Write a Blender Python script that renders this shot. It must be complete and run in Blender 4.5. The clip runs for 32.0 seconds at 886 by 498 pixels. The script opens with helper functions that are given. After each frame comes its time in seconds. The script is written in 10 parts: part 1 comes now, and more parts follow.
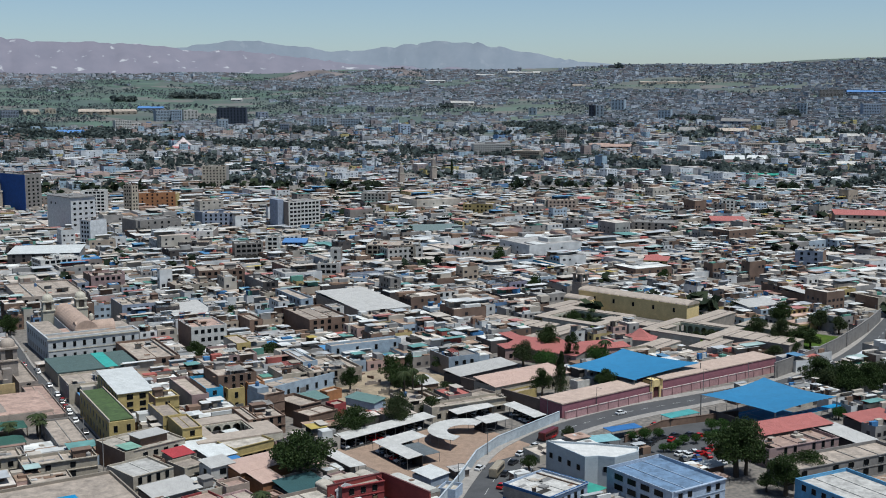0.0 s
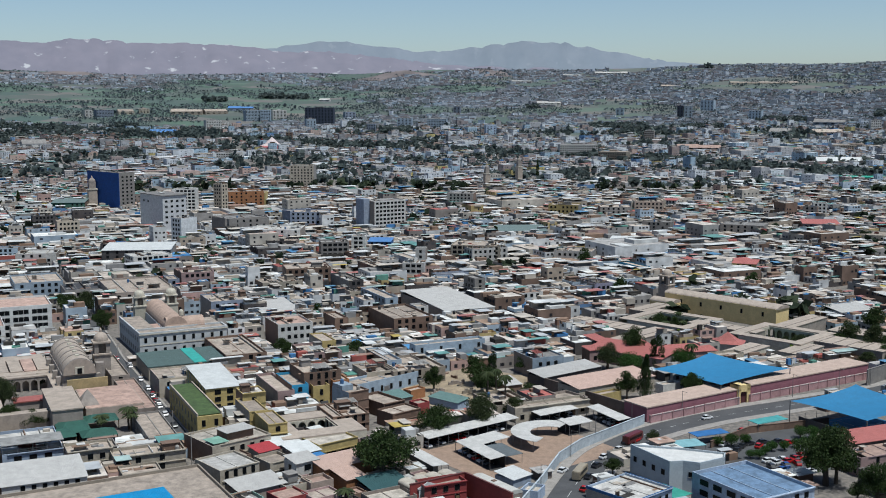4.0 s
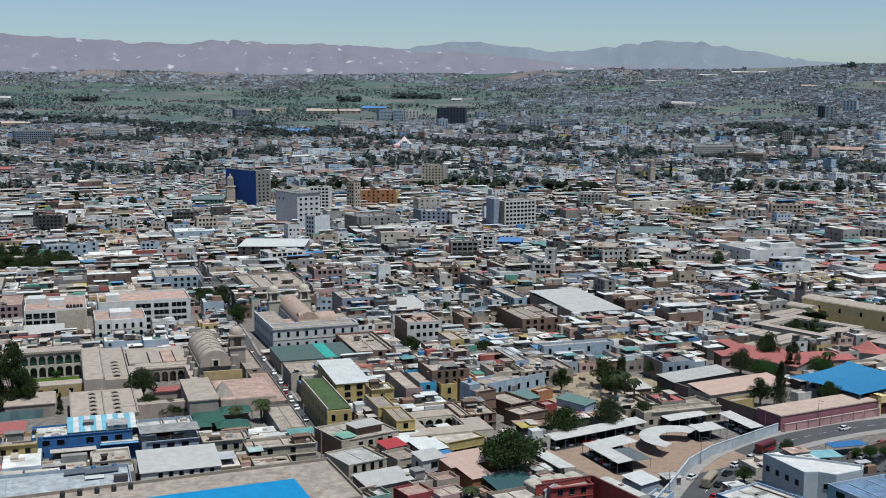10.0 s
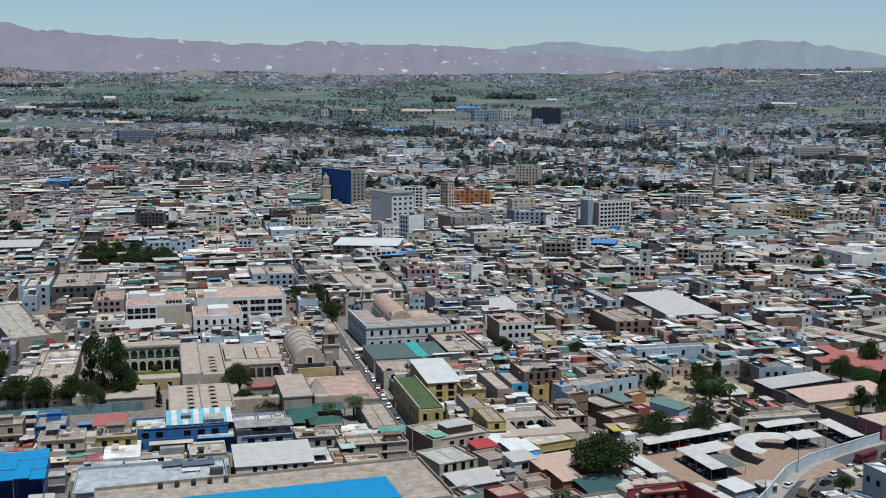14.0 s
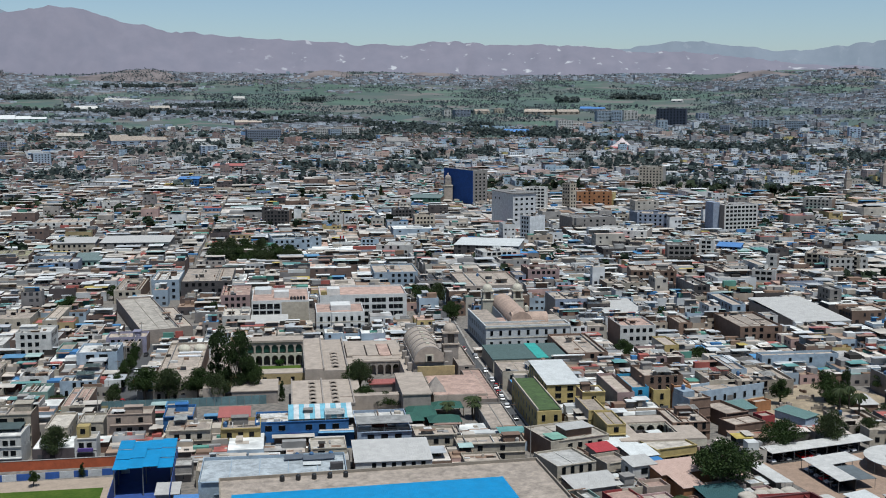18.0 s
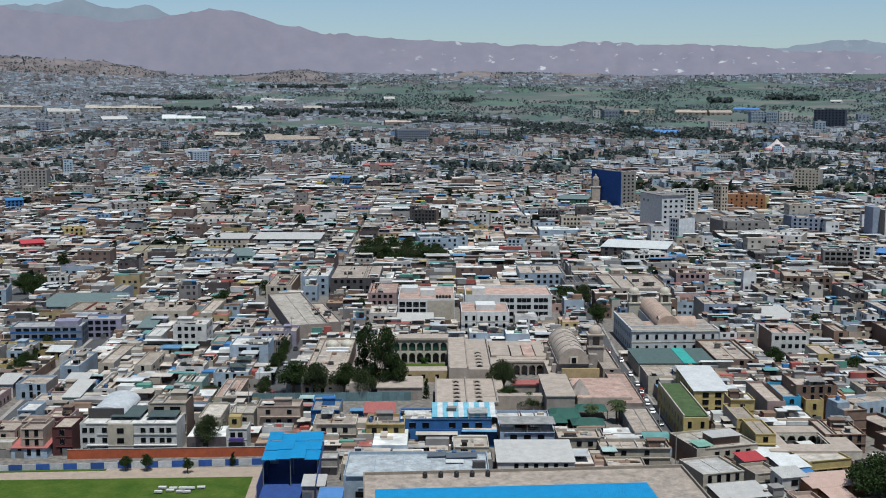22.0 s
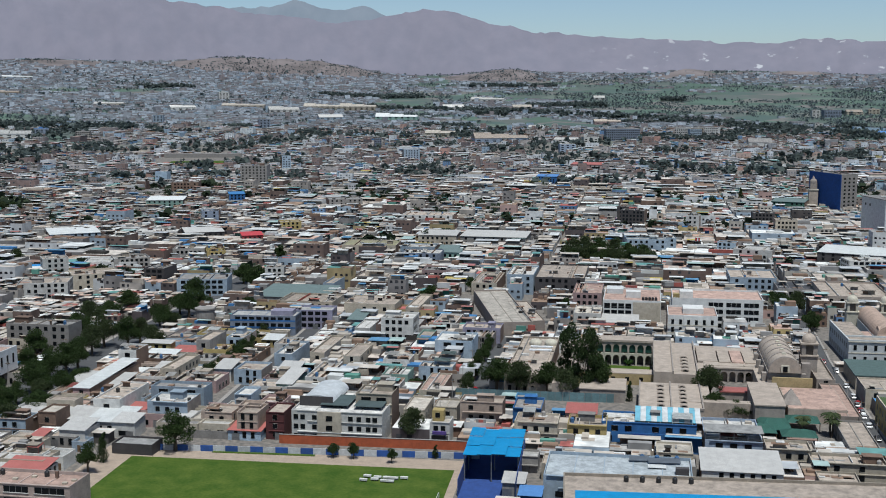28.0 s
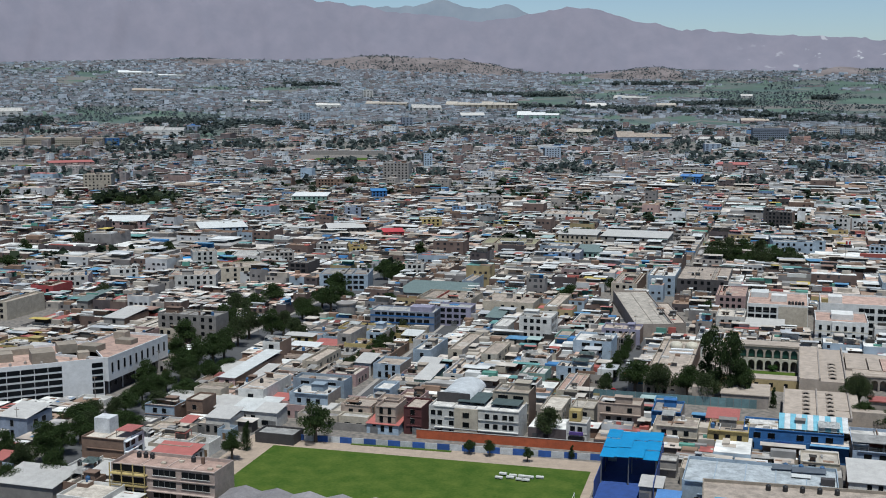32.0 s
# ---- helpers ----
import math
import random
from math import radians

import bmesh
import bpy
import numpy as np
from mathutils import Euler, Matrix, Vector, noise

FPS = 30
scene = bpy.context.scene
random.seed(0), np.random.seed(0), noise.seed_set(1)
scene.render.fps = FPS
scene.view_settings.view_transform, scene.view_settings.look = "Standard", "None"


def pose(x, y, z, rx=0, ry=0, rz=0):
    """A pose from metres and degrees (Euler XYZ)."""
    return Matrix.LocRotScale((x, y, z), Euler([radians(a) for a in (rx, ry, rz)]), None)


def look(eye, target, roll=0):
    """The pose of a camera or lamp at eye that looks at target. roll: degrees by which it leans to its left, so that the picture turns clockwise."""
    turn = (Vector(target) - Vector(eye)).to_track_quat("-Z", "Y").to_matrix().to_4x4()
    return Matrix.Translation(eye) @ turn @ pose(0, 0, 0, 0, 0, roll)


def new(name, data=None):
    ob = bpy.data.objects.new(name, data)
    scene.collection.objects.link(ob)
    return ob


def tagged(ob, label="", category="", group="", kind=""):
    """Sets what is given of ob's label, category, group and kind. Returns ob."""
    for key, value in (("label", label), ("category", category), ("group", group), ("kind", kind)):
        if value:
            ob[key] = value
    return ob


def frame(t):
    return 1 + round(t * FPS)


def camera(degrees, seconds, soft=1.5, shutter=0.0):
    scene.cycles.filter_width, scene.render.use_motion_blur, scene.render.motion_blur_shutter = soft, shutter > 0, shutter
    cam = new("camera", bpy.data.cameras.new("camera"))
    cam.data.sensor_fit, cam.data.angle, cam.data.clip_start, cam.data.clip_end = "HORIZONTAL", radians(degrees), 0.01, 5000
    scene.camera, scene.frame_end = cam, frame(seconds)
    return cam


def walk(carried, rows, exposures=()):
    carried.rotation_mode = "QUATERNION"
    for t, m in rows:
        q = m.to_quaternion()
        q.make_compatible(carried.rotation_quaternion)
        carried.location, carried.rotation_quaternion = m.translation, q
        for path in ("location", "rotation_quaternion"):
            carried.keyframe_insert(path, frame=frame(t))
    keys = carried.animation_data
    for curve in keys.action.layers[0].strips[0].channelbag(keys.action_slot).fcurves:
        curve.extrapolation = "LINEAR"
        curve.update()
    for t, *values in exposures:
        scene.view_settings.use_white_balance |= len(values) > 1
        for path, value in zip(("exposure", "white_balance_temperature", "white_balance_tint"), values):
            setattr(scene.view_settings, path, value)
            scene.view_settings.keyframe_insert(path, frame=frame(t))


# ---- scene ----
cam = camera(41.86, 32.0, soft=1.0)
EYE = 110.0
ROWS = [
    (0, -0.000, -7.856),
    (0.5, 0.560, -7.856),
    (1, 1.129, -7.855),
    (1.5, 1.680, -7.852),
    (2, 2.215, -7.847),
    (2.5, 2.750, -7.842),
    (4.5, 4.724, -7.840),
    (5, 5.233, -7.837),
    (5.5, 5.738, -7.835),
    (6, 6.253, -7.830),
    (6.5, 6.744, -7.827),
    (7, 7.261, -7.826),
    (7.5, 7.781, -7.827),
    (8, 8.349, -7.831),
    (8.5, 8.938, -7.836),
    (9, 9.528, -7.839),
    (9.5, 10.106, -7.841),
    (10, 10.692, -7.841),
    (10.5, 11.301, -7.841),
    (11, 11.910, -7.840),
    (11.5, 12.504, -7.839),
    (12, 13.099, -7.837),
    (12.5, 13.676, -7.833),
    (13, 14.247, -7.828),
    (13.5, 14.817, -7.825),
    (14, 15.338, -7.823),
    (14.5, 15.879, -7.820),
    (16.5, 18.461, -7.819),
    (17, 19.425, -7.818),
    (17.5, 20.410, -7.814),
    (18, 21.360, -7.811),
    (18.5, 22.296, -7.809),
    (19, 23.207, -7.806),
    (19.5, 24.134, -7.801),
    (20, 25.047, -7.797),
    (20.5, 25.954, -7.796),
    (21, 26.853, -7.795),
    (21.5, 27.744, -7.792),
    (22, 28.636, -7.792),
    (22.5, 29.516, -7.793),
    (23, 30.395, -7.794),
    (23.5, 31.247, -7.795),
    (24, 32.102, -7.801),
    (24.5, 32.953, -7.807),
    (25, 33.804, -7.812),
    (25.5, 34.658, -7.818),
    (27.5, 38.041, -7.829),
    (28, 38.881, -7.844),
    (28.5, 39.737, -7.858),
    (29, 40.580, -7.873),
    (29.5, 41.434, -7.887),
    (30, 42.293, -7.897),
    (30.5, 43.147, -7.907),
    (31, 44.038, -7.916),
    (31.5, 44.925, -7.923),
    (32, 45.832, -7.927),
]
walk(cam, [(t, pose(0, 0, EYE, 90 + pitch, 0, yaw)) for t, yaw, pitch in ROWS], [(0, 0.06, 5950, 5), (32, 0.06, 5950, 5)])

# ---- light: high sun behind the camera, hazy sky ----
SUN_AZ, SUN_EL = -38.0, 70.0
sun_way = Vector((math.cos(radians(SUN_AZ)) * math.cos(radians(SUN_EL)), math.sin(radians(SUN_AZ)) * math.cos(radians(SUN_EL)), math.sin(radians(SUN_EL))))
sun = new("sun", bpy.data.lights.new("sun", "SUN"))
sun.data.energy, sun.data.angle, sun.data.color = 5.0, radians(0.6), (1.0, 0.96, 0.9)
sun.matrix_world = look(sun_way * 1000, (0, 0, 0))
world = bpy.data.worlds.new("sky")
scene.world = world
world.use_nodes = True
wn, wl = world.node_tree.nodes, world.node_tree.links
sky = wn.new("ShaderNodeTexSky")
sky.sky_type, sky.sun_disc = "NISHITA", False
sky.sun_elevation, sky.sun_rotation = radians(SUN_EL), radians(90 - SUN_AZ)
sky.air_density, sky.dust_density, sky.ozone_density, sky.altitude = 1.0, 4.0, 0.6, 2300
wl.new(sky.outputs[0], wn["Background"].inputs[0])
wn["Background"].inputs[1].default_value = 0.09

# ---- materials ----
MATS = {}
DUST = 0.725  # all paint and plaster here is dulled by dust


def nodes_of(name):
    m = bpy.data.materials.new(name)
    m.use_nodes = True
    return m, m.node_tree.nodes, m.node_tree.links, m.node_tree.nodes["Principled BSDF"]


def surface(name, rgb, rough=0.85, vary=0.25, stain=0.3, scale=0.35, grain=6.0, bump=0.15, metal=0.0, ribs=0.0):
    """A weathered plain surface: a shift of tone from thing to thing, broad stains, fine grain, optional ribs of sheet metal."""
    if name in MATS:
        return MATS[name]
    m, n, l, b = nodes_of(name)
    b.inputs["Roughness"].default_value, b.inputs["Metallic"].default_value = rough, metal
    geo, info = n.new("ShaderNodeTexCoord"), n.new("ShaderNodeObjectInfo")
    big, fine = n.new("ShaderNodeTexNoise"), n.new("ShaderNodeTexNoise")
    for t, s, d in ((big, scale, 6), (fine, grain, 3)):
        t.inputs["Scale"].default_value, t.inputs["Detail"].default_value = s, d
        l.new(geo.outputs["Object"], t.inputs["Vector"])
    big.inputs["Roughness"].default_value = 0.78
    ramp = n.new("ShaderNodeMapRange")
    for k, v in ((1, 0.35), (2, 0.68), (3, 1.0 - stain), (4, 1.0 + 0.35 * stain)):
        ramp.inputs[k].default_value = v
    l.new(big.outputs[0], ramp.inputs[0])
    ramp2 = n.new("ShaderNodeMapRange")
    for k, v in ((1, 0.3), (2, 0.7), (3, 0.85), (4, 1.12)):
        ramp2.inputs[k].default_value = v
    l.new(fine.outputs[0], ramp2.inputs[0])
    tone = n.new("ShaderNodeMapRange")
    tone.inputs[3].default_value, tone.inputs[4].default_value = 1 - vary, 1 + vary * 0.35
    l.new(info.outputs["Random"], tone.inputs[0])
    mul = n.new("ShaderNodeMath")
    mul.operation = "MULTIPLY"
    l.new(ramp.outputs[0], mul.inputs[0])
    l.new(ramp2.outputs[0], mul.inputs[1])
    mul2 = n.new("ShaderNodeMath")
    mul2.operation = "MULTIPLY"
    l.new(mul.outputs[0], mul2.inputs[0])
    l.new(tone.outputs[0], mul2.inputs[1])
    hsv = n.new("ShaderNodeHueSaturation")
    hsv.inputs["Color"].default_value = (*[DUST * c for c in rgb], 1)
    l.new(mul2.outputs[0], hsv.inputs["Value"])
    l.new(hsv.outputs[0], b.inputs["Base Color"])
    if ribs:
        wave = n.new("ShaderNodeTexWave")
        wave.inputs["Scale"].default_value = ribs
        l.new(geo.outputs["Object"], wave.inputs["Vector"])
        bp = n.new("ShaderNodeBump")
        bp.inputs["Strength"].default_value, bp.inputs["Distance"].default_value = 0.5, 0.05
        l.new(wave.outputs[1], bp.inputs["Height"])
        l.new(bp.outputs[0], b.inputs["Normal"])
    elif bump:
        bp = n.new("ShaderNodeBump")
        bp.inputs["Strength"].default_value, bp.inputs["Distance"].default_value = bump, 0.05
        l.new(fine.outputs[0], bp.inputs["Height"])
        l.new(bp.outputs[0], b.inputs["Normal"])
    MATS[name] = m
    return m


def mosaic(name, colours, rough=0.9, stain=0.25, scale=0.2, thin=0.0):
    """Many loose pieces in one mesh: each island takes one of the colours, with stains over all."""
    m, n, l, b = nodes_of(name)
    b.inputs["Roughness"].default_value = rough
    b.inputs["Specular IOR Level"].default_value = 0.15
    geo, tex, noi = n.new("ShaderNodeNewGeometry"), n.new("ShaderNodeTexCoord"), n.new("ShaderNodeTexNoise")
    ramp = n.new("ShaderNodeValToRGB")
    ramp.color_ramp.interpolation = "CONSTANT"
    el = ramp.color_ramp.elements
    total, at = sum(c[0] for c in colours), 0.0
    for i, (share, rgb) in enumerate(colours):
        e = el[0] if i == 0 else (el[1] if i == 1 else el.new(0.999))
        e.position = at / total
        e.color = (*[DUST * c for c in rgb], 1)
        at += share
    l.new(geo.outputs["Random Per Island"], ramp.inputs[0])
    noi.inputs["Scale"].default_value, noi.inputs["Detail"].default_value = scale, 6
    l.new(tex.outputs["Object"], noi.inputs["Vector"])
    mr = n.new("ShaderNodeMapRange")
    for k, v in ((1, 0.35), (2, 0.68), (3, 1 - stain), (4, 1 + 0.4 * stain)):
        mr.inputs[k].default_value = v
    l.new(noi.outputs[0], mr.inputs[0])
    hsv = n.new("ShaderNodeHueSaturation")
    l.new(mr.outputs[0], hsv.inputs["Value"])
    l.new(ramp.outputs[0], hsv.inputs["Color"])
    l.new(hsv.outputs[0], b.inputs["Base Color"])
    if thin:  # leaves let part of the light through
        glow, mix = n.new("ShaderNodeBsdfTranslucent"), n.new("ShaderNodeMixShader")
        mix.inputs[0].default_value = thin
        l.new(hsv.outputs[0], glow.inputs[0])
        l.new(b.outputs[0], mix.inputs[1])
        l.new(glow.outputs[0], mix.inputs[2])
        l.new(mix.outputs[0], n["Material Output"].inputs["Surface"])
    return m


WALLS = {
    "white": (0.69, 0.67, 0.63), "sky": (0.13, 0.36, 0.6), "navy": (0.035, 0.05, 0.085), "bright": (0.86, 0.87, 0.88), "cream": (0.52, 0.455, 0.36), "grey": (0.33, 0.305, 0.28), "ltblue": (0.386, 0.47, 0.554),
    "brick": (0.227, 0.143, 0.101), "pinkw": (0.462, 0.319, 0.302), "yellow": (0.504, 0.386, 0.151), "dark": (0.0756, 0.0672, 0.0672),
    "blueg": (0.277, 0.319, 0.403), "blue": (0.0336, 0.143, 0.37), "peach": (0.54, 0.42, 0.34), "orange": (0.42, 0.185, 0.0756),
    "mint": (0.302, 0.462, 0.395), "red": (0.336, 0.0504, 0.0504), "tan": (0.378, 0.319, 0.252), "violet": (0.302, 0.286, 0.378),
    "pinkwall": (0.336, 0.134, 0.168), "cyan": (0.042, 0.294, 0.504), "bluewhite": (0.42, 0.504, 0.63), "maroon": (0.134, 0.0336, 0.0336),
    "rose": (0.6, 0.47, 0.41), "stone": (0.36, 0.3, 0.255), "green": (0.084, 0.21, 0.151), "bluegl": (0.012, 0.1, 0.42),
}
ROOFS = {
    "tan": (0.521, 0.432, 0.353), "grey": (0.335, 0.316, 0.298), "white": (0.679, 0.651, 0.605), "pink": (0.558, 0.381, 0.307),
    "cream": (0.614, 0.549, 0.465), "brick": (0.307, 0.205, 0.149), "bluegrey": (0.52, 0.56, 0.58), "greywhite": (0.43, 0.42, 0.4), "bluepaint": (0.223, 0.353, 0.539), "dark": (0.065, 0.065, 0.074),
    "olive": (0.335, 0.307, 0.186),
}
SHEETS = {
    "mintsheet": (0.14, 0.24, 0.22), "pinksheet": (0.62, 0.43, 0.35), "teal": (0.03, 0.095, 0.1), "sheet": (0.55, 0.53, 0.5), "redtin": (0.45, 0.14, 0.12), "green": (0.16, 0.215, 0.205), "greenroof": (0.03, 0.115, 0.085),
    "blueroof": (0.1, 0.25, 0.55), "cyan": (0.02, 0.25, 0.6), "whiteroof": (0.73, 0.74, 0.72), "red": (0.5, 0.05, 0.06), "blue": (0.05, 0.22, 0.5),
}


def wall_mat(k):
    return surface("wall_" + k, WALLS[k], vary=0.3, stain=0.3, scale=0.4)


def roof_mat(k):
    if k in SHEETS:
        return surface("sheet_" + k, SHEETS[k], rough=0.75, vary=0.12, stain=0.2, scale=0.3, ribs=3.0)
    return surface("roof_" + k, ROOFS[k], vary=0.26, stain=0.5, scale=0.3)


GLASS = surface("dark_glass", (0.009, 0.011, 0.013), rough=0.3, vary=0.4, stain=0.1, bump=0)
GLASS.node_tree.nodes["Principled BSDF"].inputs["Specular IOR Level"].default_value = 0.1
FRAME = surface("window_frame", (0.5, 0.48, 0.44), rough=0.6)
TANK = surface("tank_black", (0.02, 0.02, 0.022), rough=0.5)
TANKB = surface("tank_blue", (0.05, 0.14, 0.3), rough=0.5)
CONCRETE = surface("concrete", (0.38, 0.35, 0.32))
ASPHALT = surface("asphalt", (0.085, 0.085, 0.088), vary=0, stain=0.3, scale=0.15)
KERB = surface("kerb", (0.4, 0.38, 0.35))
TIMBER = surface("timber", (0.2, 0.12, 0.06))
STEEL = surface("steel", (0.3, 0.3, 0.3), rough=0.5, metal=0.5)

# ---- mesh helpers ----
GRID = radians(29)
CU, SU = math.cos(GRID), math.sin(GRID)


def G(u, v):
    """Street-grid metres to world metres."""
    return u * CU - v * SU, u * SU + v * CU


def UV(x, y):
    return x * CU + y * SU, -x * SU + y * CU


def mesh_of(name, bm, *mats):
    me = bpy.data.meshes.new(name)
    bm.to_mesh(me)
    bm.free()
    for m in mats:
        me.materials.append(m)
    return me


def part(name, data, mat, parent, label="", m=None):
    """Links a bmesh (or a ready mesh) as one part under a thing."""
    if isinstance(data, bmesh.types.BMesh):
        data = mesh_of(name, data, mat)
    ob = new(name, data)
    ob.parent = parent
    if m is not None:
        ob.matrix_basis = m
    if label:
        tagged(ob, label)
    return ob


def add_box(bm, x0, x1, y0, y1, z0, z1, mi=0):
    v = [bm.verts.new((x, y, z)) for z in (z0, z1) for y in (y0, y1) for x in (x0, x1)]
    for f in ((0, 2, 3, 1), (4, 5, 7, 6), (0, 1, 5, 4), (2, 6, 7, 3), (0, 4, 6, 2), (1, 3, 7, 5)):
        bm.faces.new([v[i] for i in f]).material_index = mi


def box(x0, x1, y0, y1, z0, z1):
    bm = bmesh.new()
    add_box(bm, x0, x1, y0, y1, z0, z1)
    return bm


def add_prism(bm, ring, z0, z1):
    a = [bm.verts.new((x, y, z0)) for x, y in ring]
    b = [bm.verts.new((x, y, z1)) for x, y in ring]
    bm.faces.new(a[::-1])
    bm.faces.new(b)
    for i in range(len(ring)):
        j = (i + 1) % len(ring)
        bm.faces.new((a[i], a[j], b[j], b[i]))


def circle(r, n=12, x=0, y=0):
    return [(x + r * math.cos(2 * math.pi * i / n), y + r * math.sin(2 * math.pi * i / n)) for i in range(n)]


def lathe(profile, n=16):
    """Turned body from (radius, height) pairs."""
    bm = bmesh.new()
    rings = [[bm.verts.new((r * math.cos(2 * math.pi * i / n), r * math.sin(2 * math.pi * i / n), z)) for i in range(n)] for r, z in profile]
    for a, b in zip(rings, rings[1:]):
        for i in range(n):
            j = (i + 1) % n
            bm.faces.new((a[i], a[j], b[j], b[i]))
    bm.faces.new(rings[0][::-1])
    bm.faces.new(rings[-1])
    return bm


def thing(name, x, y, ang=0.0, z=0.0, label="", category="", group="", kind=""):
    ob = new(name)
    ob.matrix_basis = pose(x, y, z, 0, 0, ang)
    ob.empty_display_size = 0.5
    return tagged(ob, label, category, group, kind)


TAKEN = []  # footprints: centre x, y, half width, half depth, cos, sin


def take(x, y, w, d, ang=29.0, hard=True):
    a = radians(ang)
    TAKEN.append((x, y, w / 2, d / 2, math.cos(a), math.sin(a), hard))


# how high the valley floor rises at its far end, direction by direction, in degrees
SKYLINE = ((-30, -21, -11, -3, 3, 7, 15, 20, 26, 33, 38, 42, 46, 55, 65, 75), (1.5, 1.4, 1.15, 0.98, 0.92, 0.88, 0.7, 0.8, 0.85, 0.85, 0.7, 0.72, 1.0, 1.25, 1.2, 1.2))


def land(x, y):
    """Height of the ground: flat near by, rising towards the hills."""
    r = math.hypot(x, y)
    if r < 1700:
        return 0.0
    az = math.degrees(math.atan2(-x, y))
    top = float(np.interp(az, SKYLINE[0], SKYLINE[1])) + 0.06 * math.sin(radians(az * 31))
    k = min(1.0, (r - 1700) / 2900)
    return (EYE + 4600 * math.tan(radians(top))) * k ** 1.45 + k * 9 * noise.noise((x / 420, y / 420, 3.1))


# low bare hills at the foot of the mountains: direction, distance, width, height
HILLS = [(48.1, 4380, 300, 44), (44.0, 4380, 170, 30), (35.7, 4380, 170, 26), (27.2, 4300, 93, 24), (24.4, 4300, 120, 12), (21.7, 4300, 124, 24), (6.3, 4300, 114, 24), (2.3, 4300, 93, 20), (19.0, 4300, 80, 10), (57, 4380, 220, 24)]


def hill(x, y):
    top = 0.0
    for az, r, wide, high in HILLS:
        d = ((x + math.sin(radians(az)) * r) ** 2 + (y - math.cos(radians(az)) * r) ** 2) / wide ** 2
        if d < 6:
            top += high * math.exp(-d) * (1 + 0.3 * noise.noise((x / 60, y / 60, 2.0)))
    return land(x, y) + top


# ---- ground ----
def build_ground():
    az = np.radians(np.concatenate([np.linspace(-180, -34, 25), np.linspace(-30, 76, 107), np.linspace(80, 176, 20)]))
    rs = np.concatenate([[1.0, 60, 120, 200, 300, 420, 560, 720, 900, 1100, 1400], np.arange(1700, 4960, 65)])
    verts = [(-math.sin(a) * r, math.cos(a) * r, land(-math.sin(a) * r, math.cos(a) * r)) for r in rs for a in az]
    n = len(az)
    faces = [(i * n + j, i * n + (j + 1) % n, (i + 1) * n + (j + 1) % n, (i + 1) * n + j) for i in range(len(rs) - 1) for j in range(n)]
    faces = [f[::-1] for f in faces] + [tuple(range(n))]
    me = bpy.data.meshes.new("ground")
    me.from_pydata(verts, [], faces)
    me.polygons.foreach_set("use_smooth", [True] * len(me.polygons))
    m, nn, l, b = nodes_of("ground")
    b.inputs["Roughness"].default_value = 0.95
    tex = nn.new("ShaderNodeTexCoord")
    big, fine, mid = (nn.new(k) for k in ("ShaderNodeTexNoise", "ShaderNodeTexNoise", "ShaderNodeTexVoronoi"))
    mid.distance, mid.inputs["Scale"].default_value = "CHEBYCHEV", 0.0105  # field by field
    l.new(tex.outputs["Object"], mid.inputs["Vector"])
    for t, s in ((big, 0.0016), (fine, 0.6)):
        t.inputs["Scale"].default_value, t.inputs["Detail"].default_value = s, 5
        l.new(tex.outputs["Object"], t.inputs["Vector"])
    dirt = nn.new("ShaderNodeValToRGB")
    e = dirt.color_ramp.elements
    e[0].position, e[0].color, e[1].position, e[1].color = 0.35, (0.085, 0.078, 0.072, 1), 0.7, (0.19, 0.165, 0.14, 1)
    l.new(fine.outputs[0], dirt.inputs[0])
    field = nn.new("ShaderNodeValToRGB")
    e = field.color_ramp.elements
    # field greens cooled towards blue, as haze would tint them
    e[0].position, e[0].color, e[1].position, e[1].color = 0.1, (0.05, 0.078, 0.066, 1), 0.75, (0.07, 0.11, 0.08, 1)
    for at, c in ((0.3, (0.075, 0.085, 0.075)), (0.5, (0.045, 0.074, 0.055)), (0.92, (0.11, 0.105, 0.095))):
        e.new(at).color = (*c, 1)
    tone = nn.new("ShaderNodeSeparateColor")
    l.new(mid.outputs["Color"], tone.inputs[0])
    l.new(tone.outputs[0], field.inputs[0])
    far = nn.new("ShaderNodeVectorMath")
    far.operation = "LENGTH"
    l.new(tex.outputs["Object"], far.inputs[0])
    mask = nn.new("ShaderNodeMapRange")
    mask.inputs[1].default_value, mask.inputs[2].default_value = 2000, 2300
    l.new(far.outputs["Value"], mask.inputs[0])
    thr = nn.new("ShaderNodeMapRange")
    thr.inputs[1].default_value, thr.inputs[2].default_value = 0.3, 0.34
    l.new(big.outputs[0], thr.inputs[0])
    side, east = nn.new("ShaderNodeSeparateXYZ"), nn.new("ShaderNodeMapRange")  # fewer fields to the east
    l.new(tex.outputs["Object"], side.inputs[0])
    for k, v in ((1, -200), (2, 350), (3, 1.0), (4, 0.75)):
        east.inputs[k].default_value = v
    l.new(side.outputs[0], east.inputs[0])
    here = nn.new("ShaderNodeMath")
    here.operation = "MULTIPLY"
    l.new(thr.outputs[0], here.inputs[0])
    l.new(east.outputs[0], here.inputs[1])
    mm = nn.new("ShaderNodeMath")
    mm.operation = "MULTIPLY"
    l.new(mask.outputs[0], mm.inputs[0])
    l.new(here.outputs[0], mm.inputs[1])
    mix = nn.new("ShaderNodeMix")
    mix.data_type = "RGBA"
    l.new(mm.outputs[0], mix.inputs["Factor"])
    l.new(dirt.outputs[0], mix.inputs["A"])
    l.new(field.outputs[0], mix.inputs["B"])
    l.new(mix.outputs["Result"], b.inputs["Base Color"])
    me.materials.append(m)
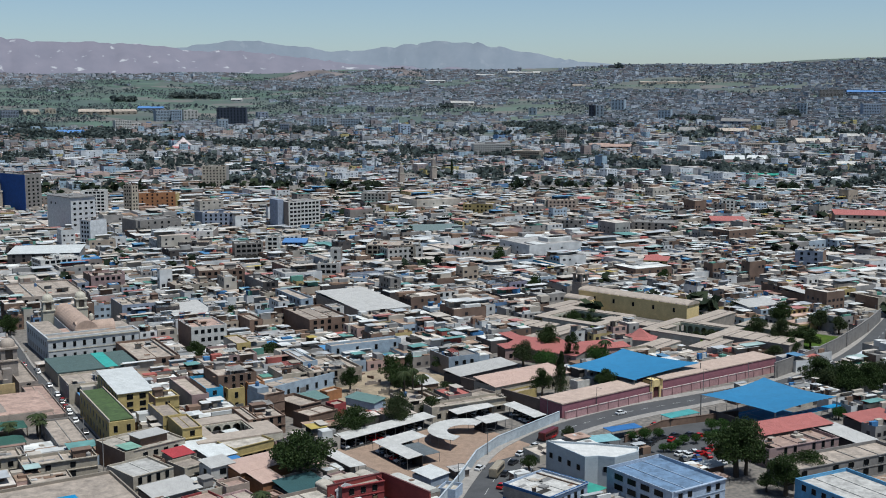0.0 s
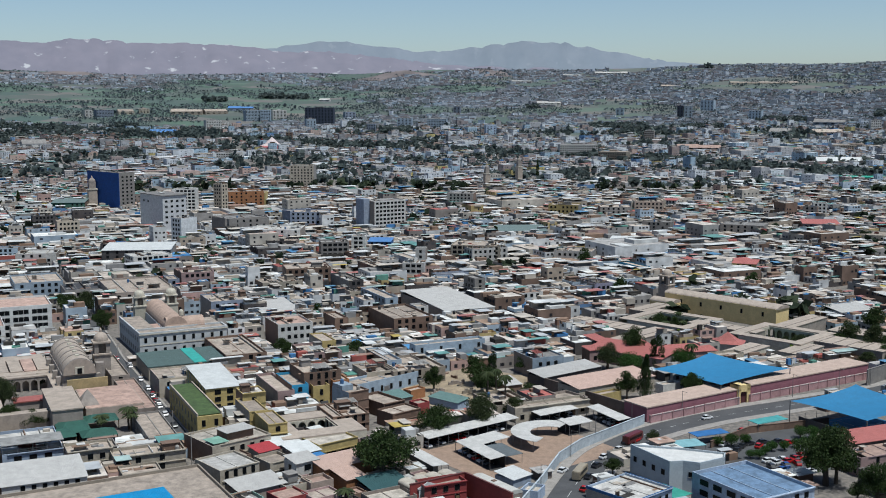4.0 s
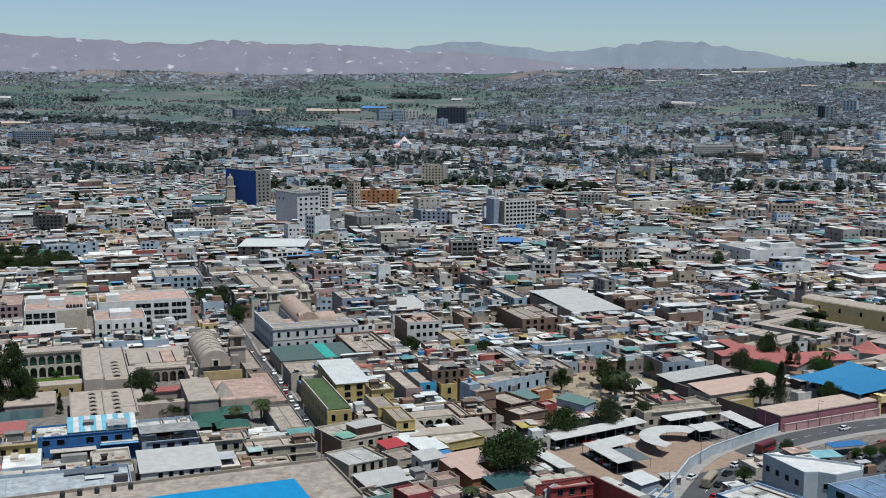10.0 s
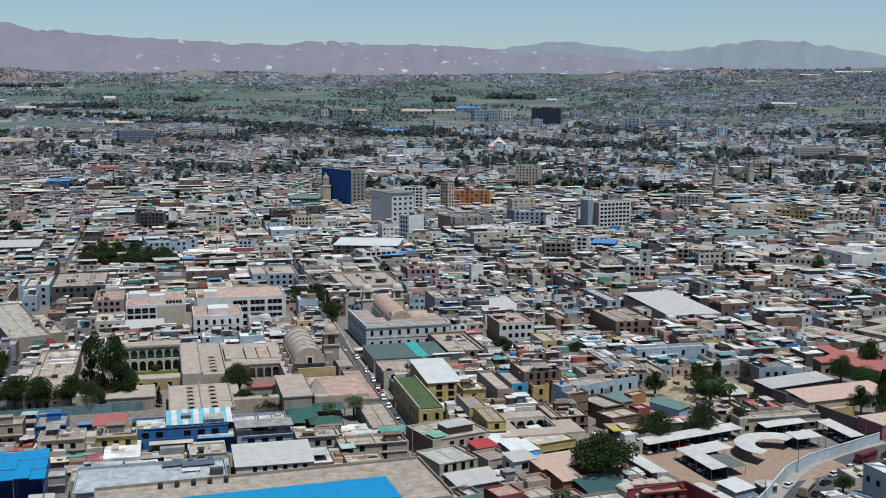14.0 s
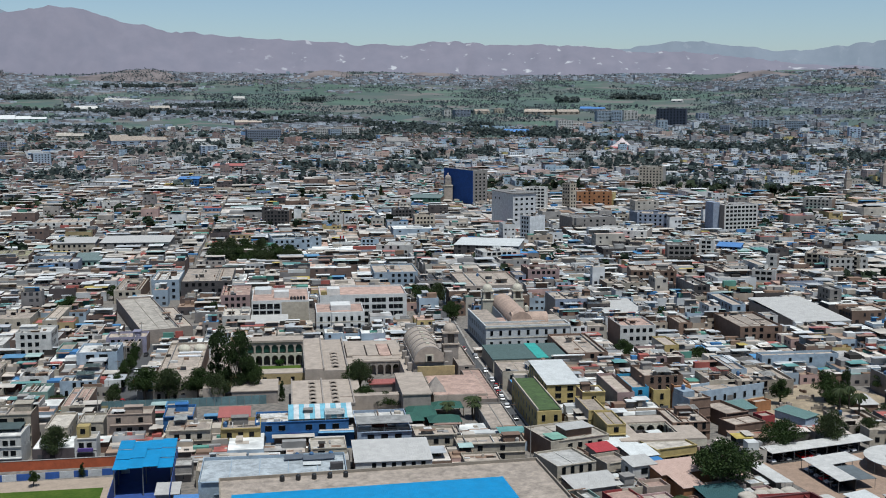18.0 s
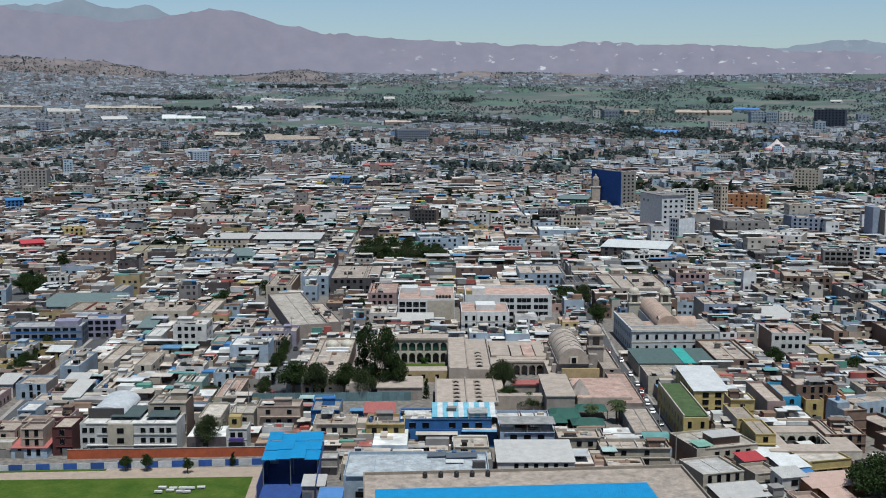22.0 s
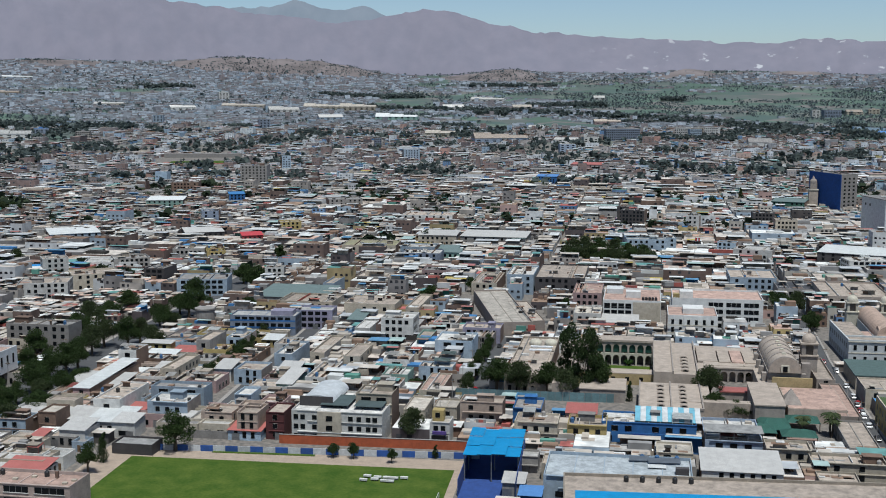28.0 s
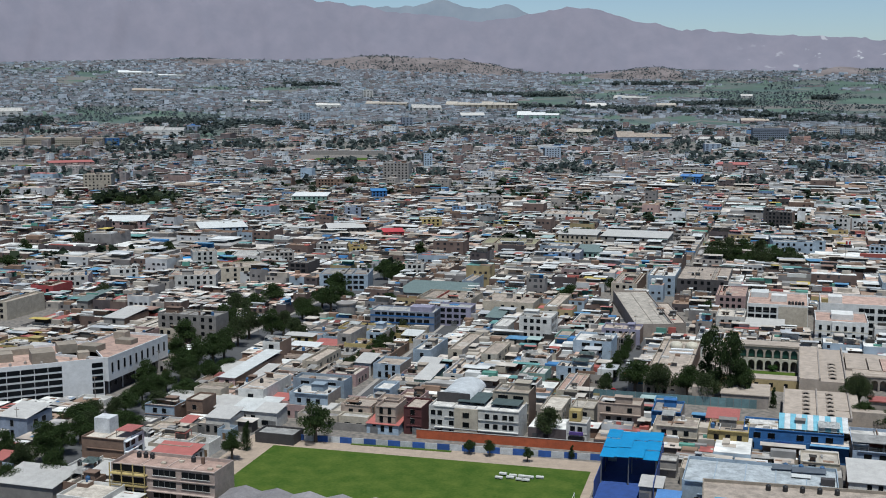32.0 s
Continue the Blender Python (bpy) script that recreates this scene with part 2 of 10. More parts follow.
    tagged(new("ground", me), "dusty valley floor with distant green fields", "ground", kind="structure")


build_ground()


# ---- far mountains ----
def build_range(name, r0, r1, base, peaks, colour, label, relief, quarries=0.75):
    az = np.linspace(-32, 78, 520)
    rows = 22
    verts, faces = [], []
    for i in range(rows):
        k = i / (rows - 1)
        for a in az:
            el = base + sum(h / (1 + math.exp(-(a - c) / w)) if w > 0 else h * math.exp(-((a - c) / w) ** 2) for c, h, w in peaks)
            el += 0.14 * noise.noise((a * 0.8, 2.0, r0)) + 0.09 * noise.noise((a * 1.9, 7.0, r0)) + 0.05 * noise.noise((a * 5, 3.0, r0)) + 0.02 * noise.noise((a * 13, 3.0, r0))
            r = r0 + (r1 - r0) * k + (1 - k) * k * 4 * min(relief, 36) * noise.noise((a * 0.9, k * 1.2, 5.0 + r0))
            foot = -0.4
            z = EYE + r * math.tan(radians(foot + (el - foot) * k ** 0.85))
            z += relief * k * (1 - k) * (noise.ridged_multi_fractal((a * 0.42 + k * 0.6, k * 0.5, 9.0), 1.0, 2.1, 4, 1.0, 2.0) - 1.2)
            verts.append((-math.sin(radians(a)) * r, math.cos(radians(a)) * r, z))
    n = len(az)
    for i in range(rows - 1):
        for j in range(n - 1):
            faces.append((i * n + j + 1, i * n + j, (i + 1) * n + j, (i + 1) * n + j + 1))
    me = bpy.data.meshes.new(name)
    me.from_pydata(verts, [], faces)
    me.polygons.foreach_set("use_smooth", [True] * len(me.polygons))
    m, nn, l, b = nodes_of(name)
    b.inputs["Roughness"].default_value = 1.0
    tex, noi = nn.new("ShaderNodeTexCoord"), nn.new("ShaderNodeTexNoise")
    noi.inputs["Scale"].default_value, noi.inputs["Detail"].default_value, noi.inputs["Roughness"].default_value = 0.012, 9, 0.6
    runs = nn.new("ShaderNodeMapping")  # gullies run downhill
    runs.inputs["Scale"].default_value = (1, 1, 0.8)
    l.new(tex.outputs["Object"], runs.inputs["Vector"])
    l.new(runs.outputs[0], noi.inputs["Vector"])
    ramp = nn.new("ShaderNodeValToRGB")
    e = ramp.color_ramp.elements
    e[0].position, e[0].color = 0.36, (*[c * 0.94 for c in colour], 1)
    e[1].position, e[1].color = 0.64, (*[c * k for c, k in zip(colour, (1.08, 1.05, 1.03))], 1)
    quarry = nn.new("ShaderNodeTexNoise")
    quarry.inputs["Scale"].default_value, quarry.inputs["Detail"].default_value = 0.02, 6
    l.new(tex.outputs["Object"], quarry.inputs["Vector"])
    pale = nn.new("ShaderNodeMapRange")
    pale.inputs[1].default_value, pale.inputs[2].default_value = 0.63, 0.69
    pale.inputs[4].default_value = quarries
    l.new(quarry.outputs[0], pale.inputs[0])
    mixq = nn.new("ShaderNodeMix")
    mixq.data_type = "RGBA"
    mixq.inputs["B"].default_value = (0.42, 0.42, 0.43, 1)
    place, west = nn.new("ShaderNodeSeparateXYZ"), nn.new("ShaderNodeMapRange")  # quarries lie on the eastern hills alone
    l.new(tex.outputs["Object"], place.inputs[0])
    west.inputs[1].default_value, west.inputs[2].default_value = -2500, -2100
    l.new(place.outputs[0], west.inputs[0])
    both = nn.new("ShaderNodeMath")
    both.operation = "MULTIPLY"
    l.new(pale.outputs[0], both.inputs[0])
    l.new(west.outputs[0], both.inputs[1])
    l.new(both.outputs[0], mixq.inputs["Factor"])
    l.new(ramp.outputs[0], mixq.inputs["A"])
    l.new(noi.outputs[0], ramp.inputs[0])
    dim = nn.new("ShaderNodeHueSaturation")  # rock dimmed; the haze's air-light is added as emission below
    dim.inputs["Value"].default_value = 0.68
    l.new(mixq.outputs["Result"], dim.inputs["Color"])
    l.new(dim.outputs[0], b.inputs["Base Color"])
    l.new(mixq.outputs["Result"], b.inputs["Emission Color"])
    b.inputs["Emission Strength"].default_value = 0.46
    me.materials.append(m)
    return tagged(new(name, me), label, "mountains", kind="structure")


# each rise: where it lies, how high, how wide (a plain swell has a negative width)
# both rock colours hold a blue-grey haze tint
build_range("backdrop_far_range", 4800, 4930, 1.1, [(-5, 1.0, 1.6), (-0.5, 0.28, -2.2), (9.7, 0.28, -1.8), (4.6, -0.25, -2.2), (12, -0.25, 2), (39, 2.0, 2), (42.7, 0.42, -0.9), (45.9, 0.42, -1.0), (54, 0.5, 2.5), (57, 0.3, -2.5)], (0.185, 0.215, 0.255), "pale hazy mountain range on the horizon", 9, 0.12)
build_range("backdrop_near_range", 4450, 4780, 0.95, [(7, 1.15, 2.4), (12.3, -0.2, -1.6), (15, 0.1, -3), (20.8, 0.22, -2.0), (27, 0.1, -2), (30.5, 0.72, 2.2), (36.8, 0.9, 1.0), (39.4, 0.25, -1.6), (43.6, -0.4, -2.4), (45, -0.3, 2), (50.3, 1.05, 1.4), (60, -0.35, -5)], (0.156, 0.151, 0.187), "bare hazy mauve hills behind the city", 60)


def build_hills():
    bm = bmesh.new()
    for az, r, wide, high in HILLS:
        cx, cy, n = -math.sin(radians(az)) * r, math.cos(radians(az)) * r, 36
        grid = []
        for i in range(n + 1):
            for j in range(n + 1):
                x, y = cx + (i / n - 0.5) * 4.4 * wide, cy + (j / n - 0.5) * 4.4 * wide
                d = ((x - cx) ** 2 + (y - cy) ** 2) / wide ** 2
                grid.append(bm.verts.new((x, y, hill(x, y) - 4 * min(1.0, d / 2.2) + 0.4)))
        for i in range(n):
            for j in range(n):
                k = i * (n + 1) + j
                bm.faces.new((grid[k], grid[k + n + 1], grid[k + n + 2], grid[k + 1])).smooth = True
    me = mesh_of("hills", bm, mosaic("bare_earth", [(1, (0.21, 0.18, 0.175))], stain=0.35, scale=0.012))
    tagged(new("backdrop_foothills", me), "low bare tan hills at the mountains' foot", "hills", kind="structure")


build_hills()


# ---- windows, tanks and other shared pieces ----
def window_mesh(w, h):
    """A proud frame with a sunk dark pane, in one skin."""
    bm = bmesh.new()
    add_box(bm, -w / 2 - 0.1, w / 2 + 0.1, -0.1, 0.1, -0.1, h + 0.1, 1)
    front = min(bm.faces, key=lambda f: f.calc_center_median().y)
    bmesh.ops.inset_individual(bm, faces=[front], thickness=0.1, depth=0.0)
    front.material_index = 0
    for v in front.verts:
        v.co.y += 0.06
    return mesh_of("window", bm, GLASS, FRAME)


def tank_mesh(mat):
    return mesh_of("water_tank", lathe([(0.62, 0), (0.66, 0.1), (0.66, 1.25), (0.5, 1.5), (0.22, 1.62), (0.2, 1.72)], 10), mat)


WIN = [window_mesh(1.3, 1.4), window_mesh(1.9, 1.5), window_mesh(1.0, 1.9), window_mesh(3.0, 1.4), window_mesh(2.7, 2.0)]
TANKS = [tank_mesh(TANK), tank_mesh(TANKB), tank_mesh(CONCRETE)]
DOOR = mesh_of("door", box(-0.55, 0.55, -0.06, 0.1, 0, 2.1), TIMBER)
GATE = mesh_of("garage_door", box(-1.3, 1.3, -0.06, 0.1, 0, 2.4), STEEL)
COLOUR_WORDS = {"rose": "pale rose", "ltblue": "light blue", "blueg": "blue-grey", "pinkw": "faded pink", "brick": "bare brick", "dark": "dark grey", "pinkwall": "plum-pink", "bluewhite": "blue and white", "bluegl": "deep blue", "navy": "dark navy", "sky": "sky-blue", "bright": "bright white", "stone": "grey stone", "mint": "mint green", "tan": "tan stone"}
ROOF_WORDS = {"bluegrey": "pale blue-grey flat roof", "mintsheet": "faded green sheet roof", "pinksheet": "salmon-pink sheet roof", "teal": "dark teal mesh roof", "tan": "dusty tan flat roof", "grey": "grey flat roof", "white": "white flat roof", "pink": "pink tiled flat roof", "cream": "cream flat roof", "brick": "brick-red flat roof", "greywhite": "pale grey roof", "dark": "dark roof", "olive": "olive roof", "bluepaint": "blue painted flat roof", "sheet": "pale sheet-metal roof", "redtin": "red sheet-metal roof", "green": "green sheet roof", "greenroof": "dark green sheet roof", "blueroof": "blue sheet roof", "cyan": "bright blue sheet roof", "whiteroof": "white sheet roof", "red": "red sheet roof", "blue": "blue sheet roof"}
CLUTTER = mosaic("roof_clutter_near", [(4, (0.5, 0.44, 0.37)), (3, (0.62, 0.6, 0.57)), (2, (0.27, 0.18, 0.13)), (3, (0.3, 0.29, 0.28)), (0.4, (0.38, 0.13, 0.1)), (0.3, (0.08, 0.22, 0.45)), (0.4, (0.13, 0.28, 0.24)), (1.5, (0.06, 0.055, 0.05))], stain=0.35, scale=0.6)
rng = random.Random(7)
HOUSES = []


def house(x, y, w, d, h, ang, wall, roof, windows=True, hut=None, name="house", z=0.0, seed=None, style=""):
    """A flat-roofed building: walls with a parapet, a sunk roof or a sheet roof, windows, a stair hut and tanks on the roof."""
    R = random.Random(seed if seed is not None else int(abs(x * 13 + y * 7)))
    floors = max(1, round(h / 3.2))
    how = {1: "single-storey", 2: "two-storey", 3: "three-storey"}.get(floors, "multi-storey")
    if name == "house":
        name = "warehouse" if roof in SHEETS and w * d > 220 else ("apartment_block" if h >= 12 else ("townhouse" if h >= 7.5 else "house"))
    h0 = thing(name, x, y, ang, z, f"{how} {COLOUR_WORDS.get(wall, wall)} building with a {ROOF_WORDS[roof]}", "building", "city buildings")
    take(x, y, w, d, ang, False)
    HOUSES.append(h0)
    W, D = w / 2, d / 2
    wm, rm = wall_mat(wall), roof_mat(roof)
    bm = bmesh.new()
    t, p = 0.25, (0.3 if roof in SHEETS else R.choice((0.6, 0.9)))
    top = h - (0.9 if roof in SHEETS else 0)
    rings = [[bm.verts.new((sx * (W - i), sy * (D - i), zz)) for sx, sy in ((-1, -1), (1, -1), (1, 1), (-1, 1))] for i, zz in ((0, 0), (0, top), (t, top), (t, max(0.2, top - p - 0.4)))]
    P = random.Random(int(abs(x * 31 + y * 17)))
    blank = windows and not style and h >= 5.5 and P.random() < 0.6  # bare party walls beside a painted front
    for lo, up in zip(rings, rings[1:]):
        for i in range(4):
            bm.faces.new((lo[i], lo[(i + 1) % 4], up[(i + 1) % 4], up[i])).material_index = int(blank and i > 0 and lo is rings[0])
    front = wall_mat(P.choice(("cream", "white", "brick", "pinkw", "ltblue"))) if blank and wall == "brick" else wm
    new_wall = part("wall", bm, front, h0)
    new_wall.data.materials.append(wall_mat("brick") if wall == "brick" else wall_mat(P.choice(("brick", "brick", "grey", "stone"))))
    if roof in SHEETS:
        bm = bmesh.new()
        rise = min(1.4, 0.12 * d)
        ring = [(-W - 0.3, -D - 0.4, top), (W + 0.3, -D - 0.4, top), (W + 0.3, D + 0.3, top + rise), (-W - 0.3, D + 0.3, top + rise)]
        lo = [bm.verts.new((a, b, c + 0.02)) for a, b, c in ring]
        up = [bm.verts.new((a, b, c + 0.14)) for a, b, c in ring]
        bm.faces.new(lo[::-1])
        bm.faces.new(up)
        for i in range(4):
            bm.faces.new((lo[i], lo[(i + 1) % 4], up[(i + 1) % 4], up[i]))
        part("roof", bm, rm, h0)
        deck = None
    else:
        deck = top - p
        part("roof", box(-W + t, W - t, -D + t, D - t, deck - 0.3, deck), rm, h0)
        if w * d > 260 or R.random() < 0.3:  # roof joints and patches
            n = max(1, int(w // 9))
            bm = bmesh.new()
            for i in range(n):
                xx = -W + w * (i + 1) / (n + 1)
                add_box(bm, xx - 0.12, xx + 0.12, -D + t, D - t, deck, deck + 0.18)
            part("roof_joint", bm, rm if roof == "white" else wm, h0)
    far_off = math.hypot(x, y) > 470
    if floors >= 2 and math.hypot(x, y) < 400 and roof not in SHEETS:  # floor slabs that jut out over the front
        for f in range(1, floors + 1):
            zz = f * (top - 0.1) / floors
            jut = R.choice((0.15, 0.3, 0.9)) if f < floors else R.choice((0.2, 0.45))
            part("floor_slab", box(-W * R.uniform(0.6, 1.0) - 0.05, W + 0.05, -D - jut, -D + 0.02, zz - 0.12, zz + 0.1), wm, h0)
    joined = []
    if windows:
        sides = [(0, w, -D, 0.0), (-90, d, -W, 0.0)] + ([(90, d, -W, 0)] if R.random() < 0.4 else [])
        for turn, run, off, _ in sides:
            if turn and R.random() < 0.35 and not style or turn and blank:
                continue
            k = R.choice((0, 0, 1, 2, 2, 3)) if run > 7 else R.choice((0, 2))
            k = 4 if style else k
            gap = (3.4, 4.2, 2.8, 5.0, 3.3)[k]
            n = int((run - 1.2) // gap)
            if n > 7 and not style:
                n, gap = 7, (run - 1.5) / 7
            for f in range(floors):
                zz = 1.0 + f * (top - 0.6) / floors
                if zz + 2.0 > top:
                    continue
                for i in range(n):
                    if R.random() < 0.12 and not style:
                        continue
                    xx = (i - (n - 1) / 2) * gap
                    mm = pose(0, 0, 0, 0, 0, turn) @ pose(xx, off, zz)
                    if far_off:
                        joined.append(mm)
                    else:
                        part("window", WIN[k], None, h0, m=mm)
        if joined:
            bm, ww = bmesh.new(), 1.2 if style else 0.8
            for mm in joined:
                vs = [bm.verts.new(mm @ Vector(q)) for q in ((-ww, -0.06, 0), (ww, -0.06, 0), (ww, -0.06, 1.7), (-ww, -0.06, 1.7))]
                bm.faces.new(vs)
            tagged(part("glazing", bm, GLASS, h0), kind="stuff")
        part("door", DOOR if R.random() < 0.6 else GATE, None, h0, m=pose(R.uniform(-W * 0.6, W * 0.6), -D, 0))
    if deck is not None and w > 7 and d > 7 and math.hypot(x, y) < 1500:
        if (hut if hut is not None else R.random() < 0.38):
            a, b = R.uniform(2.4, min(6.5, w * 0.45)), R.uniform(2.4, min(5, d * 0.4))
            cx, cy = R.uniform(-W + a / 2 + t, W - a / 2 - t), R.uniform(-D * 0.2, D - b / 2 - t)
            bm = box(cx - a / 2, cx + a / 2, cy - b / 2, cy + b / 2, deck, deck + 2.1)
            add_box(bm, cx - a / 2 - 0.2, cx + a / 2 + 0.2, cy - b / 2 - 0.3, cy + b / 2 + 0.2, deck + 2.3, deck + 2.45)
            part("roof_hut", bm, R.choice((wm, wall_mat("brick"), wall_mat("tan"), wall_mat("grey"))), h0)
        for i in range(R.choice((0, 1, 1, 1)) if hut is not False else 0):
            part("water_tank", R.choice(TANKS), None, h0, m=pose(R.uniform(-W + 1, W - 1), R.uniform(-D + 1, D - 1), deck))
        for _ in range(R.choice((0, 0, 1)) if hut is not False else 0):
            a, b = R.uniform(3, min(7, w * 0.5)), R.uniform(3, min(6, d * 0.5))
            cx, cy = R.uniform(-W + a / 2, W - a / 2), R.uniform(-D + b / 2, D - b / 2)
            bm = bmesh.new()
            vs = [bm.verts.new(q) for q in ((cx - a / 2, cy - b / 2, deck + 1.9), (cx + a / 2, cy - b / 2, deck + 1.9), (cx + a / 2, cy + b / 2, deck + 2.4), (cx - a / 2, cy + b / 2, deck + 2.4))]
            top_f = bm.faces.new(vs)
            bmesh.ops.solidify(bm, geom=[top_f], thickness=0.08)
            for sx in (-1, 1):
                for sy in (-1, 1):
                    add_box(bm, cx + sx * (a / 2 - 0.1) - 0.06, cx + sx * (a / 2 - 0.1) + 0.06, cy + sy * (b / 2 - 0.1) - 0.06, cy + sy * (b / 2 - 0.1) + 0.06, deck, deck + 2.0)
            part("roof_canopy", bm, roof_mat(R.choice(("sheet", "sheet", "sheet", "whiteroof", "whiteroof", "green", "redtin"))), h0)
        if hut is False:
            return h0
        bm = bmesh.new()  # lean-tos, low walls, stored rubble and bundles
        for _ in range(min(12, 3 + int(w * d / 32))):
            a, b = R.uniform(0.5, 3.2), R.uniform(0.5, 2.6)
            cx, cy = R.uniform(-W + a / 2 + t, W - a / 2 - t), R.uniform(-D + b / 2 + t, D - b / 2 - t)
            k = R.random()
            if k < 0.3:
                add_box(bm, cx - a / 2, cx + a / 2, cy - b / 2, cy + b / 2, deck, deck + R.choice((0.15, 0.3, 0.45, 0.8)))
            elif k < 0.5:  # sheet on a low wall
                zz = deck + R.uniform(1.2, 1.9)
                add_box(bm, cx - a * 0.8, cx + a * 0.8, cy - b * 0.6, cy + b * 0.6, zz, zz + 0.1)
                add_box(bm, cx - a * 0.6, cx + a * 0.6, cy + b * 0.35, cy + b * 0.5, deck, zz)
            elif k < 0.65:  # parting wall across the roof
                add_box(bm, cx - 0.1, cx + 0.1, -D + t, D - t, deck, deck + R.uniform(0.4, 1.1))
            else:  # patch of newer roofing
                add_box(bm, cx - a, cx + a, cy - b / 2, cy + b / 2, deck, deck + 0.07)
        tagged(part("roof_clutter", bm, CLUTTER, h0), kind="stuff")
    return h0


# ---- buildings ----
house(-169.1, 247.2, 6.0, 6.0, 4, 29, "blue", "blueroof")
house(-22.7, 299.4, 12.4, 6.1, 6, 29, "red", "tan")
house(-176.9, 250.7, 6.0, 6.9, 5, 29, "grey", "sheet")
flat_roof = house(-156.0, 270.7, 39.7, 21.0, 7, 29, "ltblue", "bluegrey", hut=False)
for x_, y_, L in ((5.5, 7.6, 5.5), (12.5, 6.6, 9.0)):  # flat solar collectors on a slant
    part("solar_collector", box(-L / 2, L / 2, -1, 1, 0, 0.14), surface("collector_grey", (0.13, 0.15, 0.18), rough=0.4), flat_roof, m=pose(x_, y_, 7.0, 24, 0, 6))
    for q in (-L / 2 + 0.4, L / 2 - 0.5):
        part("collector_leg", box(x_ + q, x_ + q + 0.1, y_ + 0.6, y_ + 0.7, 5.9, 7.35), STEEL, flat_roof)
for x_ in (6.4, 10.5, 16.0):
    part("water_tank", TANKS[1], None, flat_roof, m=pose(x_, 9.4, 6.1))
part("roof_rack", box(15.4, 19.0, -2.4, -0.6, 5.9, 7.9), wall_mat("dark"), flat_roof)
part("white_sheet", box(8, 13, 1.5, 4.5, 6.5, 6.56), roof_mat("whiteroof"), flat_roof)
house(*G(10.4, 341.5), 10.4, 9, 4.4, 29, "orange", "sheet", windows=False)
house(*G(44.0, 346.5), 15, 8.5, 5.4, 29, "grey", "tan", hut=False)
screen = thing("blue_screen_wall", *G(-8, 349.5), 27, 0, "blue sheet-metal screen wall with a glazed strip", "wall")
part("wall", box(0, 27, 0, 0.2, 0, 5.6), wall_mat("blue"), screen)
part("glazed_strip", box(16, 27, -1.6, 0.25, 5.0, 5.12), surface("pale_blue_panel", (0.2, 0.42, 0.62), rough=0.3), screen, "pale blue translucent panel", m=pose(0, 0, 0.4))
part("sign_board", box(6.2, 10.6, -0.25, -0.02, 1.6, 5.4), surface("sign_blue", (0.02, 0.06, 0.26), rough=0.4), screen)
for x_ in (7.6, 9.2):
    part("sign_disc", lathe([(0.02, 0), (0.6, 0), (0.6, 0.05), (0.02, 0.05)], 14), wall_mat("bright"), screen, m=pose(x_, -0.26, 3.2, 90))
part("sign_bar", box(6.8, 10.0, -0.3, -0.25, 4.5, 4.9), wall_mat("bright"), screen)
take(*G(5.5, 349.5), 28, 5, 27)
clubhouse = house(-268.0, 158.3, 31, 11, 10, 29, "rose", "pink", windows=False, hut=False)
for i in range(3):  # two wide windows on each floor, an open stair gallery at one end, tanks on the roof
    zz = 1.4 + 3.1 * i
    for xa, xb in ((-2.8, 4.0), (5.8, 14.0)):
        bay = part("window", box(xa, xb, -5.56, -5.4, zz, zz + 1.6), GLASS, clubhouse)
        part("window_frame", box(xa - 0.15, xb + 0.15, -5.7, -5.5, zz - 0.15, zz), wall_mat("white"), bay)
        for q in range(1, 4):
            xm = xa + (xb - xa) * q / 4
            part("mullion", box(xm - 0.05, xm + 0.05, -5.62, -5.5, zz, zz + 1.6), STEEL, bay)
    part("gallery_floor", box(-15.4, -4.4, -7.0, -5.5, zz - 0.35, zz - 0.15), wall_mat("yellow"), clubhouse)
    # dark panel stands in for the shade inside the open stair gallery
    part("gallery_opening", box(-15.0, -5.0, -5.56, -5.4, zz, zz + 2.0), GLASS, clubhouse)
    part("gallery_rail", box(-15.4, -4.4, -7.0, -6.92, zz + 0.6, zz + 0.75), wall_mat("yellow"), clubhouse)
    for xm in (-15.2, -11.6, -8.1, -4.6):
        part("gallery_post", box(xm - 0.12, xm + 0.12, -6.95, -6.75, zz - 0.15, zz + 2.75), wall_mat("yellow"), clubhouse)
for xm, ym in ((-11.8, 0.6), (-9.9, 0.9), (-7.8, 0.7), (4.6, 1.2)):
    part("water_tank", TANKS[0], None, clubhouse, m=pose(xm, ym + 2, 9.1))
part("roof_chimney", box(7.5, 8.3, 2, 2.8, 9, 11), wall_mat("brick"), clubhouse)
for xm, ym in ((-3, -1), (1, 1.5), (11.5, -2), (12.8, 0.5)):
    part("roof_hatch", box(xm, xm + 1.3, ym, ym + 1.0, 9.0, 9.6), wall_mat("cream"), clubhouse)
# brick-sided house, sheds and glazed block beside the clubhouse
brick_house = house(-304.4, 160.3, 14, 11, 9.5, 29, "brick", "cream", windows=False, hut=False)
part("painted_side", box(7.0, 7.04, -5.5, 5.5, 0, 9.5), wall_mat("bright"), brick_house, "white painted side with balconies")
for f in range(3):
    part("balcony", box(7.04, 8.0, -5.3, 1.0, 3.1 * f + 2.6, 3.1 * f + 2.85), wall_mat("bright"), brick_house)
    for q in (-3.6, -0.6, 3.2):
        part("window", WIN[1], None, brick_house, m=pose(0, 0, 0, 0, 0, 90) @ pose(q, -7.04, 0.7 + 3.1 * f))
part("stair_tower", box(-6.6, -1.4, 0.6, 5.3, 8.6, 13.4), wall_mat("bright"), brick_house, "tall white stair tower on the roof")
part("roof_awning", box(2.2, 7.6, -2.2, 4.6, 11.0, 11.12), roof_mat("redtin"), brick_house, "red sheet awning over the terrace")
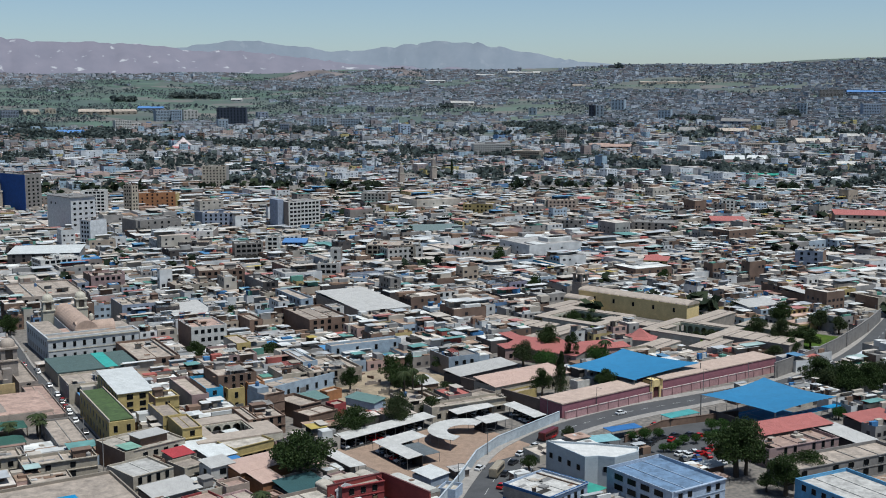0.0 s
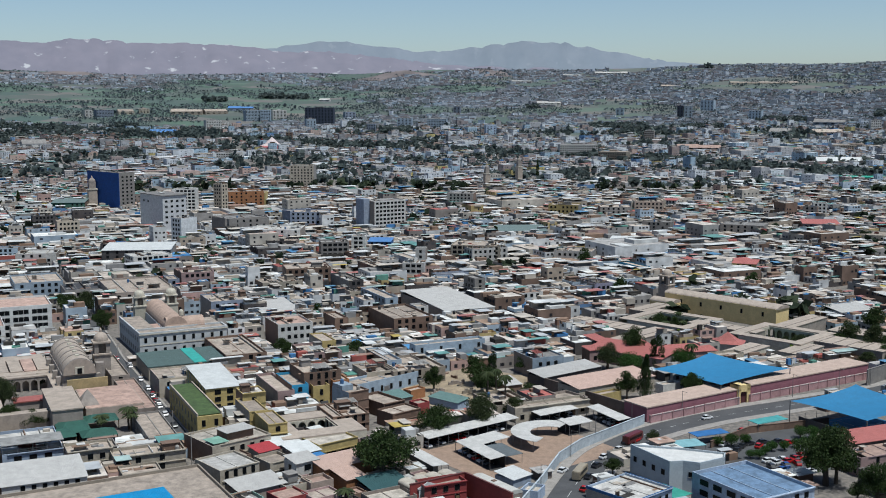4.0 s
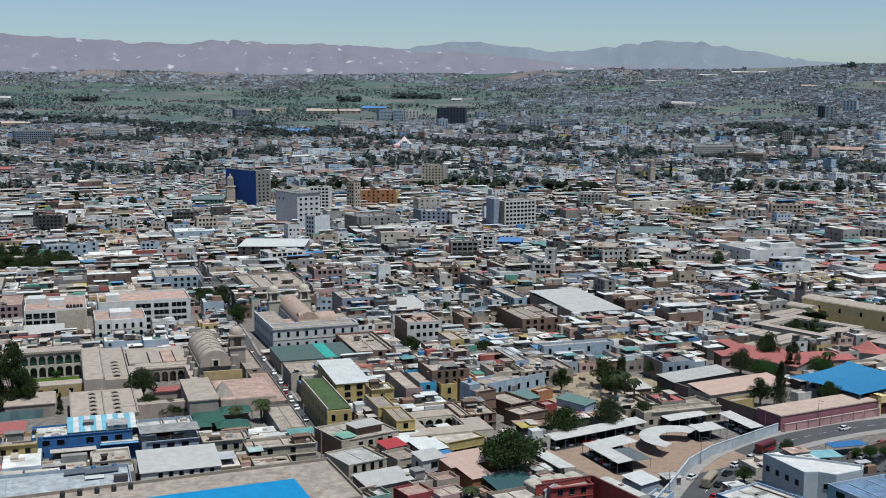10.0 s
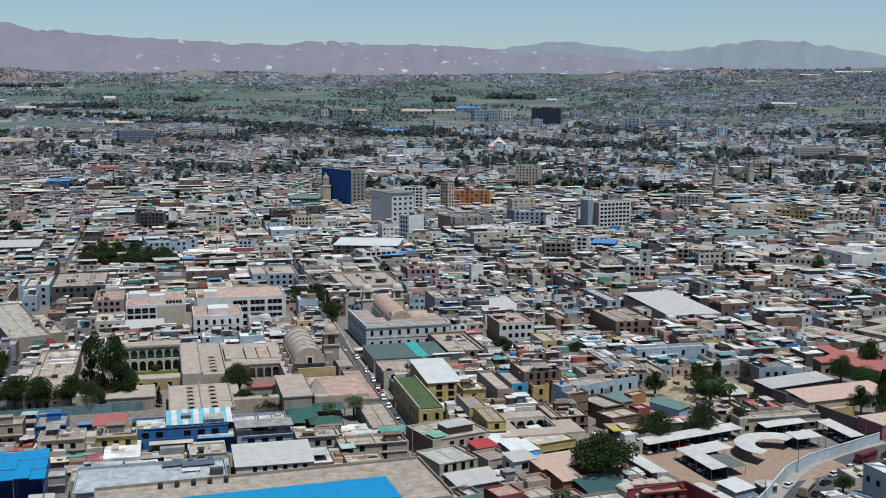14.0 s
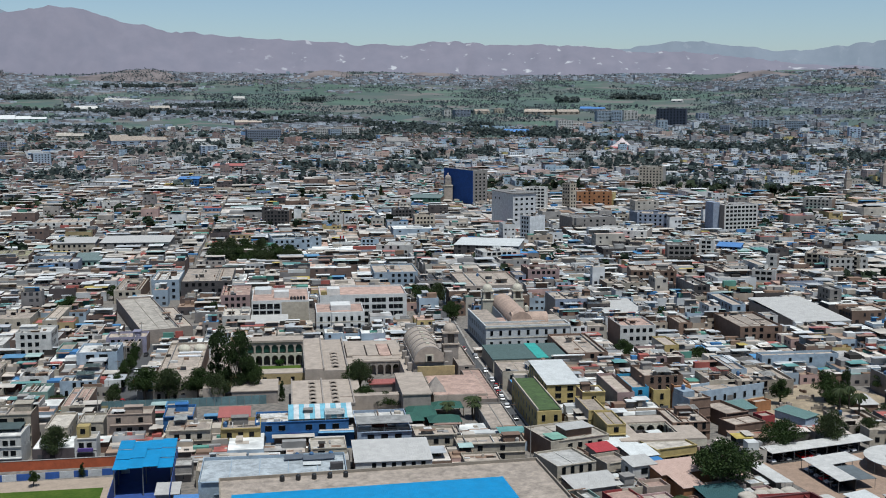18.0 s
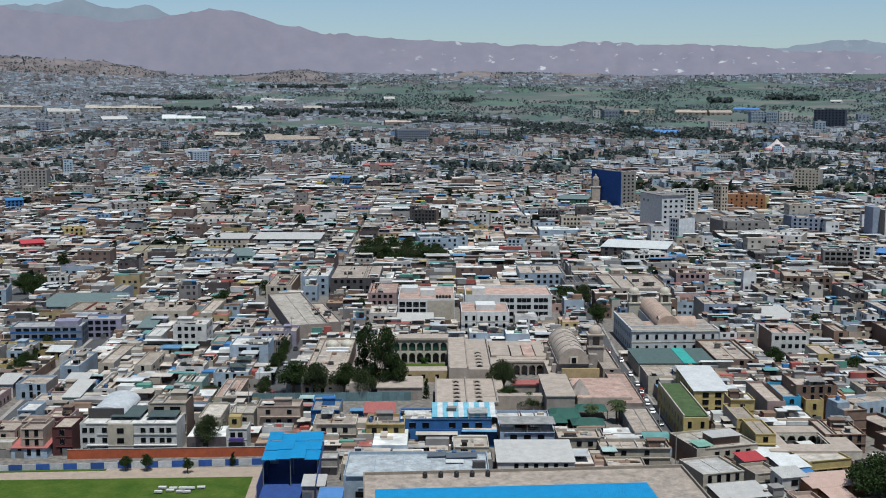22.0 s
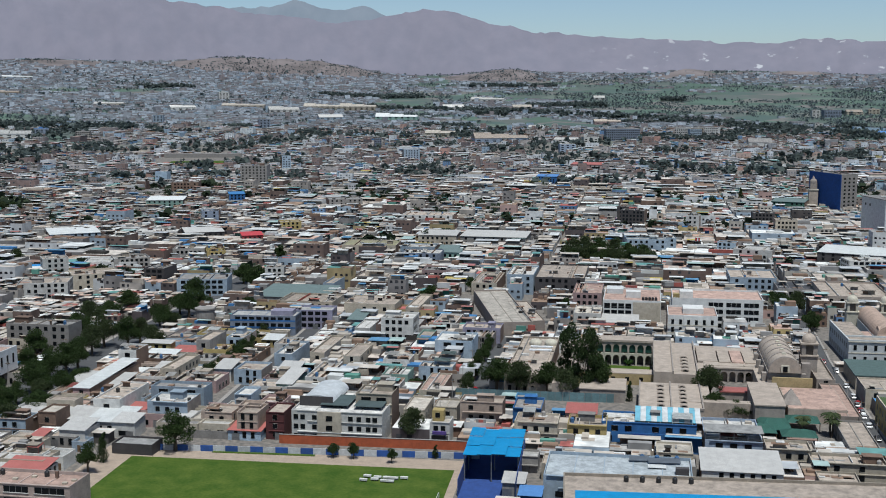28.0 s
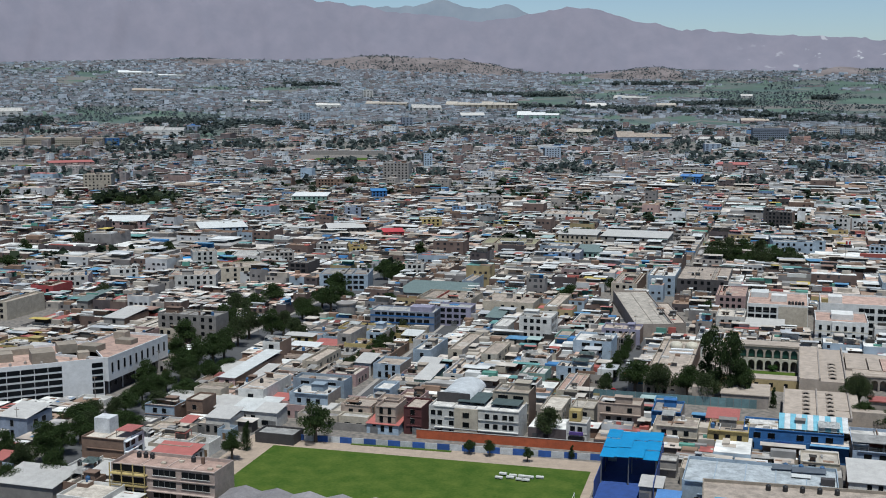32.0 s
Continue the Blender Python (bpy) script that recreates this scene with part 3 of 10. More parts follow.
for q in ((2.4, -2.0), (7.3, -2.0), (2.4, 4.3), (7.3, 4.3)):
    part("awning_post", box(q[0], q[0] + 0.12, q[1], q[1] + 0.12, 8.6, 11.0), STEEL, brick_house)
house(-297.0, 133.5, 18.5, 13, 5, 29, "grey", "sheet", windows=False)
house(-277.0, 139.0, 13, 12, 4.5, 29, "white", "cream", windows=False, hut=False)
house(-289.5, 150.5, 7, 8, 5, 29, "stone", "sheet", windows=False)
house(-352.0, 155.0, 11, 13, 8, 29, "blueg", "sheet")
house(-311.7, 184.5, 13, 8, 5, 29, "cream", "tan")
house(-299.0, 178.5, 14, 10, 4.6, 29, "cream", "tan", hut=False)
house(-177.0, 270.1, 6.1, 9.3, 5, 29, "cream", "tan")
house(-107.8, 305.9, 10.8, 8.2, 5, 29, "cream", "tan")
house(-132.1, 296.7, 21.8, 16.4, 7, 29, "white", "sheet")
house(-185.6, 270.0, 6.0, 6.3, 5, 29, "grey", "white")
house(-153.5, 298.5, 10.5, 10.6, 6, 29, "cream", "cream")
house(-110.3, 320.0, 20.5, 8.9, 6, 29, "cream", "tan")
house(-127.6, 318.9, 12.7, 9.1, 7, 29, "cream", "tan")
house(-79.4, 345.4, 6.0, 15.7, 9, 29, "yellow", "tan")
house(-289.1, 209.1, 13.0, 8.0, 3.4, 29, "dark", "greywhite", windows=False, hut=False)
house(-186.7, 304.2, 12.1, 11.8, 7, 29, "yellow", "tan")
terrace = house(-148.0, 324.8, 16.8, 24.5, 6.4, 29, "bluewhite", "white")
part("terrace_canopy", box(-8.6, 8.6, -12.6, -4.0, 8.9, 9.05), roof_mat("greywhite"), terrace, "grey sheet canopy over the roof terrace")
part("terrace_wall", box(-8.0, 8.0, -4.3, -4.0, 6.0, 8.9), wall_mat("bluewhite"), terrace)
# dark sheet in place of the shade in the open upper floor
part("terrace_opening", box(-6.5, 6.0, -4.36, -4.3, 6.3, 8.4), GLASS, terrace)
for xx in (-8.3, -4.1, 0.0, 4.1, 8.2):
    part("terrace_post", box(xx - 0.1, xx + 0.1, -12.2, -12.0, 5.9, 8.9), STEEL, terrace)
for zz in (6.8, 7.3):
    part("terrace_rail", box(-8.3, 8.3, -12.2, -12.12, zz, zz + 0.07), STEEL, terrace)
balcony_house = house(-223.5, 276.5, 6.4, 7.4, 6.8, 29, "white", "cream", windows=False, hut=False)
part("roof_room", box(-3.1, 0.6, 0.2, 3.6, 6.0, 9.4), wall_mat("yellow"), balcony_house, "yellow room on the roof")
part("window", WIN[0], None, balcony_house, m=pose(-1.3, 0.2, 7.2))
for x_ in (-1.2, 1.1):
    part("window", WIN[0], None, balcony_house, m=pose(x_, -3.7, 4.1))
part("balcony", box(-2.2, 2.2, -4.6, -3.7, 3.0, 3.9), surface("violet_paint", (0.12, 0.07, 0.3)), balcony_house, "violet painted balcony")
part("garage_door", box(-2.6, 2.6, -3.78, -3.7, 0, 2.4), wall_mat("dark"), balcony_house)
house(-200.5, 296.4, 13.5, 10.8, 7, 29, "cream", "tan")
house(-172.9, 318.3, 29.2, 12.4, 7, 29, "blue", "white")
house(-267.3, 248.4, 6.0, 11.5, 9, 29, "maroon", "tan")
house(-273.9, 242.6, 6.8, 11.2, 9, 29, "peach", "tan")
white_school = house(-253.4, 264.5, 29.3, 25.2, 10, 29, "white", "white", windows=False, hut=False)
for f in range(3):
    for x_ in (-13.2, -11.0, -7.2, -3.6, -0.3, 4.5, 7.2, 10.2, 12.3):
        part("window", WIN[0], None, white_school, m=pose(x_, -12.6, 0.9 + 3.1 * f))
part("stair_bay", box(-6.0, 1.6, -13.4, -12.58, 0, 9.9), wall_mat("cream"), white_school)
for f in range(3):
    part("window", WIN[1], None, white_school, m=pose(-2.2, -13.4, 0.9 + 3.1 * f))
house(-221.0, 294.9, 13.8, 8.5, 10, 29, "peach", "tan", seed=5)
house(-219.5, 317.5, 7, 7, 6.5, 29, "sky", "tan")
take(-226, 337, 56, 17, 29)
house(-248.0, 273.5, 11.9, 11.2, 13, 29, "cream", "tan")
house(-89.0, 359.7, 6.0, 17.7, 9, 29, "yellow", "tan")
house(-210.6, 306.3, 9.3, 13.7, 8, 29, "blue", "grey")
house(-311.2, 203.6, 8.5, 10.0, 6, 29, "white", "sheet")
house(-278.4, 246.6, 7.6, 6.6, 9, 29, "peach", "tan")
house(-60.3, 367.0, 12.4, 16.4, 6, 29, "brick", "tan")
house(-239.9, 284.9, 7.0, 17.2, 7.5, 29, "cream", "cream", hut=False)
house(-232.6, 290.9, 7.8, 10.4, 7.5, 29, "cream", "cream", hut=False)
house(-287.0, 240.8, 10.5, 9.6, 7, 29, "peach", "tan")
house(-197.7, 318.3, 9.9, 8.7, 6, 29, "pinkw", "redtin")
house(-305.3, 217.7, 7.8, 8.2, 6, 29, "white", "sheet")
house(-279.6, 257.7, 7.8, 9.5, 8, 29, "pinkw", "tan")
house(-91.7, 370.2, 7.8, 8.5, 11, 29, "yellow", "white")
house(7.5, 384.4, 28.8, 6.0, 5, 29, "cream", "tan")
house(-326.5, 204.5, 6.0, 9.5, 8, 29, "brick", "cream")
house(-333.1, 194.9, 11.0, 8.0, 6.5, 29, "brick", "tan")
house(-307.0, 237.3, 14.0, 11.6, 8, 29, "ltblue", "white")
house(-8.2, 392.2, 13.8, 18.4, 4, 29, "tan", "tan")
house(-297.3, 261.3, 6.0, 10.5, 7, 29, "ltblue", "white")
house(-338.1, 216.0, 10.2, 6.0, 7, 29, "cream", "tan")
house(-315.8, 247.5, 19.2, 7.9, 9, 29, "ltblue", "grey")
house(-328.3, 231.8, 9.4, 23.3, 8, 29, "white", "tan")
house(-88.5, 392.6, 6.0, 27.2, 8, 29, "pinkw", "tan")
house(-82.7, 393.9, 6.0, 19.4, 9, 29, "cyan", "tan")
house(-256.9, 314.7, 7.7, 25.1, 6, 29, "cream", "pink")
house(-75.5, 400.2, 13.8, 16.8, 12, 29, "brick", "tan")
house(-77.8, 400.6, 6.0, 27.5, 8, 29, "yellow", "tan")
house(-70.6, 403.3, 6.0, 23.3, 9, 29, "orange", "tan")
house(-270.0, 304.5, 9.0, 9.5, 6, 29, "white", "pink")
house(-277.0, 317.0, 9.5, 12.0, 6.5, 29, "mint", "white")
house(-303.8, 288.3, 6.0, 19.2, 6, 29, "mint", "sheet")
house(-6.9, 419.0, 6.7, 9.4, 3.5, 29, "brick", "sheet")
house(-301.4, 302.9, 7.7, 25.3, 6, 29, "white", "tan")
house(-126.7, 409.4, 20.7, 17.4, 7, 29, "cream", "tan")
house(-57.4, 425.4, 12.3, 15.5, 6, 29, "cream", "tan")
house(-295.1, 315.3, 9.1, 11.3, 6, 29, "cream", "tan")
house(-357.5, 246.3, 6.4, 40.1, 7, 29, "brick", "whiteroof")
house(-315.4, 298.9, 8.0, 10.6, 6, 29, "mint", "sheet")
house(-45.7, 433.5, 21.3, 23.2, 6, 29, "tan", "tan")
house(-326.4, 289.8, 10.9, 13.1, 6, 29, "ltblue", "tan")
house(-272.0, 334.0, 13.0, 8.6, 6.5, 29, "ltblue", "cream")
house(-278.5, 346.0, 12.0, 9.4, 6, 29, "peach", "white")
house(-336.7, 286.0, 6.8, 11.3, 6, 29, "white", "sheet")
house(4.6, 444.8, 13.8, 15.0, 8, 29, "ltblue", "grey")
house(-350.4, 274.5, 6.0, 24.5, 7, 29, "cream", "tan")
house(-251.4, 368.5, 15.2, 66.7, 7, 29, "tan", "tan")
house(-291.5, 334.0, 10.4, 9.4, 6.5, 29, "white", "tan")
house(-296.5, 345.0, 11.0, 10.5, 6, 29, "cream", "cream")
house(-56.4, 443.2, 6.0, 23.3, 7, 29, "ltblue", "tan")
house(-48.6, 453.9, 9.3, 12.8, 4, 29, "cream", "tan")
house(-394.1, 233.0, 6.0, 12.3, 5, 29, "grey", "tan")
house(-313.7, 334.8, 6.6, 23.1, 6, 29, "cream", "tan")
house(-373.8, 270.1, 7.4, 11.2, 10, 29, "brick", "grey")
house(-334.7, 318.2, 7.3, 24.1, 7, 29, "ltblue", "white")
house(96.8, 452.4, 33.4, 6.0, 5, 29, "cream", "pink")
house(-85.4, 456.9, 14.8, 19.2, 6, 29, "brick", "tan")
house(-32.5, 464.7, 31.3, 6.0, 8, 29, "ltblue", "tan")
house(79.1, 459.7, 13.7, 6.0, 6, 29, "cream", "tan")
house(-328.2, 332.2, 6.0, 33.1, 7, 29, "cream", "tan")
house(-290.2, 369.0, 15.4, 17.0, 9, 29, "ltblue", "white")
house(36.8, 472.1, 29.4, 6.0, 6, 29, "pinkw", "redtin")
house(168.8, 442.5, 6.0, 6.0, 8, 29, "grey", "grey")
house(-120.0, 459.6, 16.5, 36.9, 6, 29, "brick", "tan")
house(-85.0, 468.1, 6.0, 16.9, 8, 29, "yellow", "tan")
house(32.8, 476.4, 6.0, 26.2, 6, 29, "pinkw", "redtin")
house(-348.1, 329.3, 9.2, 13.0, 6, 29, "white", "tan")
house(-309.7, 373.2, 6.0, 14.8, 7, 29, "mint", "tan")
house(-374.8, 310.1, 6.0, 19.0, 8, 29, "grey", "tan")
house(-293.5, 392.5, 8.7, 15.0, 6, 29, "grey", "tan")
house(-370.9, 323.1, 7.5, 16.9, 7, 29, "ltblue", "tan")
house(-324.9, 373.4, 13.9, 14.4, 13, 29, "white", "white")
house(-103.5, 488.7, 15.5, 19.5, 11, 29, "brick", "pink")
house(-301.2, 401.9, 16.6, 11.9, 7, 29, "violet", "tan")
house(-432.3, 268.0, 28.0, 11.5, 13, 29, "grey", "grey")
house(-244.2, 447.5, 16.0, 12.4, 4, 29, "grey", "tan")
house(-346.4, 375.4, 6.9, 18.2, 6, 29, "white", "white")
house(16.7, 514.5, 20.7, 6.0, 6, 29, "pinkw", "pink")
house(-86.7, 510.8, 6.0, 16.2, 9, 29, "brick", "tan")
house(-326.2, 408.6, 10.2, 21.3, 6, 29, "white", "tan")
house(-58.6, 521.8, 19.0, 32.6, 9, 29, "brick", "tan")
house(-4.5, 525.2, 20.5, 12.3, 5, 29, "tan", "tan")
house(-29.3, 528.2, 15.9, 9.8, 7, 29, "cream", "tan")
house(-364.4, 390.0, 7.4, 18.9, 6, 29, "grey", "green")
house(-267.4, 461.9, 17.4, 13.6, 5, 29, "grey", "sheet")
house(-380.2, 377.5, 17, 12, 9, 33, "violet", "greywhite", style="grid", hut=False)
house(-282.1, 458.4, 12.5, 19.8, 8, 29, "white", "cream")
house(-51.2, 537.6, 6.0, 8.5, 9, 29, "white", "tan")
blue_office = house(-389.2, 354.0, 30, 13, 9, 33, "blueg", "greywhite", style="grid", hut=False)
for zz in (3.3, 6.4):
    part("blue_band", box(-15.05, 15.05, -6.6, -6.5, zz, zz + 0.6), wall_mat("blue"), blue_office, "blue painted band between the floors")
part("roof_room", box(3, 13, -3, 4, 8.1, 10.6), wall_mat("violet"), blue_office)
house(-481.2, 262.6, 10.8, 20.7, 7, 29, "grey", "sheet")
house(-121.5, 538.1, 18.9, 27.9, 8, 29, "white", "sheet")
house(-358.1, 425.9, 6.3, 37.1, 8, 29, "cream", "tan")
house(-377.2, 414.4, 25.0, 22.9, 8, 29, "cream", "tan")
house(-145.0, 541.8, 20.3, 22.1, 11, 29, "blueg", "tan")
house(-39.9, 562.0, 25.9, 54.1, 8, 29, "white", "sheet")
house(-73.8, 565.0, 6.6, 33.6, 10, 29, "ltblue", "tan")
house(-409.8, 403.2, 27.9, 23.1, 7, 29, "cream", "tan")
house(174.4, 549.6, 24.2, 6.0, 6, 29, "yellow", "cream")
house(-7.2, 578.3, 26.5, 14.1, 9, 29, "brick", "brick")
house(153.6, 557.6, 21.0, 11.9, 7, 29, "white", "sheet")
house(-307.0, 498.8, 14.2, 29.5, 10, 29, "pinkw", "pink")
house(-27.2, 586.6, 6.0, 12.9, 15, 29, "grey", "grey")
house(-518.0, 280.6, 6.0, 6.5, 7, 29, "brick", "redtin")
house(-543.4, 240.2, 6.0, 29.1, 9, 29, "cream", "tan")
house(-90.5, 588.0, 10.5, 20.7, 8, 29, "cream", "tan")
house(-532.0, 268.4, 6.0, 6.0, 6, 29, "grey", "green")
house(-433.0, 417.0, 37.0, 31.0, 6, 29, "grey", "green")
house(-95.5, 600.1, 8.3, 28.2, 12, 29, "dark", "white")
house(-200.5, 574.2, 31.4, 46.0, 11, 29, "stone", "tan")
house(213.9, 570.4, 6.0, 14.2, 8, 29, "brick", "tan")
house(-542.3, 280.7, 6.0, 28.3, 6, 29, "grey", "green")
house(-132.4, 600.3, 21.8, 17.3, 10, 29, "brick", "tan")
house(34.7, 614.9, 23.2, 6.0, 7, 29, "blueg", "tan")
house(184.3, 590.1, 6.0, 21.8, 7, 29, "white", "sheet")
house(35.3, 621.6, 11.2, 20.9, 8, 29, "violet", "tan")
house(203.6, 588.8, 19.6, 6.0, 8, 29, "yellow", "tan")
house(-438.7, 449.2, 6.0, 23.5, 7, 29, "ltblue", "tan")
house(-46.4, 627.1, 10.9, 8.7, 8, -4.8, "ltblue", "tan")
house(-98.3, 621.7, 15.1, 12.1, 9, -0, "white", "dark")
house(-233.8, 585.3, 19.8, 25.5, 8, 29, "grey", "dark")
house(30.4, 629.6, 20.1, 11.3, 7, 29, "ltblue", "grey")
house(-191.4, 603.0, 6.0, 14.3, 10, 29, "blueg", "tan")
house(-378.1, 509.3, 13.7, 38.2, 7, 29, "cream", "tan")
house(-179.4, 609.2, 17.2, 13.8, 13, 23.4, "brick", "tan")
house(-363.7, 522.1, 14.4, 33.5, 11, 29, "ltblue", "white")
house(-577.0, 272.3, 13.4, 17.3, 8, 29, "red", "tan")
house(-493.5, 404.7, 26.8, 21.4, 9, 41.6, "ltblue", "grey", style="grid")
house(-348.1, 538.0, 26.5, 47.3, 10, 29, "dark", "tan")
house(-122.9, 630.0, 24.7, 19.7, 13, 18, "brick", "tan")
house(-43.6, 642.9, 20.3, 6.0, 8, 29, "blueg", "tan")
house(-184.0, 620.6, 19.3, 13.4, 12, 29, "brick", "brick")
house(-371.0, 530.4, 15.5, 12.4, 9, 26, "white", "white")
house(-475.2, 440.0, 10.4, 8.3, 12, 38.2, "white", "tan")
house(-550.1, 342.8, 25.8, 20.6, 9, 49.1, "white", "tan")
house(-263.0, 595.6, 24.3, 30.6, 10, 29, "ltblue", "tan")
house(-478.3, 445.8, 6.0, 46.9, 7, 29, "white", "tan")
house(-414.8, 514.3, 21.4, 17.1, 8, 29.9, "pinkw", "grey")
house(-526.3, 400.3, 11.8, 17.9, 12, 29, "dark", "grey", style="grid")
house(-88.2, 655.6, 10.9, 25.9, 11, 29, "grey", "tan")
house(-594.3, 290.8, 22.3, 17.8, 9, 54.9, "white", "tan")
house(210.6, 634.6, 30.4, 6.0, 8, 29, "white", "grey")
house(-555.8, 376.7, 25.2, 20.2, 9, 62.9, "cream", "tan")
house(-66.2, 669.9, 12.9, 10.3, 10, -3.4, "white", "white", style="grid")
house(-481.2, 473.5, 8.4, 33.5, 7, 29, "brick", "tan")
house(-593.8, 323.0, 15.3, 12.3, 9, 68.5, "white", "white")
house(-86.1, 671.7, 16.7, 11.7, 11, 29, "white", "tan")
house(-63.2, 680.3, 6.1, 7.0, 17, -3.7, "white", "grey")
house(-72.8, 680.4, 6.0, 22.4, 12, 29, "white", "tan")
house(-75.8, 687.1, 16.0, 12.8, 10, -2.7, "ltblue", "tan")
house(-492.9, 486.0, 13.9, 11.1, 7, 52.4, "brick", "tan")
house(60.9, 694.0, 6.0, 35.4, 7, 29, "cyan", "tan")
house(129.2, 692.4, 14.1, 11.3, 9, -19.6, "yellow", "redtin")
house(86.3, 704.8, 20.5, 16.4, 5, -16, "white", "white")
house(-604.2, 383.2, 14.6, 11.7, 12, 64.6, "white", "tan")
house(129.5, 704.4, 10.5, 6.0, 9, 29, "yellow", "redtin")
house(-615.3, 372.8, 14.4, 11.5, 6, 65.8, "cyan", "cyan")
house(-483.6, 532.8, 16.6, 13.3, 7, 33.2, "grey", "sheet")
house(-464.4, 555.8, 24.1, 19.2, 9, 30.9, "blueg", "white")
house(-589.1, 425.7, 21.0, 16.8, 9, 61.1, "grey", "grey")
house(-622.3, 375.6, 13.3, 10.6, 5, 49.9, "white", "blueroof")
house(-26.6, 729.9, 25.0, 11.7, 11, 29, "white", "tan")
house(91.5, 725.1, 13.0, 10.4, 7, -16.2, "grey", "sheet")
house(-598.3, 419.9, 31.9, 25.5, 7, 45.9, "white", "white")
house(-457.7, 576.3, 13.1, 10.5, 8, 29.5, "mint", "green")
house(224.8, 701.2, 16.4, 13.1, 13, -26.8, "blueg", "white")
house(-31.9, 740.7, 31.7, 25.4, 12, -6.5, "cream", "tan", style="grid")
house(30.6, 745.4, 24.5, 19.6, 8, -11.4, "white", "tan")
house(-125.6, 737.6, 18.0, 14.4, 13, 16.7, "grey", "grey", style="grid")
house(-37.3, 748.0, 22.9, 18.3, 10, 9.9, "white", "cream")
house(-245.1, 710.3, 42.0, 28.0, 12, 10, "dark", "whiteroof")
house(96.9, 747.7, 16.8, 13.4, 7, -16.4, "ltblue", "white")
house(-581.6, 486.3, 11.8, 9.5, 7, 57.1, "yellow", "tan")
house(-110.9, 750.6, 9.2, 7.3, 15, -0.6, "white", "tan", style="grid")
house(-473.6, 594.3, 12.9, 10.3, 7, 29.6, "mint", "green")
house(-489.2, 582.2, 22.9, 18.3, 8, 31, "ltblue", "white")
house(-585.8, 489.7, 10.9, 8.7, 8, 41.1, "yellow", "tan")
house(63.2, 762.8, 20.4, 16.3, 5, -13.7, "ltblue", "blueroof")
house(-307.4, 701.4, 24.4, 19.5, 9, 14.7, "white", "white")
house(-600.3, 481.2, 20.5, 16.4, 8, 42.3, "grey", "white")
house(-522.6, 572.0, 35.9, 28.0, 8, 33.4, "cream", "olive")
house(-99.9, 776.4, 15.7, 12.5, 9, -1.7, "blue", "blueroof")
house(-166.6, 772.5, 20.4, 16.3, 9, 3.2, "dark", "tan")
house(-334.8, 719.6, 12.4, 9.9, 9, 16, "ltblue", "tan")
house(-277.4, 744.7, 10.6, 8.5, 9, 11.4, "dark", "grey")
house(-385.4, 697.7, 26.5, 21.2, 10, 35.9, "ltblue", "white")
house(-389.0, 709.9, 33.9, 27.1, 10, 35.7, "ltblue", "white")
house(68.3, 817.6, 20.4, 16.3, 6, -13.8, "white", "whiteroof")
house(-239.0, 786.3, 10.6, 14.0, 22, -33.5, "bright", "grey")
house(-522.2, 643.8, 27.5, 22.0, 8, 30, "cream", "sheet")
house(-491.5, 670.6, 47.3, 28.0, 7, 27.2, "grey", "sheet")
house(-623.5, 554.8, 14.9, 11.9, 8, 55.3, "red", "red")
house(-178.9, 815.5, 35.0, 28.0, 12, 3.4, "white", "white")
house(-578.8, 621.1, 23.7, 19.0, 7, 34, "grey", "white")
house(-39.1, 848.8, 22.6, 18.1, 8, -6.4, "white", "white")
house(-669.2, 548.4, 28.0, 22.4, 8, 57.7, "dark", "sheet")
house(-5.8, 867.6, 37.2, 28.0, 7, 7.4, "white", "green")
house(-731.4, 480.1, 34.8, 27.8, 9, 63.7, "ltblue", "whiteroof")
house(-700.3, 531.7, 31.5, 25.2, 7, 43.8, "white", "white")
house(246.3, 848.0, 35.1, 28.0, 8, -25.2, "cream", "tan")
house(-745.0, 488.8, 35.4, 28.0, 9, 63.7, "white", "white")
house(-216.0, 867.3, 32.8, 26.2, 14, 21, "grey", "grey")
slab_block = house(-112.0, 893.0, 28.0, 18.0, 25, 38, "white", "grey", style="grid")
part("blank_side", box(-14.25, -14.0, -9.0, 9.0, 0, 25), wall_mat("stone"), slab_block, "windowless grey-brown side wall")
part("lift_tower", box(-19.5, -14.3, -2.0, 10.0, 0, 26.5), wall_mat("blueg"), slab_block, "blue-grey glazed lift tower")
house(-654.4, 621.7, 16.5, 13.2, 9, 53.5, "yellow", "tan")
house(164.7, 892.4, 32.1, 25.7, 9, -19.5, "grey", "grey")
house(-170.6, 894.4, 28.3, 22.6, 16, 1.8, "blueg", "tan")
house(-408.9, 816.0, 10.2, 8.2, 14, 17.6, "white", "grey")
house(99.4, 907.4, 25.5, 20.4, 9, -15.3, "grey", "grey")
house(-221.5, 889.0, 30.8, 24.7, 11, 21, "grey", "grey")
house(-804.8, 439.9, 36.9, 28.0, 11, 52.3, "brick", "whiteroof")
white_tower = house(-282.2, 875.6, 36.8, 20.0, 30, -44.7, "bright", "grey", windows=False)
for i in range(5):
    for j in range(4):
        part("window", WIN[1], None, white_tower, m=pose(0, 0, 0, 0, 0, 90) @ pose(-7 + 4.6 * j, -18.4, 9 + 4 * i))
for i in range(2):
    part("window", WIN[1], None, white_tower, m=pose(-12 + 7 * i, -10, 24))
part("roof_slab", box(-19, 19.2, -10.8, 10.6, 30, 30.5), roof_mat("grey"), white_tower)
house(-351.7, 857.2, 16.5, 13.2, 11, 29.3, "cream", "tan")
house(-221.0, 868.0, 32.0, 26.0, 14, 45, "grey", "grey", windows=False, hut=False)
house(-182.0, 917.0, 24.0, 20.0, 14, 45, "blueg", "grey", windows=False, hut=False)
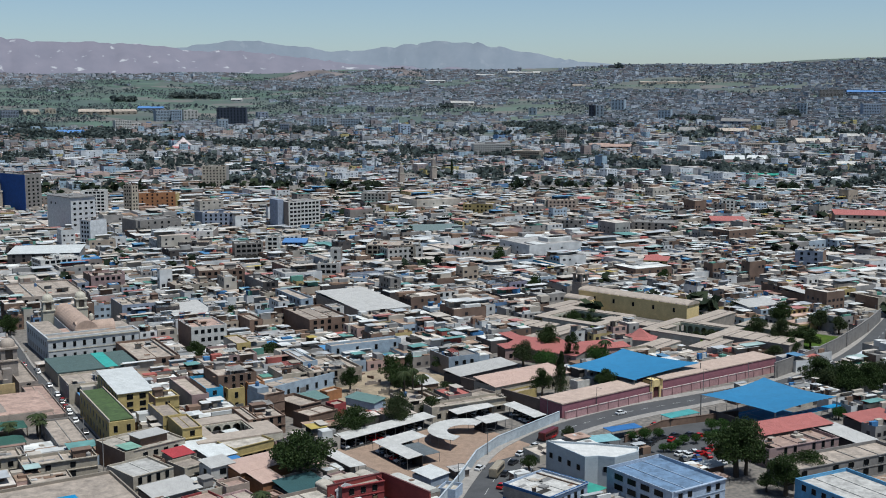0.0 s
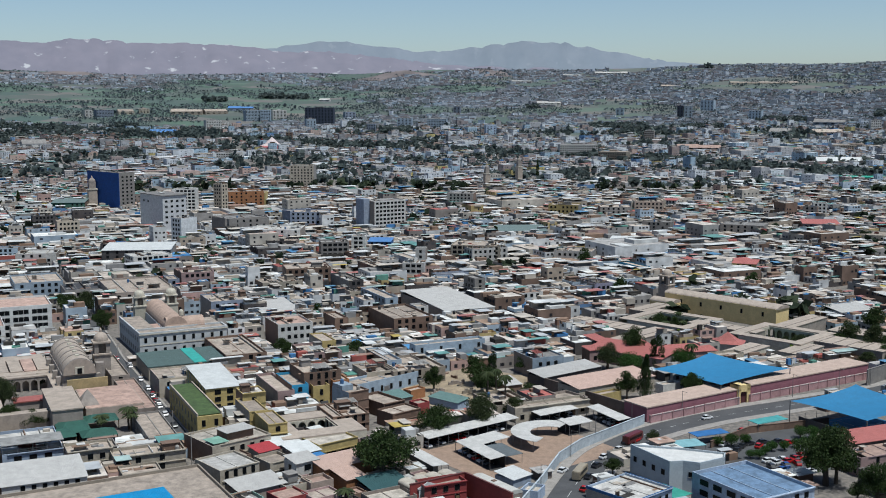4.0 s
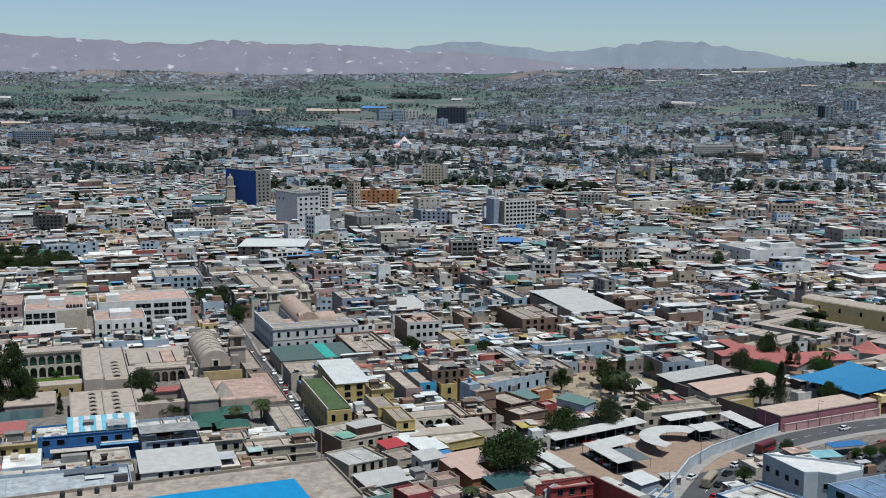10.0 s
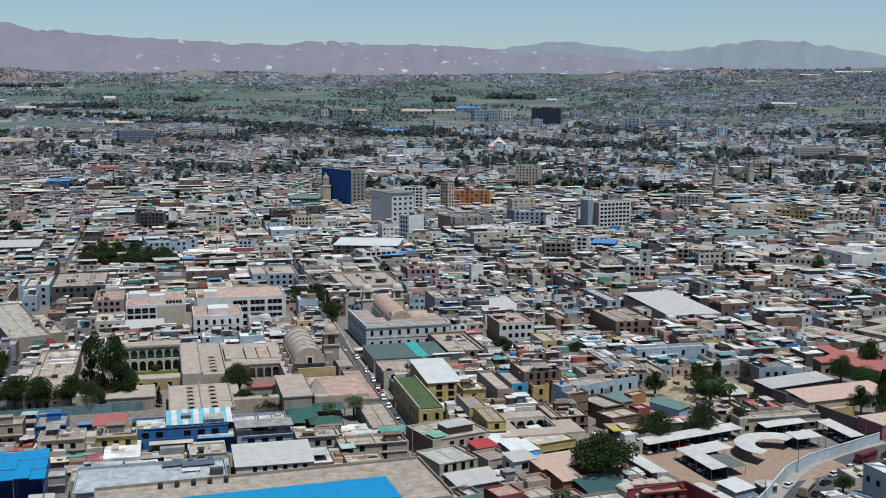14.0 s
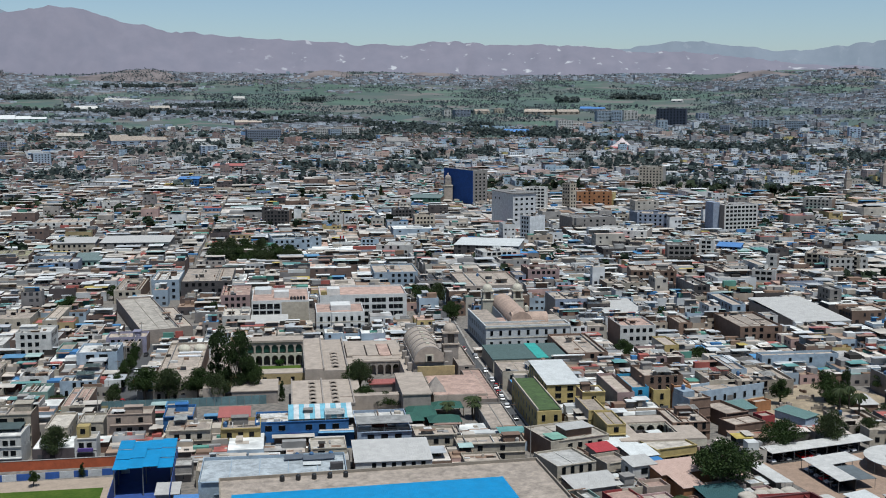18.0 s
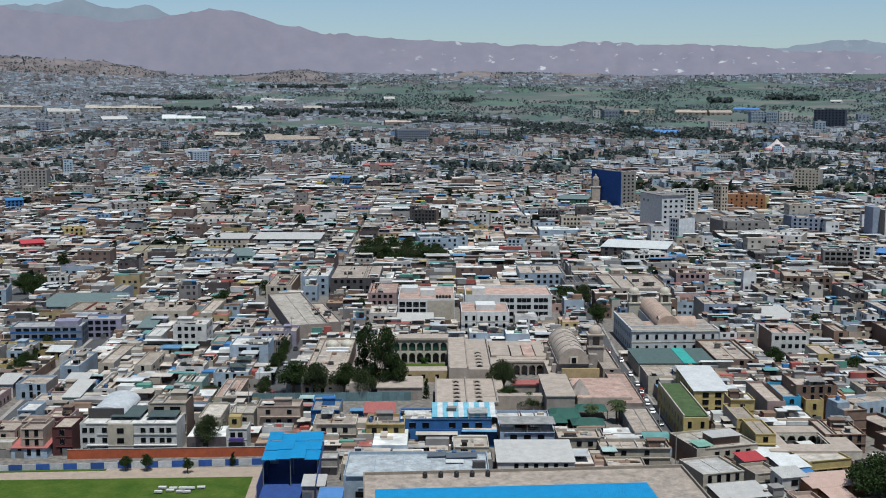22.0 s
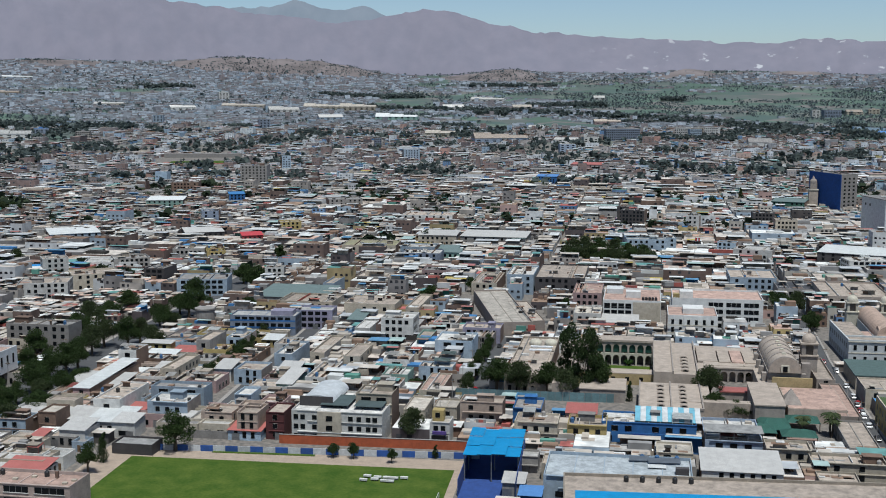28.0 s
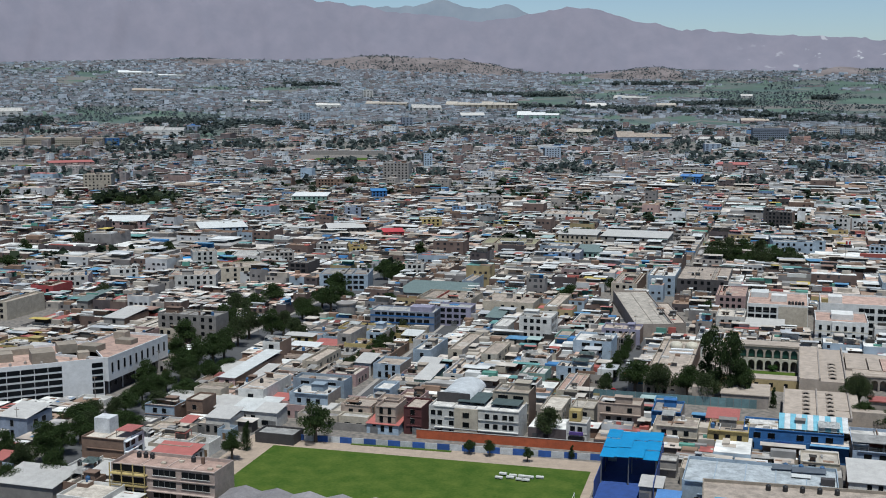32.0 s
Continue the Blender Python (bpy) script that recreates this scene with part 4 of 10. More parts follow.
house(-188.9, 835.0, 42.0, 16.0, 10, 38, "bright", "white", windows=False, hut=False)
house(-228.0, 676.0, 24.0, 16.0, 12, 38, "white", "white", style="grid")
house(-460.0, 814.0, 18.7, 15.0, 15, 20.5, "dark", "grey")
house(323.8, 882.5, 30.4, 24.3, 10, -13.2, "cream", "tan")
house(-202.8, 924.1, 14.8, 11.8, 11, 19.4, "cream", "cream")
house(227.0, 918.6, 27.3, 21.8, 8, -6.9, "pinkw", "redtin")
house(-830.1, 454.9, 34.3, 27.5, 9, 52.3, "grey", "white")
house(-604.1, 731.5, 42.0, 28.0, 9, 30.6, "brick", "tan")
house(-474.0, 827.8, 14.9, 11.9, 16, 20.8, "dark", "grey")
house(-741.8, 616.8, 13.8, 11.0, 12, 41.3, "blueg", "tan")
house(-390.3, 903.1, 17.5, 14.0, 10, 30.4, "dark", "grey")
house(334.8, 925.6, 40.5, 28.0, 12, -12.9, "cream", "redtin")
house(31.3, 984.4, 25.4, 20.3, 14, -10.8, "yellow", "tan")
house(-759.9, 631.5, 15.9, 12.7, 10, 57.3, "ltblue", "tan")
house(-685.1, 714.4, 11.9, 9.5, 11, 50.8, "ltblue", "white")
house(73.3, 990.4, 26.5, 21.2, 12, 2.8, "grey", "tan")
house(104.1, 1019.5, 25.0, 20.0, 14, 1.2, "peach", "tan")
house(239.0, 999.0, 11.5, 9.2, 12, -22.5, "grey", "grey")
house(-299.2, 995.1, 18.1, 14.4, 24, 7.7, "white", "grey", style="grid")
house(252.6, 1024.6, 11.8, 9.4, 13, -6.8, "white", "grey")
house(108.3, 1052.8, 27.7, 22.2, 12, 1.1, "cream", "tan")
house(-276.8, 1024.1, 10.1, 8.0, 26, -29.3, "cream", "tan")
house(-62.1, 1074.9, 24.9, 19.9, 15, -5.7, "grey", "grey")
house(-753.9, 787.0, 31.4, 25.1, 9, 50.8, "grey", "grey")
house(-664.6, 868.6, 17.6, 14.0, 10, 44.4, "white", "white")
house(132.5, 1087.3, 11.7, 9.4, 9, -15.9, "white", "redtin")
house(-415.3, 1020.3, 29.3, 23.5, 10, 13.1, "green", "green")
house(-874.1, 674.7, 33.3, 26.6, 10, 43.3, "mint", "whiteroof")
house(-266.9, 1071.9, 32.8, 26.3, 16, 21, "orange", "tan")
house(-257.3, 1074.9, 21.2, 16.9, 14, 4.5, "yellow", "tan")
office = house(-386.8, 1048.4, 52.5, 16.0, 35, -37.4, "grey", "grey", windows=False)
part("blue_panel", box(-26.2, 26.2, -8.4, -8.0, 3, 34.6), wall_mat("bluegl"), office, "deep blue cladding over the whole front")
for i in range(9):
    for j in range(3):
        part("window", WIN[1], None, office, m=pose(0, 0, 0, 0, 0, 90) @ pose(-4.5 + 4.5 * j, -26.25, 3 + 3.4 * i))
house(-849.2, 737.6, 15.1, 12.1, 12, 56, "blue", "blue")
house(-590.1, 993.5, 41.0, 28.0, 8, 21.7, "grey", "grey")
house(-984.1, 740.2, 38.2, 28.0, 7, 44, "grey", "grey")
house(-975.7, 779.3, 27.8, 22.2, 14, 42.4, "brick", "greywhite")
house(-681.4, 1062.4, 90.0, 28.0, 7, 23.7, "cream", "tan")
house(-998.4, 797.8, 25.6, 20.5, 12, 42.4, "brick", "whiteroof")
house(-1134.0, 593.1, 28.5, 22.8, 20, 53.4, "cream", "tan")
house(-253.2, 1288.5, 26.9, 21.5, 26, 2.1, "cream", "grey")
house(-982.2, 881.5, 29.4, 23.5, 26, 39.1, "grey", "grey")
house(-997.9, 896.6, 29.8, 23.9, 25, 39.1, "grey", "grey")
house(-766.8, 1149.4, 24.6, 19.7, 9, 24.7, "blue", "blueroof")
house(-836.0, 1250.1, 43.5, 28.0, 9, 40.8, "grey", "grey")
house(-807.7, 1304.7, 40.9, 28.0, 14, 22.8, "pinkw", "redtin")
house(-1140.7, 1079.1, 11.9, 9.6, 22, 53.6, "ltblue", "grey")
house(-1469.8, 728.2, 58.4, 28.0, 12, 70.6, "pinkw", "redtin")
house(-1144.7, 1342.3, 24.4, 19.5, 20, 47.5, "ltblue", "grey")
house(-326.5, 450.0, 17, 86, 6.2, 44, "stone", "cream", hut=False, windows=False)
house(-311.0, 448.5, 10, 50, 5.4, 44, "stone", "tan", windows=False)
take(-322, 450, 30, 90, 44)

# block of low houses between the yellow terrace and the car sheds
corner_house = house(-90.0, 333.5, 20, 17, 7, 45, "cream", "cream", hut=False)
part("roof_room", box(-3, 6, -5, 1, 6.3, 8.9), wall_mat("brick"), corner_house)
part("roof_sheet", box(-3.6, 6.5, -5.8, 1.4, 8.9, 9.02), roof_mat("sheet"), corner_house)
part("terrace_sheet", box(-9.2, -4, -8, -1.5, 7.3, 7.4), surface("sheet_mint", (0.3, 0.55, 0.43), rough=0.7), corner_house, "mint-green sheet over the terrace")
part("water_tank", TANKS[0], None, corner_house, m=pose(0.5, 5, 6.3))
house(-84.0, 310.0, 12.5, 14, 6.5, 45, "cream", "white", hut=False)
house(-73.0, 298.0, 14, 9, 5, 42, "stone", "sheet", windows=False)
house(-64.0, 301.5, 8, 9, 4.2, 42, "cream", "greywhite", windows=False)
house(-77.4, 327.0, 7, 6, 5.6, 45, "cream", "red", windows=False)
house(-72.6, 318.5, 8, 9, 5, 45, "cream", "tan", hut=False)
house(-74.0, 335.5, 9, 7, 5.3, 45, "stone", "whiteroof", windows=False)
house(-66.5, 329.0, 8.5, 8, 5, 42, "stone", "whiteroof", windows=False)
house(-60.5, 339.5, 14, 12, 5, 43, "yellow", "cream", hut=False)
house(-63.5, 313.9, 7.5, 6.5, 7, 42, "white", "sheet")
house(-52.4, 316.3, 16.5, 8.6, 6, 41, "orange", "pinksheet", windows=False, hut=False)
house(-49.2, 307.6, 6.5, 8.6, 5, 41, "orange", "pinksheet", windows=False, hut=False)
house(-38.2, 303.5, 12, 11, 3.8, 38, "dark", "teal", windows=False)
house(-57.0, 302.5, 7, 6, 4.6, 38, "peach", "pink", windows=False, hut=False)
house(-63.0, 291.5, 8, 8, 4.2, 42, "red", "pink", windows=False, hut=False)
house(-54.0, 293.0, 8.5, 7, 4, 40, "pinkw", "tan", hut=False)
house(-74.5, 287.0, 10, 8, 4.2, 42, "mint", "greywhite", windows=False)
house(-36.0, 293.0, 12, 9, 4, 36, "stone", "cream", windows=False, hut=False)
house(-85.0, 322.5, 7, 7, 4.4, 45, "brick", "tan", hut=False)
tarp = thing("blue_tarpaulin", -60.6, 321.5, 40, 5.1, "bright blue tarpaulin stretched over a terrace", "tarpaulin")
part("cloth", box(-2.2, 2.2, -1.6, 1.6, 0, 0.05), roof_mat("blue"), tarp)
for sx in (-2.1, 2.0):
    for sy in (-1.5, 1.4):
        part("pole", box(sx, sx + 0.1, sy, sy + 0.1, -5.1, 0), STEEL, tarp)
YR = random.Random(77)
for i in range(-7, 8):
    for j in range(-6, 7):  # lean-tos and low rooms in the yards between them
        a_ = radians(42)
        x_, y_ = -65 + 5.6 * (i * math.cos(a_) - j * math.sin(a_)), 312 + 5.6 * (i * math.sin(a_) + j * math.cos(a_))
        inside = abs((x_ + 65) * math.cos(a_) + (y_ - 312) * math.sin(a_)) < 38 and x_ < -28 and x_ > -92 - 0.3 * (y_ - 312)
        if not inside or any(abs((x_ - q[0]) * q[4] + (y_ - q[1]) * q[5]) < q[2] + 1.7 and abs(-(x_ - q[0]) * q[5] + (y_ - q[1]) * q[4]) < q[3] + 1.7 for q in TAKEN):
            continue
        house(x_, y_, YR.uniform(4, 5.4), YR.uniform(4, 5.4), round(YR.uniform(2.6, 3.6), 1), 42, YR.choice(("brick", "stone", "cream", "pinkw", "dark")), YR.choice(("tan", "sheet", "cream", "greywhite", "pink", "whiteroof", "tan")), windows=False, hut=False)
take(-65, 312, 76, 62, 42)

# brown yards and blue row behind the court house
half_painted = house(-59.8, 380.5, 8, 10.5, 9.5, 42, "brick", "tan", windows=False, hut=False)
part("painted_side", box(-4.03, -4.0, -5.25, 5.25, 0, 9.5), wall_mat("ltblue"), half_painted, "pale blue painted side wall")
part("roof_room", box(-3.9, 0.5, -1, 4.9, 8.6, 10.9), wall_mat("ltblue"), half_painted)
part("water_tank", TANKS[2], None, half_painted, m=pose(2, -2, 8.7))
part("water_tank", TANKS[1], None, half_painted, m=pose(-2, 2, 10.9))
house(-50.0, 385.5, 9, 15, 5, 45, "brick", "tan", windows=False, hut=False)
house(-42.2, 372.0, 12, 8.5, 5, 45, "brick", "tan", windows=False, hut=False)
house(-46.0, 394.5, 9, 8, 4, 42, "stone", "mintsheet", windows=False)
house(-27.1, 394.4, 13.5, 6, 3.6, -38, "bluewhite", "mintsheet", windows=False)
house(-53.0, 416.0, 33, 9, 5.2, 48, "ltblue", "tan", hut=False)
house(-36.5, 383.5, 5, 5, 4.5, 42, "red", "tan", windows=False, hut=False)
house(-40.2, 404.0, 7, 4, 3.6, 48, "orange", "tan", windows=False, hut=False)
earth = tagged(new("bare_yard", mesh_of("bare_yard", box(-17, 17, -28, 28, -0.2, 0.12), surface("yard_earth", (0.42, 0.33, 0.22), vary=0.1, stain=0.5, scale=0.15))), "bare tan earth yard with rubble", "yard", kind="structure")
earth.matrix_basis = pose(-24, 420, 0, 0, 0, -30)
RB = random.Random(8)
for k in range(34):  # broken walls and rubble heaps
    x_, y_ = RB.uniform(-40, -8), RB.uniform(384, 440)
    if any(abs((x_ - q[0]) * q[4] + (y_ - q[1]) * q[5]) < q[2] + 1 and abs(-(x_ - q[0]) * q[5] + (y_ - q[1]) * q[4]) < q[3] + 1 for q in TAKEN):
        continue
    heap = thing("broken_wall", x_, y_, RB.choice((42, 48, -44, 30)), 0, "crumbling tan adobe wall in a yard", "wall", "broken walls")
    L, h_ = RB.uniform(2.5, 8), RB.uniform(0.8, 2.8)
    bm = bmesh.new()
    for i in range(int(L // 1.1)):
        add_box(bm, 1.1 * i, 1.1 * i + 1.1, -0.3, 0.3, 0, h_ * RB.uniform(0.5, 1.0))
    part("wall_panel", bm, wall_mat(RB.choice(("tan", "stone", "cream", "brick"))), heap)
take(-24, 420, 30, 52, -30)
take(-44, 392, 34, 40, 45)

# school yard behind the brown block wall
house(29.3, 417.0, 36, 12, 5.8, 37, "cream", "pinksheet", hut=False)
house(27.9, 404.6, 12, 4, 3.4, 38, "yellow", "tan", windows=False, hut=False)
# dark walls stand in for the shaded inside of an open shed
house(14.5, 433.5, 30, 9, 5, 42, "dark", "sheet", windows=False)
house(12.5, 396.0, 14, 11, 3.8, 43, "stone", "tan", windows=False, hut=False)
house(3.5, 392.5, 9, 9, 3.6, 43, "stone", "cream", windows=False, hut=False)
house(43.0, 464.0, 34, 15, 6.2, -35, "pinkw", "redtin", name="school_wing")
house(66.0, 468.0, 20, 10, 6, 20, "pinkw", "redtin", name="school_wing")
house(52.0, 420.0, 9, 4, 3.4, 37, "white", "tan", windows=False, hut=False)
take(30, 418, 44, 50, 37)
take(44, 458, 52, 26, 0)

# quarter beside the car park
house(59.2, 297.4, 19.4, 24.5, 9, 34, "bluewhite", "bluepaint", hut=False)
house(107.6, 350.2, 28.3, 9.1, 7, 27, "dark", "redtin")
house(104.6, 338.2, 27.0, 12.5, 6, 26, "pinkw", "pink")
house(124.6, 346.4, 8.7, 15.6, 5, 33, "dark", "sheet")
house(113.3, 321.9, 42.0, 11.0, 6, 26, "grey", "tan", hut=False)
house(106.0, 286.5, 18.6, 23.4, 9, 28, "sky", "white", hut=False)
house(139.8, 367.0, 16.9, 7.9, 5, 28, "dark", "redtin")
house(149.5, 361.0, 13.8, 7.9, 5, 28, "dark", "redtin")
banded = house(26.8, 291.9, 15.8, 15.5, 8, 46, "bluewhite", "white")
for zz in (0.2, 3.6, 7.4):
    for q in ((-8.05, 8.05, -7.9, -7.74), (-8.06, -7.9, -7.74, 7.8), (7.9, 8.06, -7.74, 7.8)):
        part("blue_band", box(*q, zz, zz + 0.75), wall_mat("blue"), banded, "bright blue painted band")
clinic = thing("clinic", 43, 318, 0, 0, "pale blue wedge-shaped building with a white flat roof", "building", "city buildings")
WEDGE = [(-12.9, 8.4), (-3.5, -6.7), (0.2, -5.7), (4.7, -7.2), (12.2, -1.7), (13.1, 2.5), (0.5, 6.2)]
bm = bmesh.new()
add_prism(bm, WEDGE[::1], 0, 8)
CLINIC = surface("clinic_wall", (0.5, 0.56, 0.6), vary=0.05, stain=0.15)
part("wall", bm, CLINIC, clinic)
bm = bmesh.new()
add_prism(bm, [(x * 0.95, y * 0.95 + 0.3) for x, y in WEDGE], 8, 8.12)
part("roof", bm, surface("clinic_roof", (0.7, 0.69, 0.66), vary=0.05, stain=0.2), clinic)
for (xa, ya), (xb, yb) in zip(WEDGE, WEDGE[1:] + WEDGE[:1]):
    L, turn = math.hypot(xb - xa, yb - ya), math.degrees(math.atan2(yb - ya, xb - xa))
    part("parapet", box(0, L, -0.02, 0.3, 8.0, 8.7), CLINIC, clinic, m=pose(xa, ya, 0, 0, 0, turn))
    for i in range(int(L // 4.2)):
        part("window", WIN[0], None, clinic, m=pose(xa, ya, 0, 0, 0, turn) @ pose(2.4 + 4.2 * i, -0.02, 4.2))
take(43, 317, 30, 20, 0)
take(108, 338, 62, 54, 26)
take(100, 300, 40, 40, 28)


# ---- streets ----
PAVE = surface("pavement", (0.36, 0.33, 0.3), vary=0)
PAINT = surface("road_paint", (0.6, 0.6, 0.58), vary=0)


def ribbon(name, pts, half, z, mat, shift=0.0, thick=0.0, steps=8):
    """A strip along a smooth line through a few bends."""
    p = [Vector((*q, 0)) for q in pts]
    line = []
    for i in range(len(p) - 1):
        a, b, c, d = p[max(i - 1, 0)], p[i], p[i + 1], p[min(i + 2, len(p) - 1)]
        for k in range(steps):
            t = k / steps
            line.append(0.5 * (2 * b + (c - a) * t + (2 * a - 5 * b + 4 * c - d) * t * t + (3 * b - a - 3 * c + d) * t ** 3))
    line.append(p[-1])
    bm = bmesh.new()
    rows = []
    for i, q in enumerate(line):
        w = (line[min(i + 1, len(line) - 1)] - line[max(i - 1, 0)]).normalized()
        n = Vector((-w.y, w.x, 0))
        row = [bm.verts.new((*(q + n * (shift + s * half)).xy, z)) for s in (1, -1)]
        if thick:
            row = [bm.verts.new((row[0].co.x, row[0].co.y, z - thick))] + row + [bm.verts.new((row[1].co.x, row[1].co.y, z - thick))]
        rows.append(row)
    for a, b in zip(rows, rows[1:]):
        for j in range(len(a) - 1):
            bm.faces.new((a[j], a[j + 1], b[j + 1], b[j]))
    for a, b in zip(line[::3], line[3::3]):
        c, d = (a + b) / 2, b - a
        take(c.x, c.y, d.length + 2, half * 2, math.degrees(math.atan2(d.y, d.x)))
    bmesh.ops.recalc_face_normals(bm, faces=bm.faces)
    return new(name, mesh_of(name, bm, mat)), line


CURVE = [(2, 262), (9, 295), (19.3, 333.4), (28, 351), (42, 369), (63, 386.5), (87, 401), (111, 415), (129, 425), (145, 439), (163, 460), (182, 487), (199, 515), (220, 552), (246, 600)]


def street(name, pts, half, label, side=0.8):
    ob, line = ribbon(name, pts, half, 0.03, ASPHALT)
    tagged(ob, label, "road", kind="structure")
    for s in (1, -1):
        pv, _ = ribbon("pavement", pts, side, 0.18, PAVE, s * (half + side), 0.18)
        tagged(pv, "pale concrete pavement beside the road", "pavement", kind="structure")
    return line


curve_line = street("road_curved", CURVE, 5.2, "curved grey asphalt road with two lanes", 1.7)
bm = bmesh.new()
for a, b in list(zip(curve_line, curve_line[1:]))[::2]:
    w = (b - a).normalized()
    n = Vector((-w.y, w.x, 0)) * 0.09
    bm.faces.new([bm.verts.new((*q.xy, 0.05)) for q in (a - n, b - n, b + n, a + n)])
tagged(new("lane_marking", mesh_of("lane_marking", bm, PAINT)), "dashed white lane marking on the asphalt", "road marking", kind="structure")
street("road_main", [G(76.5, 268), G(75.6, 330), G(74.6, 370), G(74.3, 430), G(73.6, 476), G(75, 520), G(77, 640)], 2.3, "narrow grey asphalt street with parked cars", 0.4)
street("road_side", [G(-57, 360), G(-59, 420), G(-60, 520)], 3.6, "short asphalt side street between houses")
street("road_avenue", [G(-186, 215), G(-205, 290), G(-217, 350), G(-222, 430), G(-224, 560), G(-230, 700)], 8.5, "broad asphalt avenue lined with trees")
street("road_inner", [G(-142, 370), G(-146, 440), G(-150, 520)], 3.4, "residential asphalt street with small trees")
street("road_cross", [G(66, 540), G(0, 541), G(-60, 543), G(-215, 548)], 4.0, "cross street in the old quarter")


# ---- trees ----
def leaf_mat(name, a, b):
    return mosaic(name, [(2, a), (2, b), (1, tuple(0.6 * q for q in a))], rough=0.7, stain=0.35, scale=0.8, thin=0.3)


LEAF = leaf_mat("leaves", (0.045, 0.076, 0.022), (0.064, 0.1, 0.03))
LEAF_OLIVE = leaf_mat("leaves_olive", (0.06, 0.085, 0.034), (0.082, 0.105, 0.042))
LEAF_CLIPPED = leaf_mat("leaves_clipped", (0.05, 0.115, 0.025), (0.075, 0.155, 0.035))
LEAF_DARK = leaf_mat("leaves_dark", (0.042, 0.07, 0.024), (0.064, 0.098, 0.032))
BARK = surface("bark", (0.13, 0.1, 0.07))


def add_leaf(bm, R, c, s):
    q = Euler((R.uniform(0, 6.3), R.uniform(0, 6.3), R.uniform(0, 6.3))).to_matrix()
    bm.faces.new([bm.verts.new(c + q @ Vector(p) * s) for p in ((-0.5, -0.35, 0), (0.5, -0.35, 0.1), (0.5, 0.35, 0), (-0.5, 0.35, 0.1))])


def add_limb(bm, a, b, ra, rb, n=6):
    w = (b - a).normalized()
    u = w.orthogonal().normalized()
    v = w.cross(u)
    ra_, rb_ = ([bm.verts.new(c + (u * math.cos(k * 6.283 / n) + v * math.sin(k * 6.283 / n)) * r) for k in range(n)] for c, r in ((a, ra), (b, rb)))
    for k in range(n):
        bm.faces.new((ra_[k], ra_[(k + 1) % n], rb_[(k + 1) % n], rb_[k]))


def tree_meshes(kind, seed):
    """Trunk and crown of unit height and unit width."""
    R = random.Random(seed)
    tr, cr = bmesh.new(), bmesh.new()
    if kind == "palm":
        pts = [Vector((0.03 * math.sin(k), 0.03 * k / 3, k * 0.26)) for k in range(4)]
        for a, b in zip(pts, pts[1:]):
            add_limb(tr, a, b, 0.045, 0.04)
        top = pts[-1]
        for i in range(44):
            az, lift, far = i * 2.4 + R.uniform(-0.2, 0.2), R.uniform(-0.9, 1.0), R.uniform(0.26, 0.42)
            w = Vector((math.cos(az), math.sin(az), 0))
            side = Vector((-w.y, w.x, 0))
            prev = None
            for k in range(6):
                t = k / 5
                p = top + w * (far * t) + Vector((0, 0, 0.07 * lift * t - 0.13 * t * t + 0.02))
                wd = 0.06 * (1 - 0.7 * t) + 0.008
                row = [cr.verts.new(p + side * wd - Vector((0, 0, 0.025))), cr.verts.new(p), cr.verts.new(p - side * wd - Vector((0, 0, 0.025)))]
                if prev:
                    cr.faces.new((prev[0], prev[1], row[1], row[0]))
                    cr.faces.new((prev[1], prev[2], row[2], row[1]))
                prev = row
        return mesh_of("trunk", tr, BARK), mesh_of("crown", cr, LEAF_OLIVE)
    fork = {"broad": 0.32, "round": 0.3, "cypress": 0.12, "tall": 0.3}[kind]
    add_limb(tr, Vector((0, 0, -0.01)), Vector((0.01, 0, fork)), 0.05, 0.035)
    blobs = []
    if kind == "broad":
        for i in range(17):
            a, k = i * 2.4, R.uniform(0.1, 1)
            blobs.append((Vector((0.34 * k * math.cos(a), 0.34 * k * math.sin(a), 0.36 + 0.52 * R.random() * (1.2 - k * 0.8))), R.uniform(0.14, 0.21)))
    elif kind == "round":
        blobs = [(Vector((0, 0, 0.56)), 0.42)] + [(Vector((0.2 * math.cos(i), 0.2 * math.sin(i), 0.54 + 0.12 * math.sin(i * 3))), 0.28) for i in range(6)]
    elif kind == "cypress":
        for i in range(14):
            k = i / 13
            blobs.append((Vector((R.uniform(-0.1, 0.1), R.uniform(-0.1, 0.1), 0.14 + 0.8 * k)), 0.34 * (1 - 0.75 * k) * R.uniform(0.8, 1.15)))
    else:
        for i in range(26):
            k = R.random()
            a = R.uniform(0, 6.3)
            rr = 0.3 * R.random() ** 0.5 * (1.1 - 0.6 * abs(k - 0.4))
            blobs.append((Vector((rr * math.cos(a), rr * math.sin(a), 0.22 + 0.7 * k)), R.uniform(0.1, 0.18)))
    for c, r in blobs[:9]:
        add_limb(tr, Vector((0.01, 0, fork * R.uniform(0.7, 1))), c, 0.022, 0.006, 5)
    flat = {"round": 0.95, "broad": 0.8}.get(kind, 0.7)
    count = {"tall": 7000, "broad": 7500, "round": 6500}.get(kind, 6500)
    for c, r in blobs:
        for _ in range(int(count / len(blobs))):
            d = Vector((R.gauss(0, 1), R.gauss(0, 1), R.gauss(0, 1))).normalized() * r * R.uniform(0.55, 1.06)
            d.z *= flat
            add_leaf(cr, R, c + d, R.uniform(0.015, 0.031))
    return mesh_of("trunk", tr, BARK), mesh_of("crown", cr, {"cypress": LEAF_DARK, "tall": LEAF_DARK, "round": LEAF_CLIPPED}.get(kind, LEAF if seed % 3 else LEAF_OLIVE))


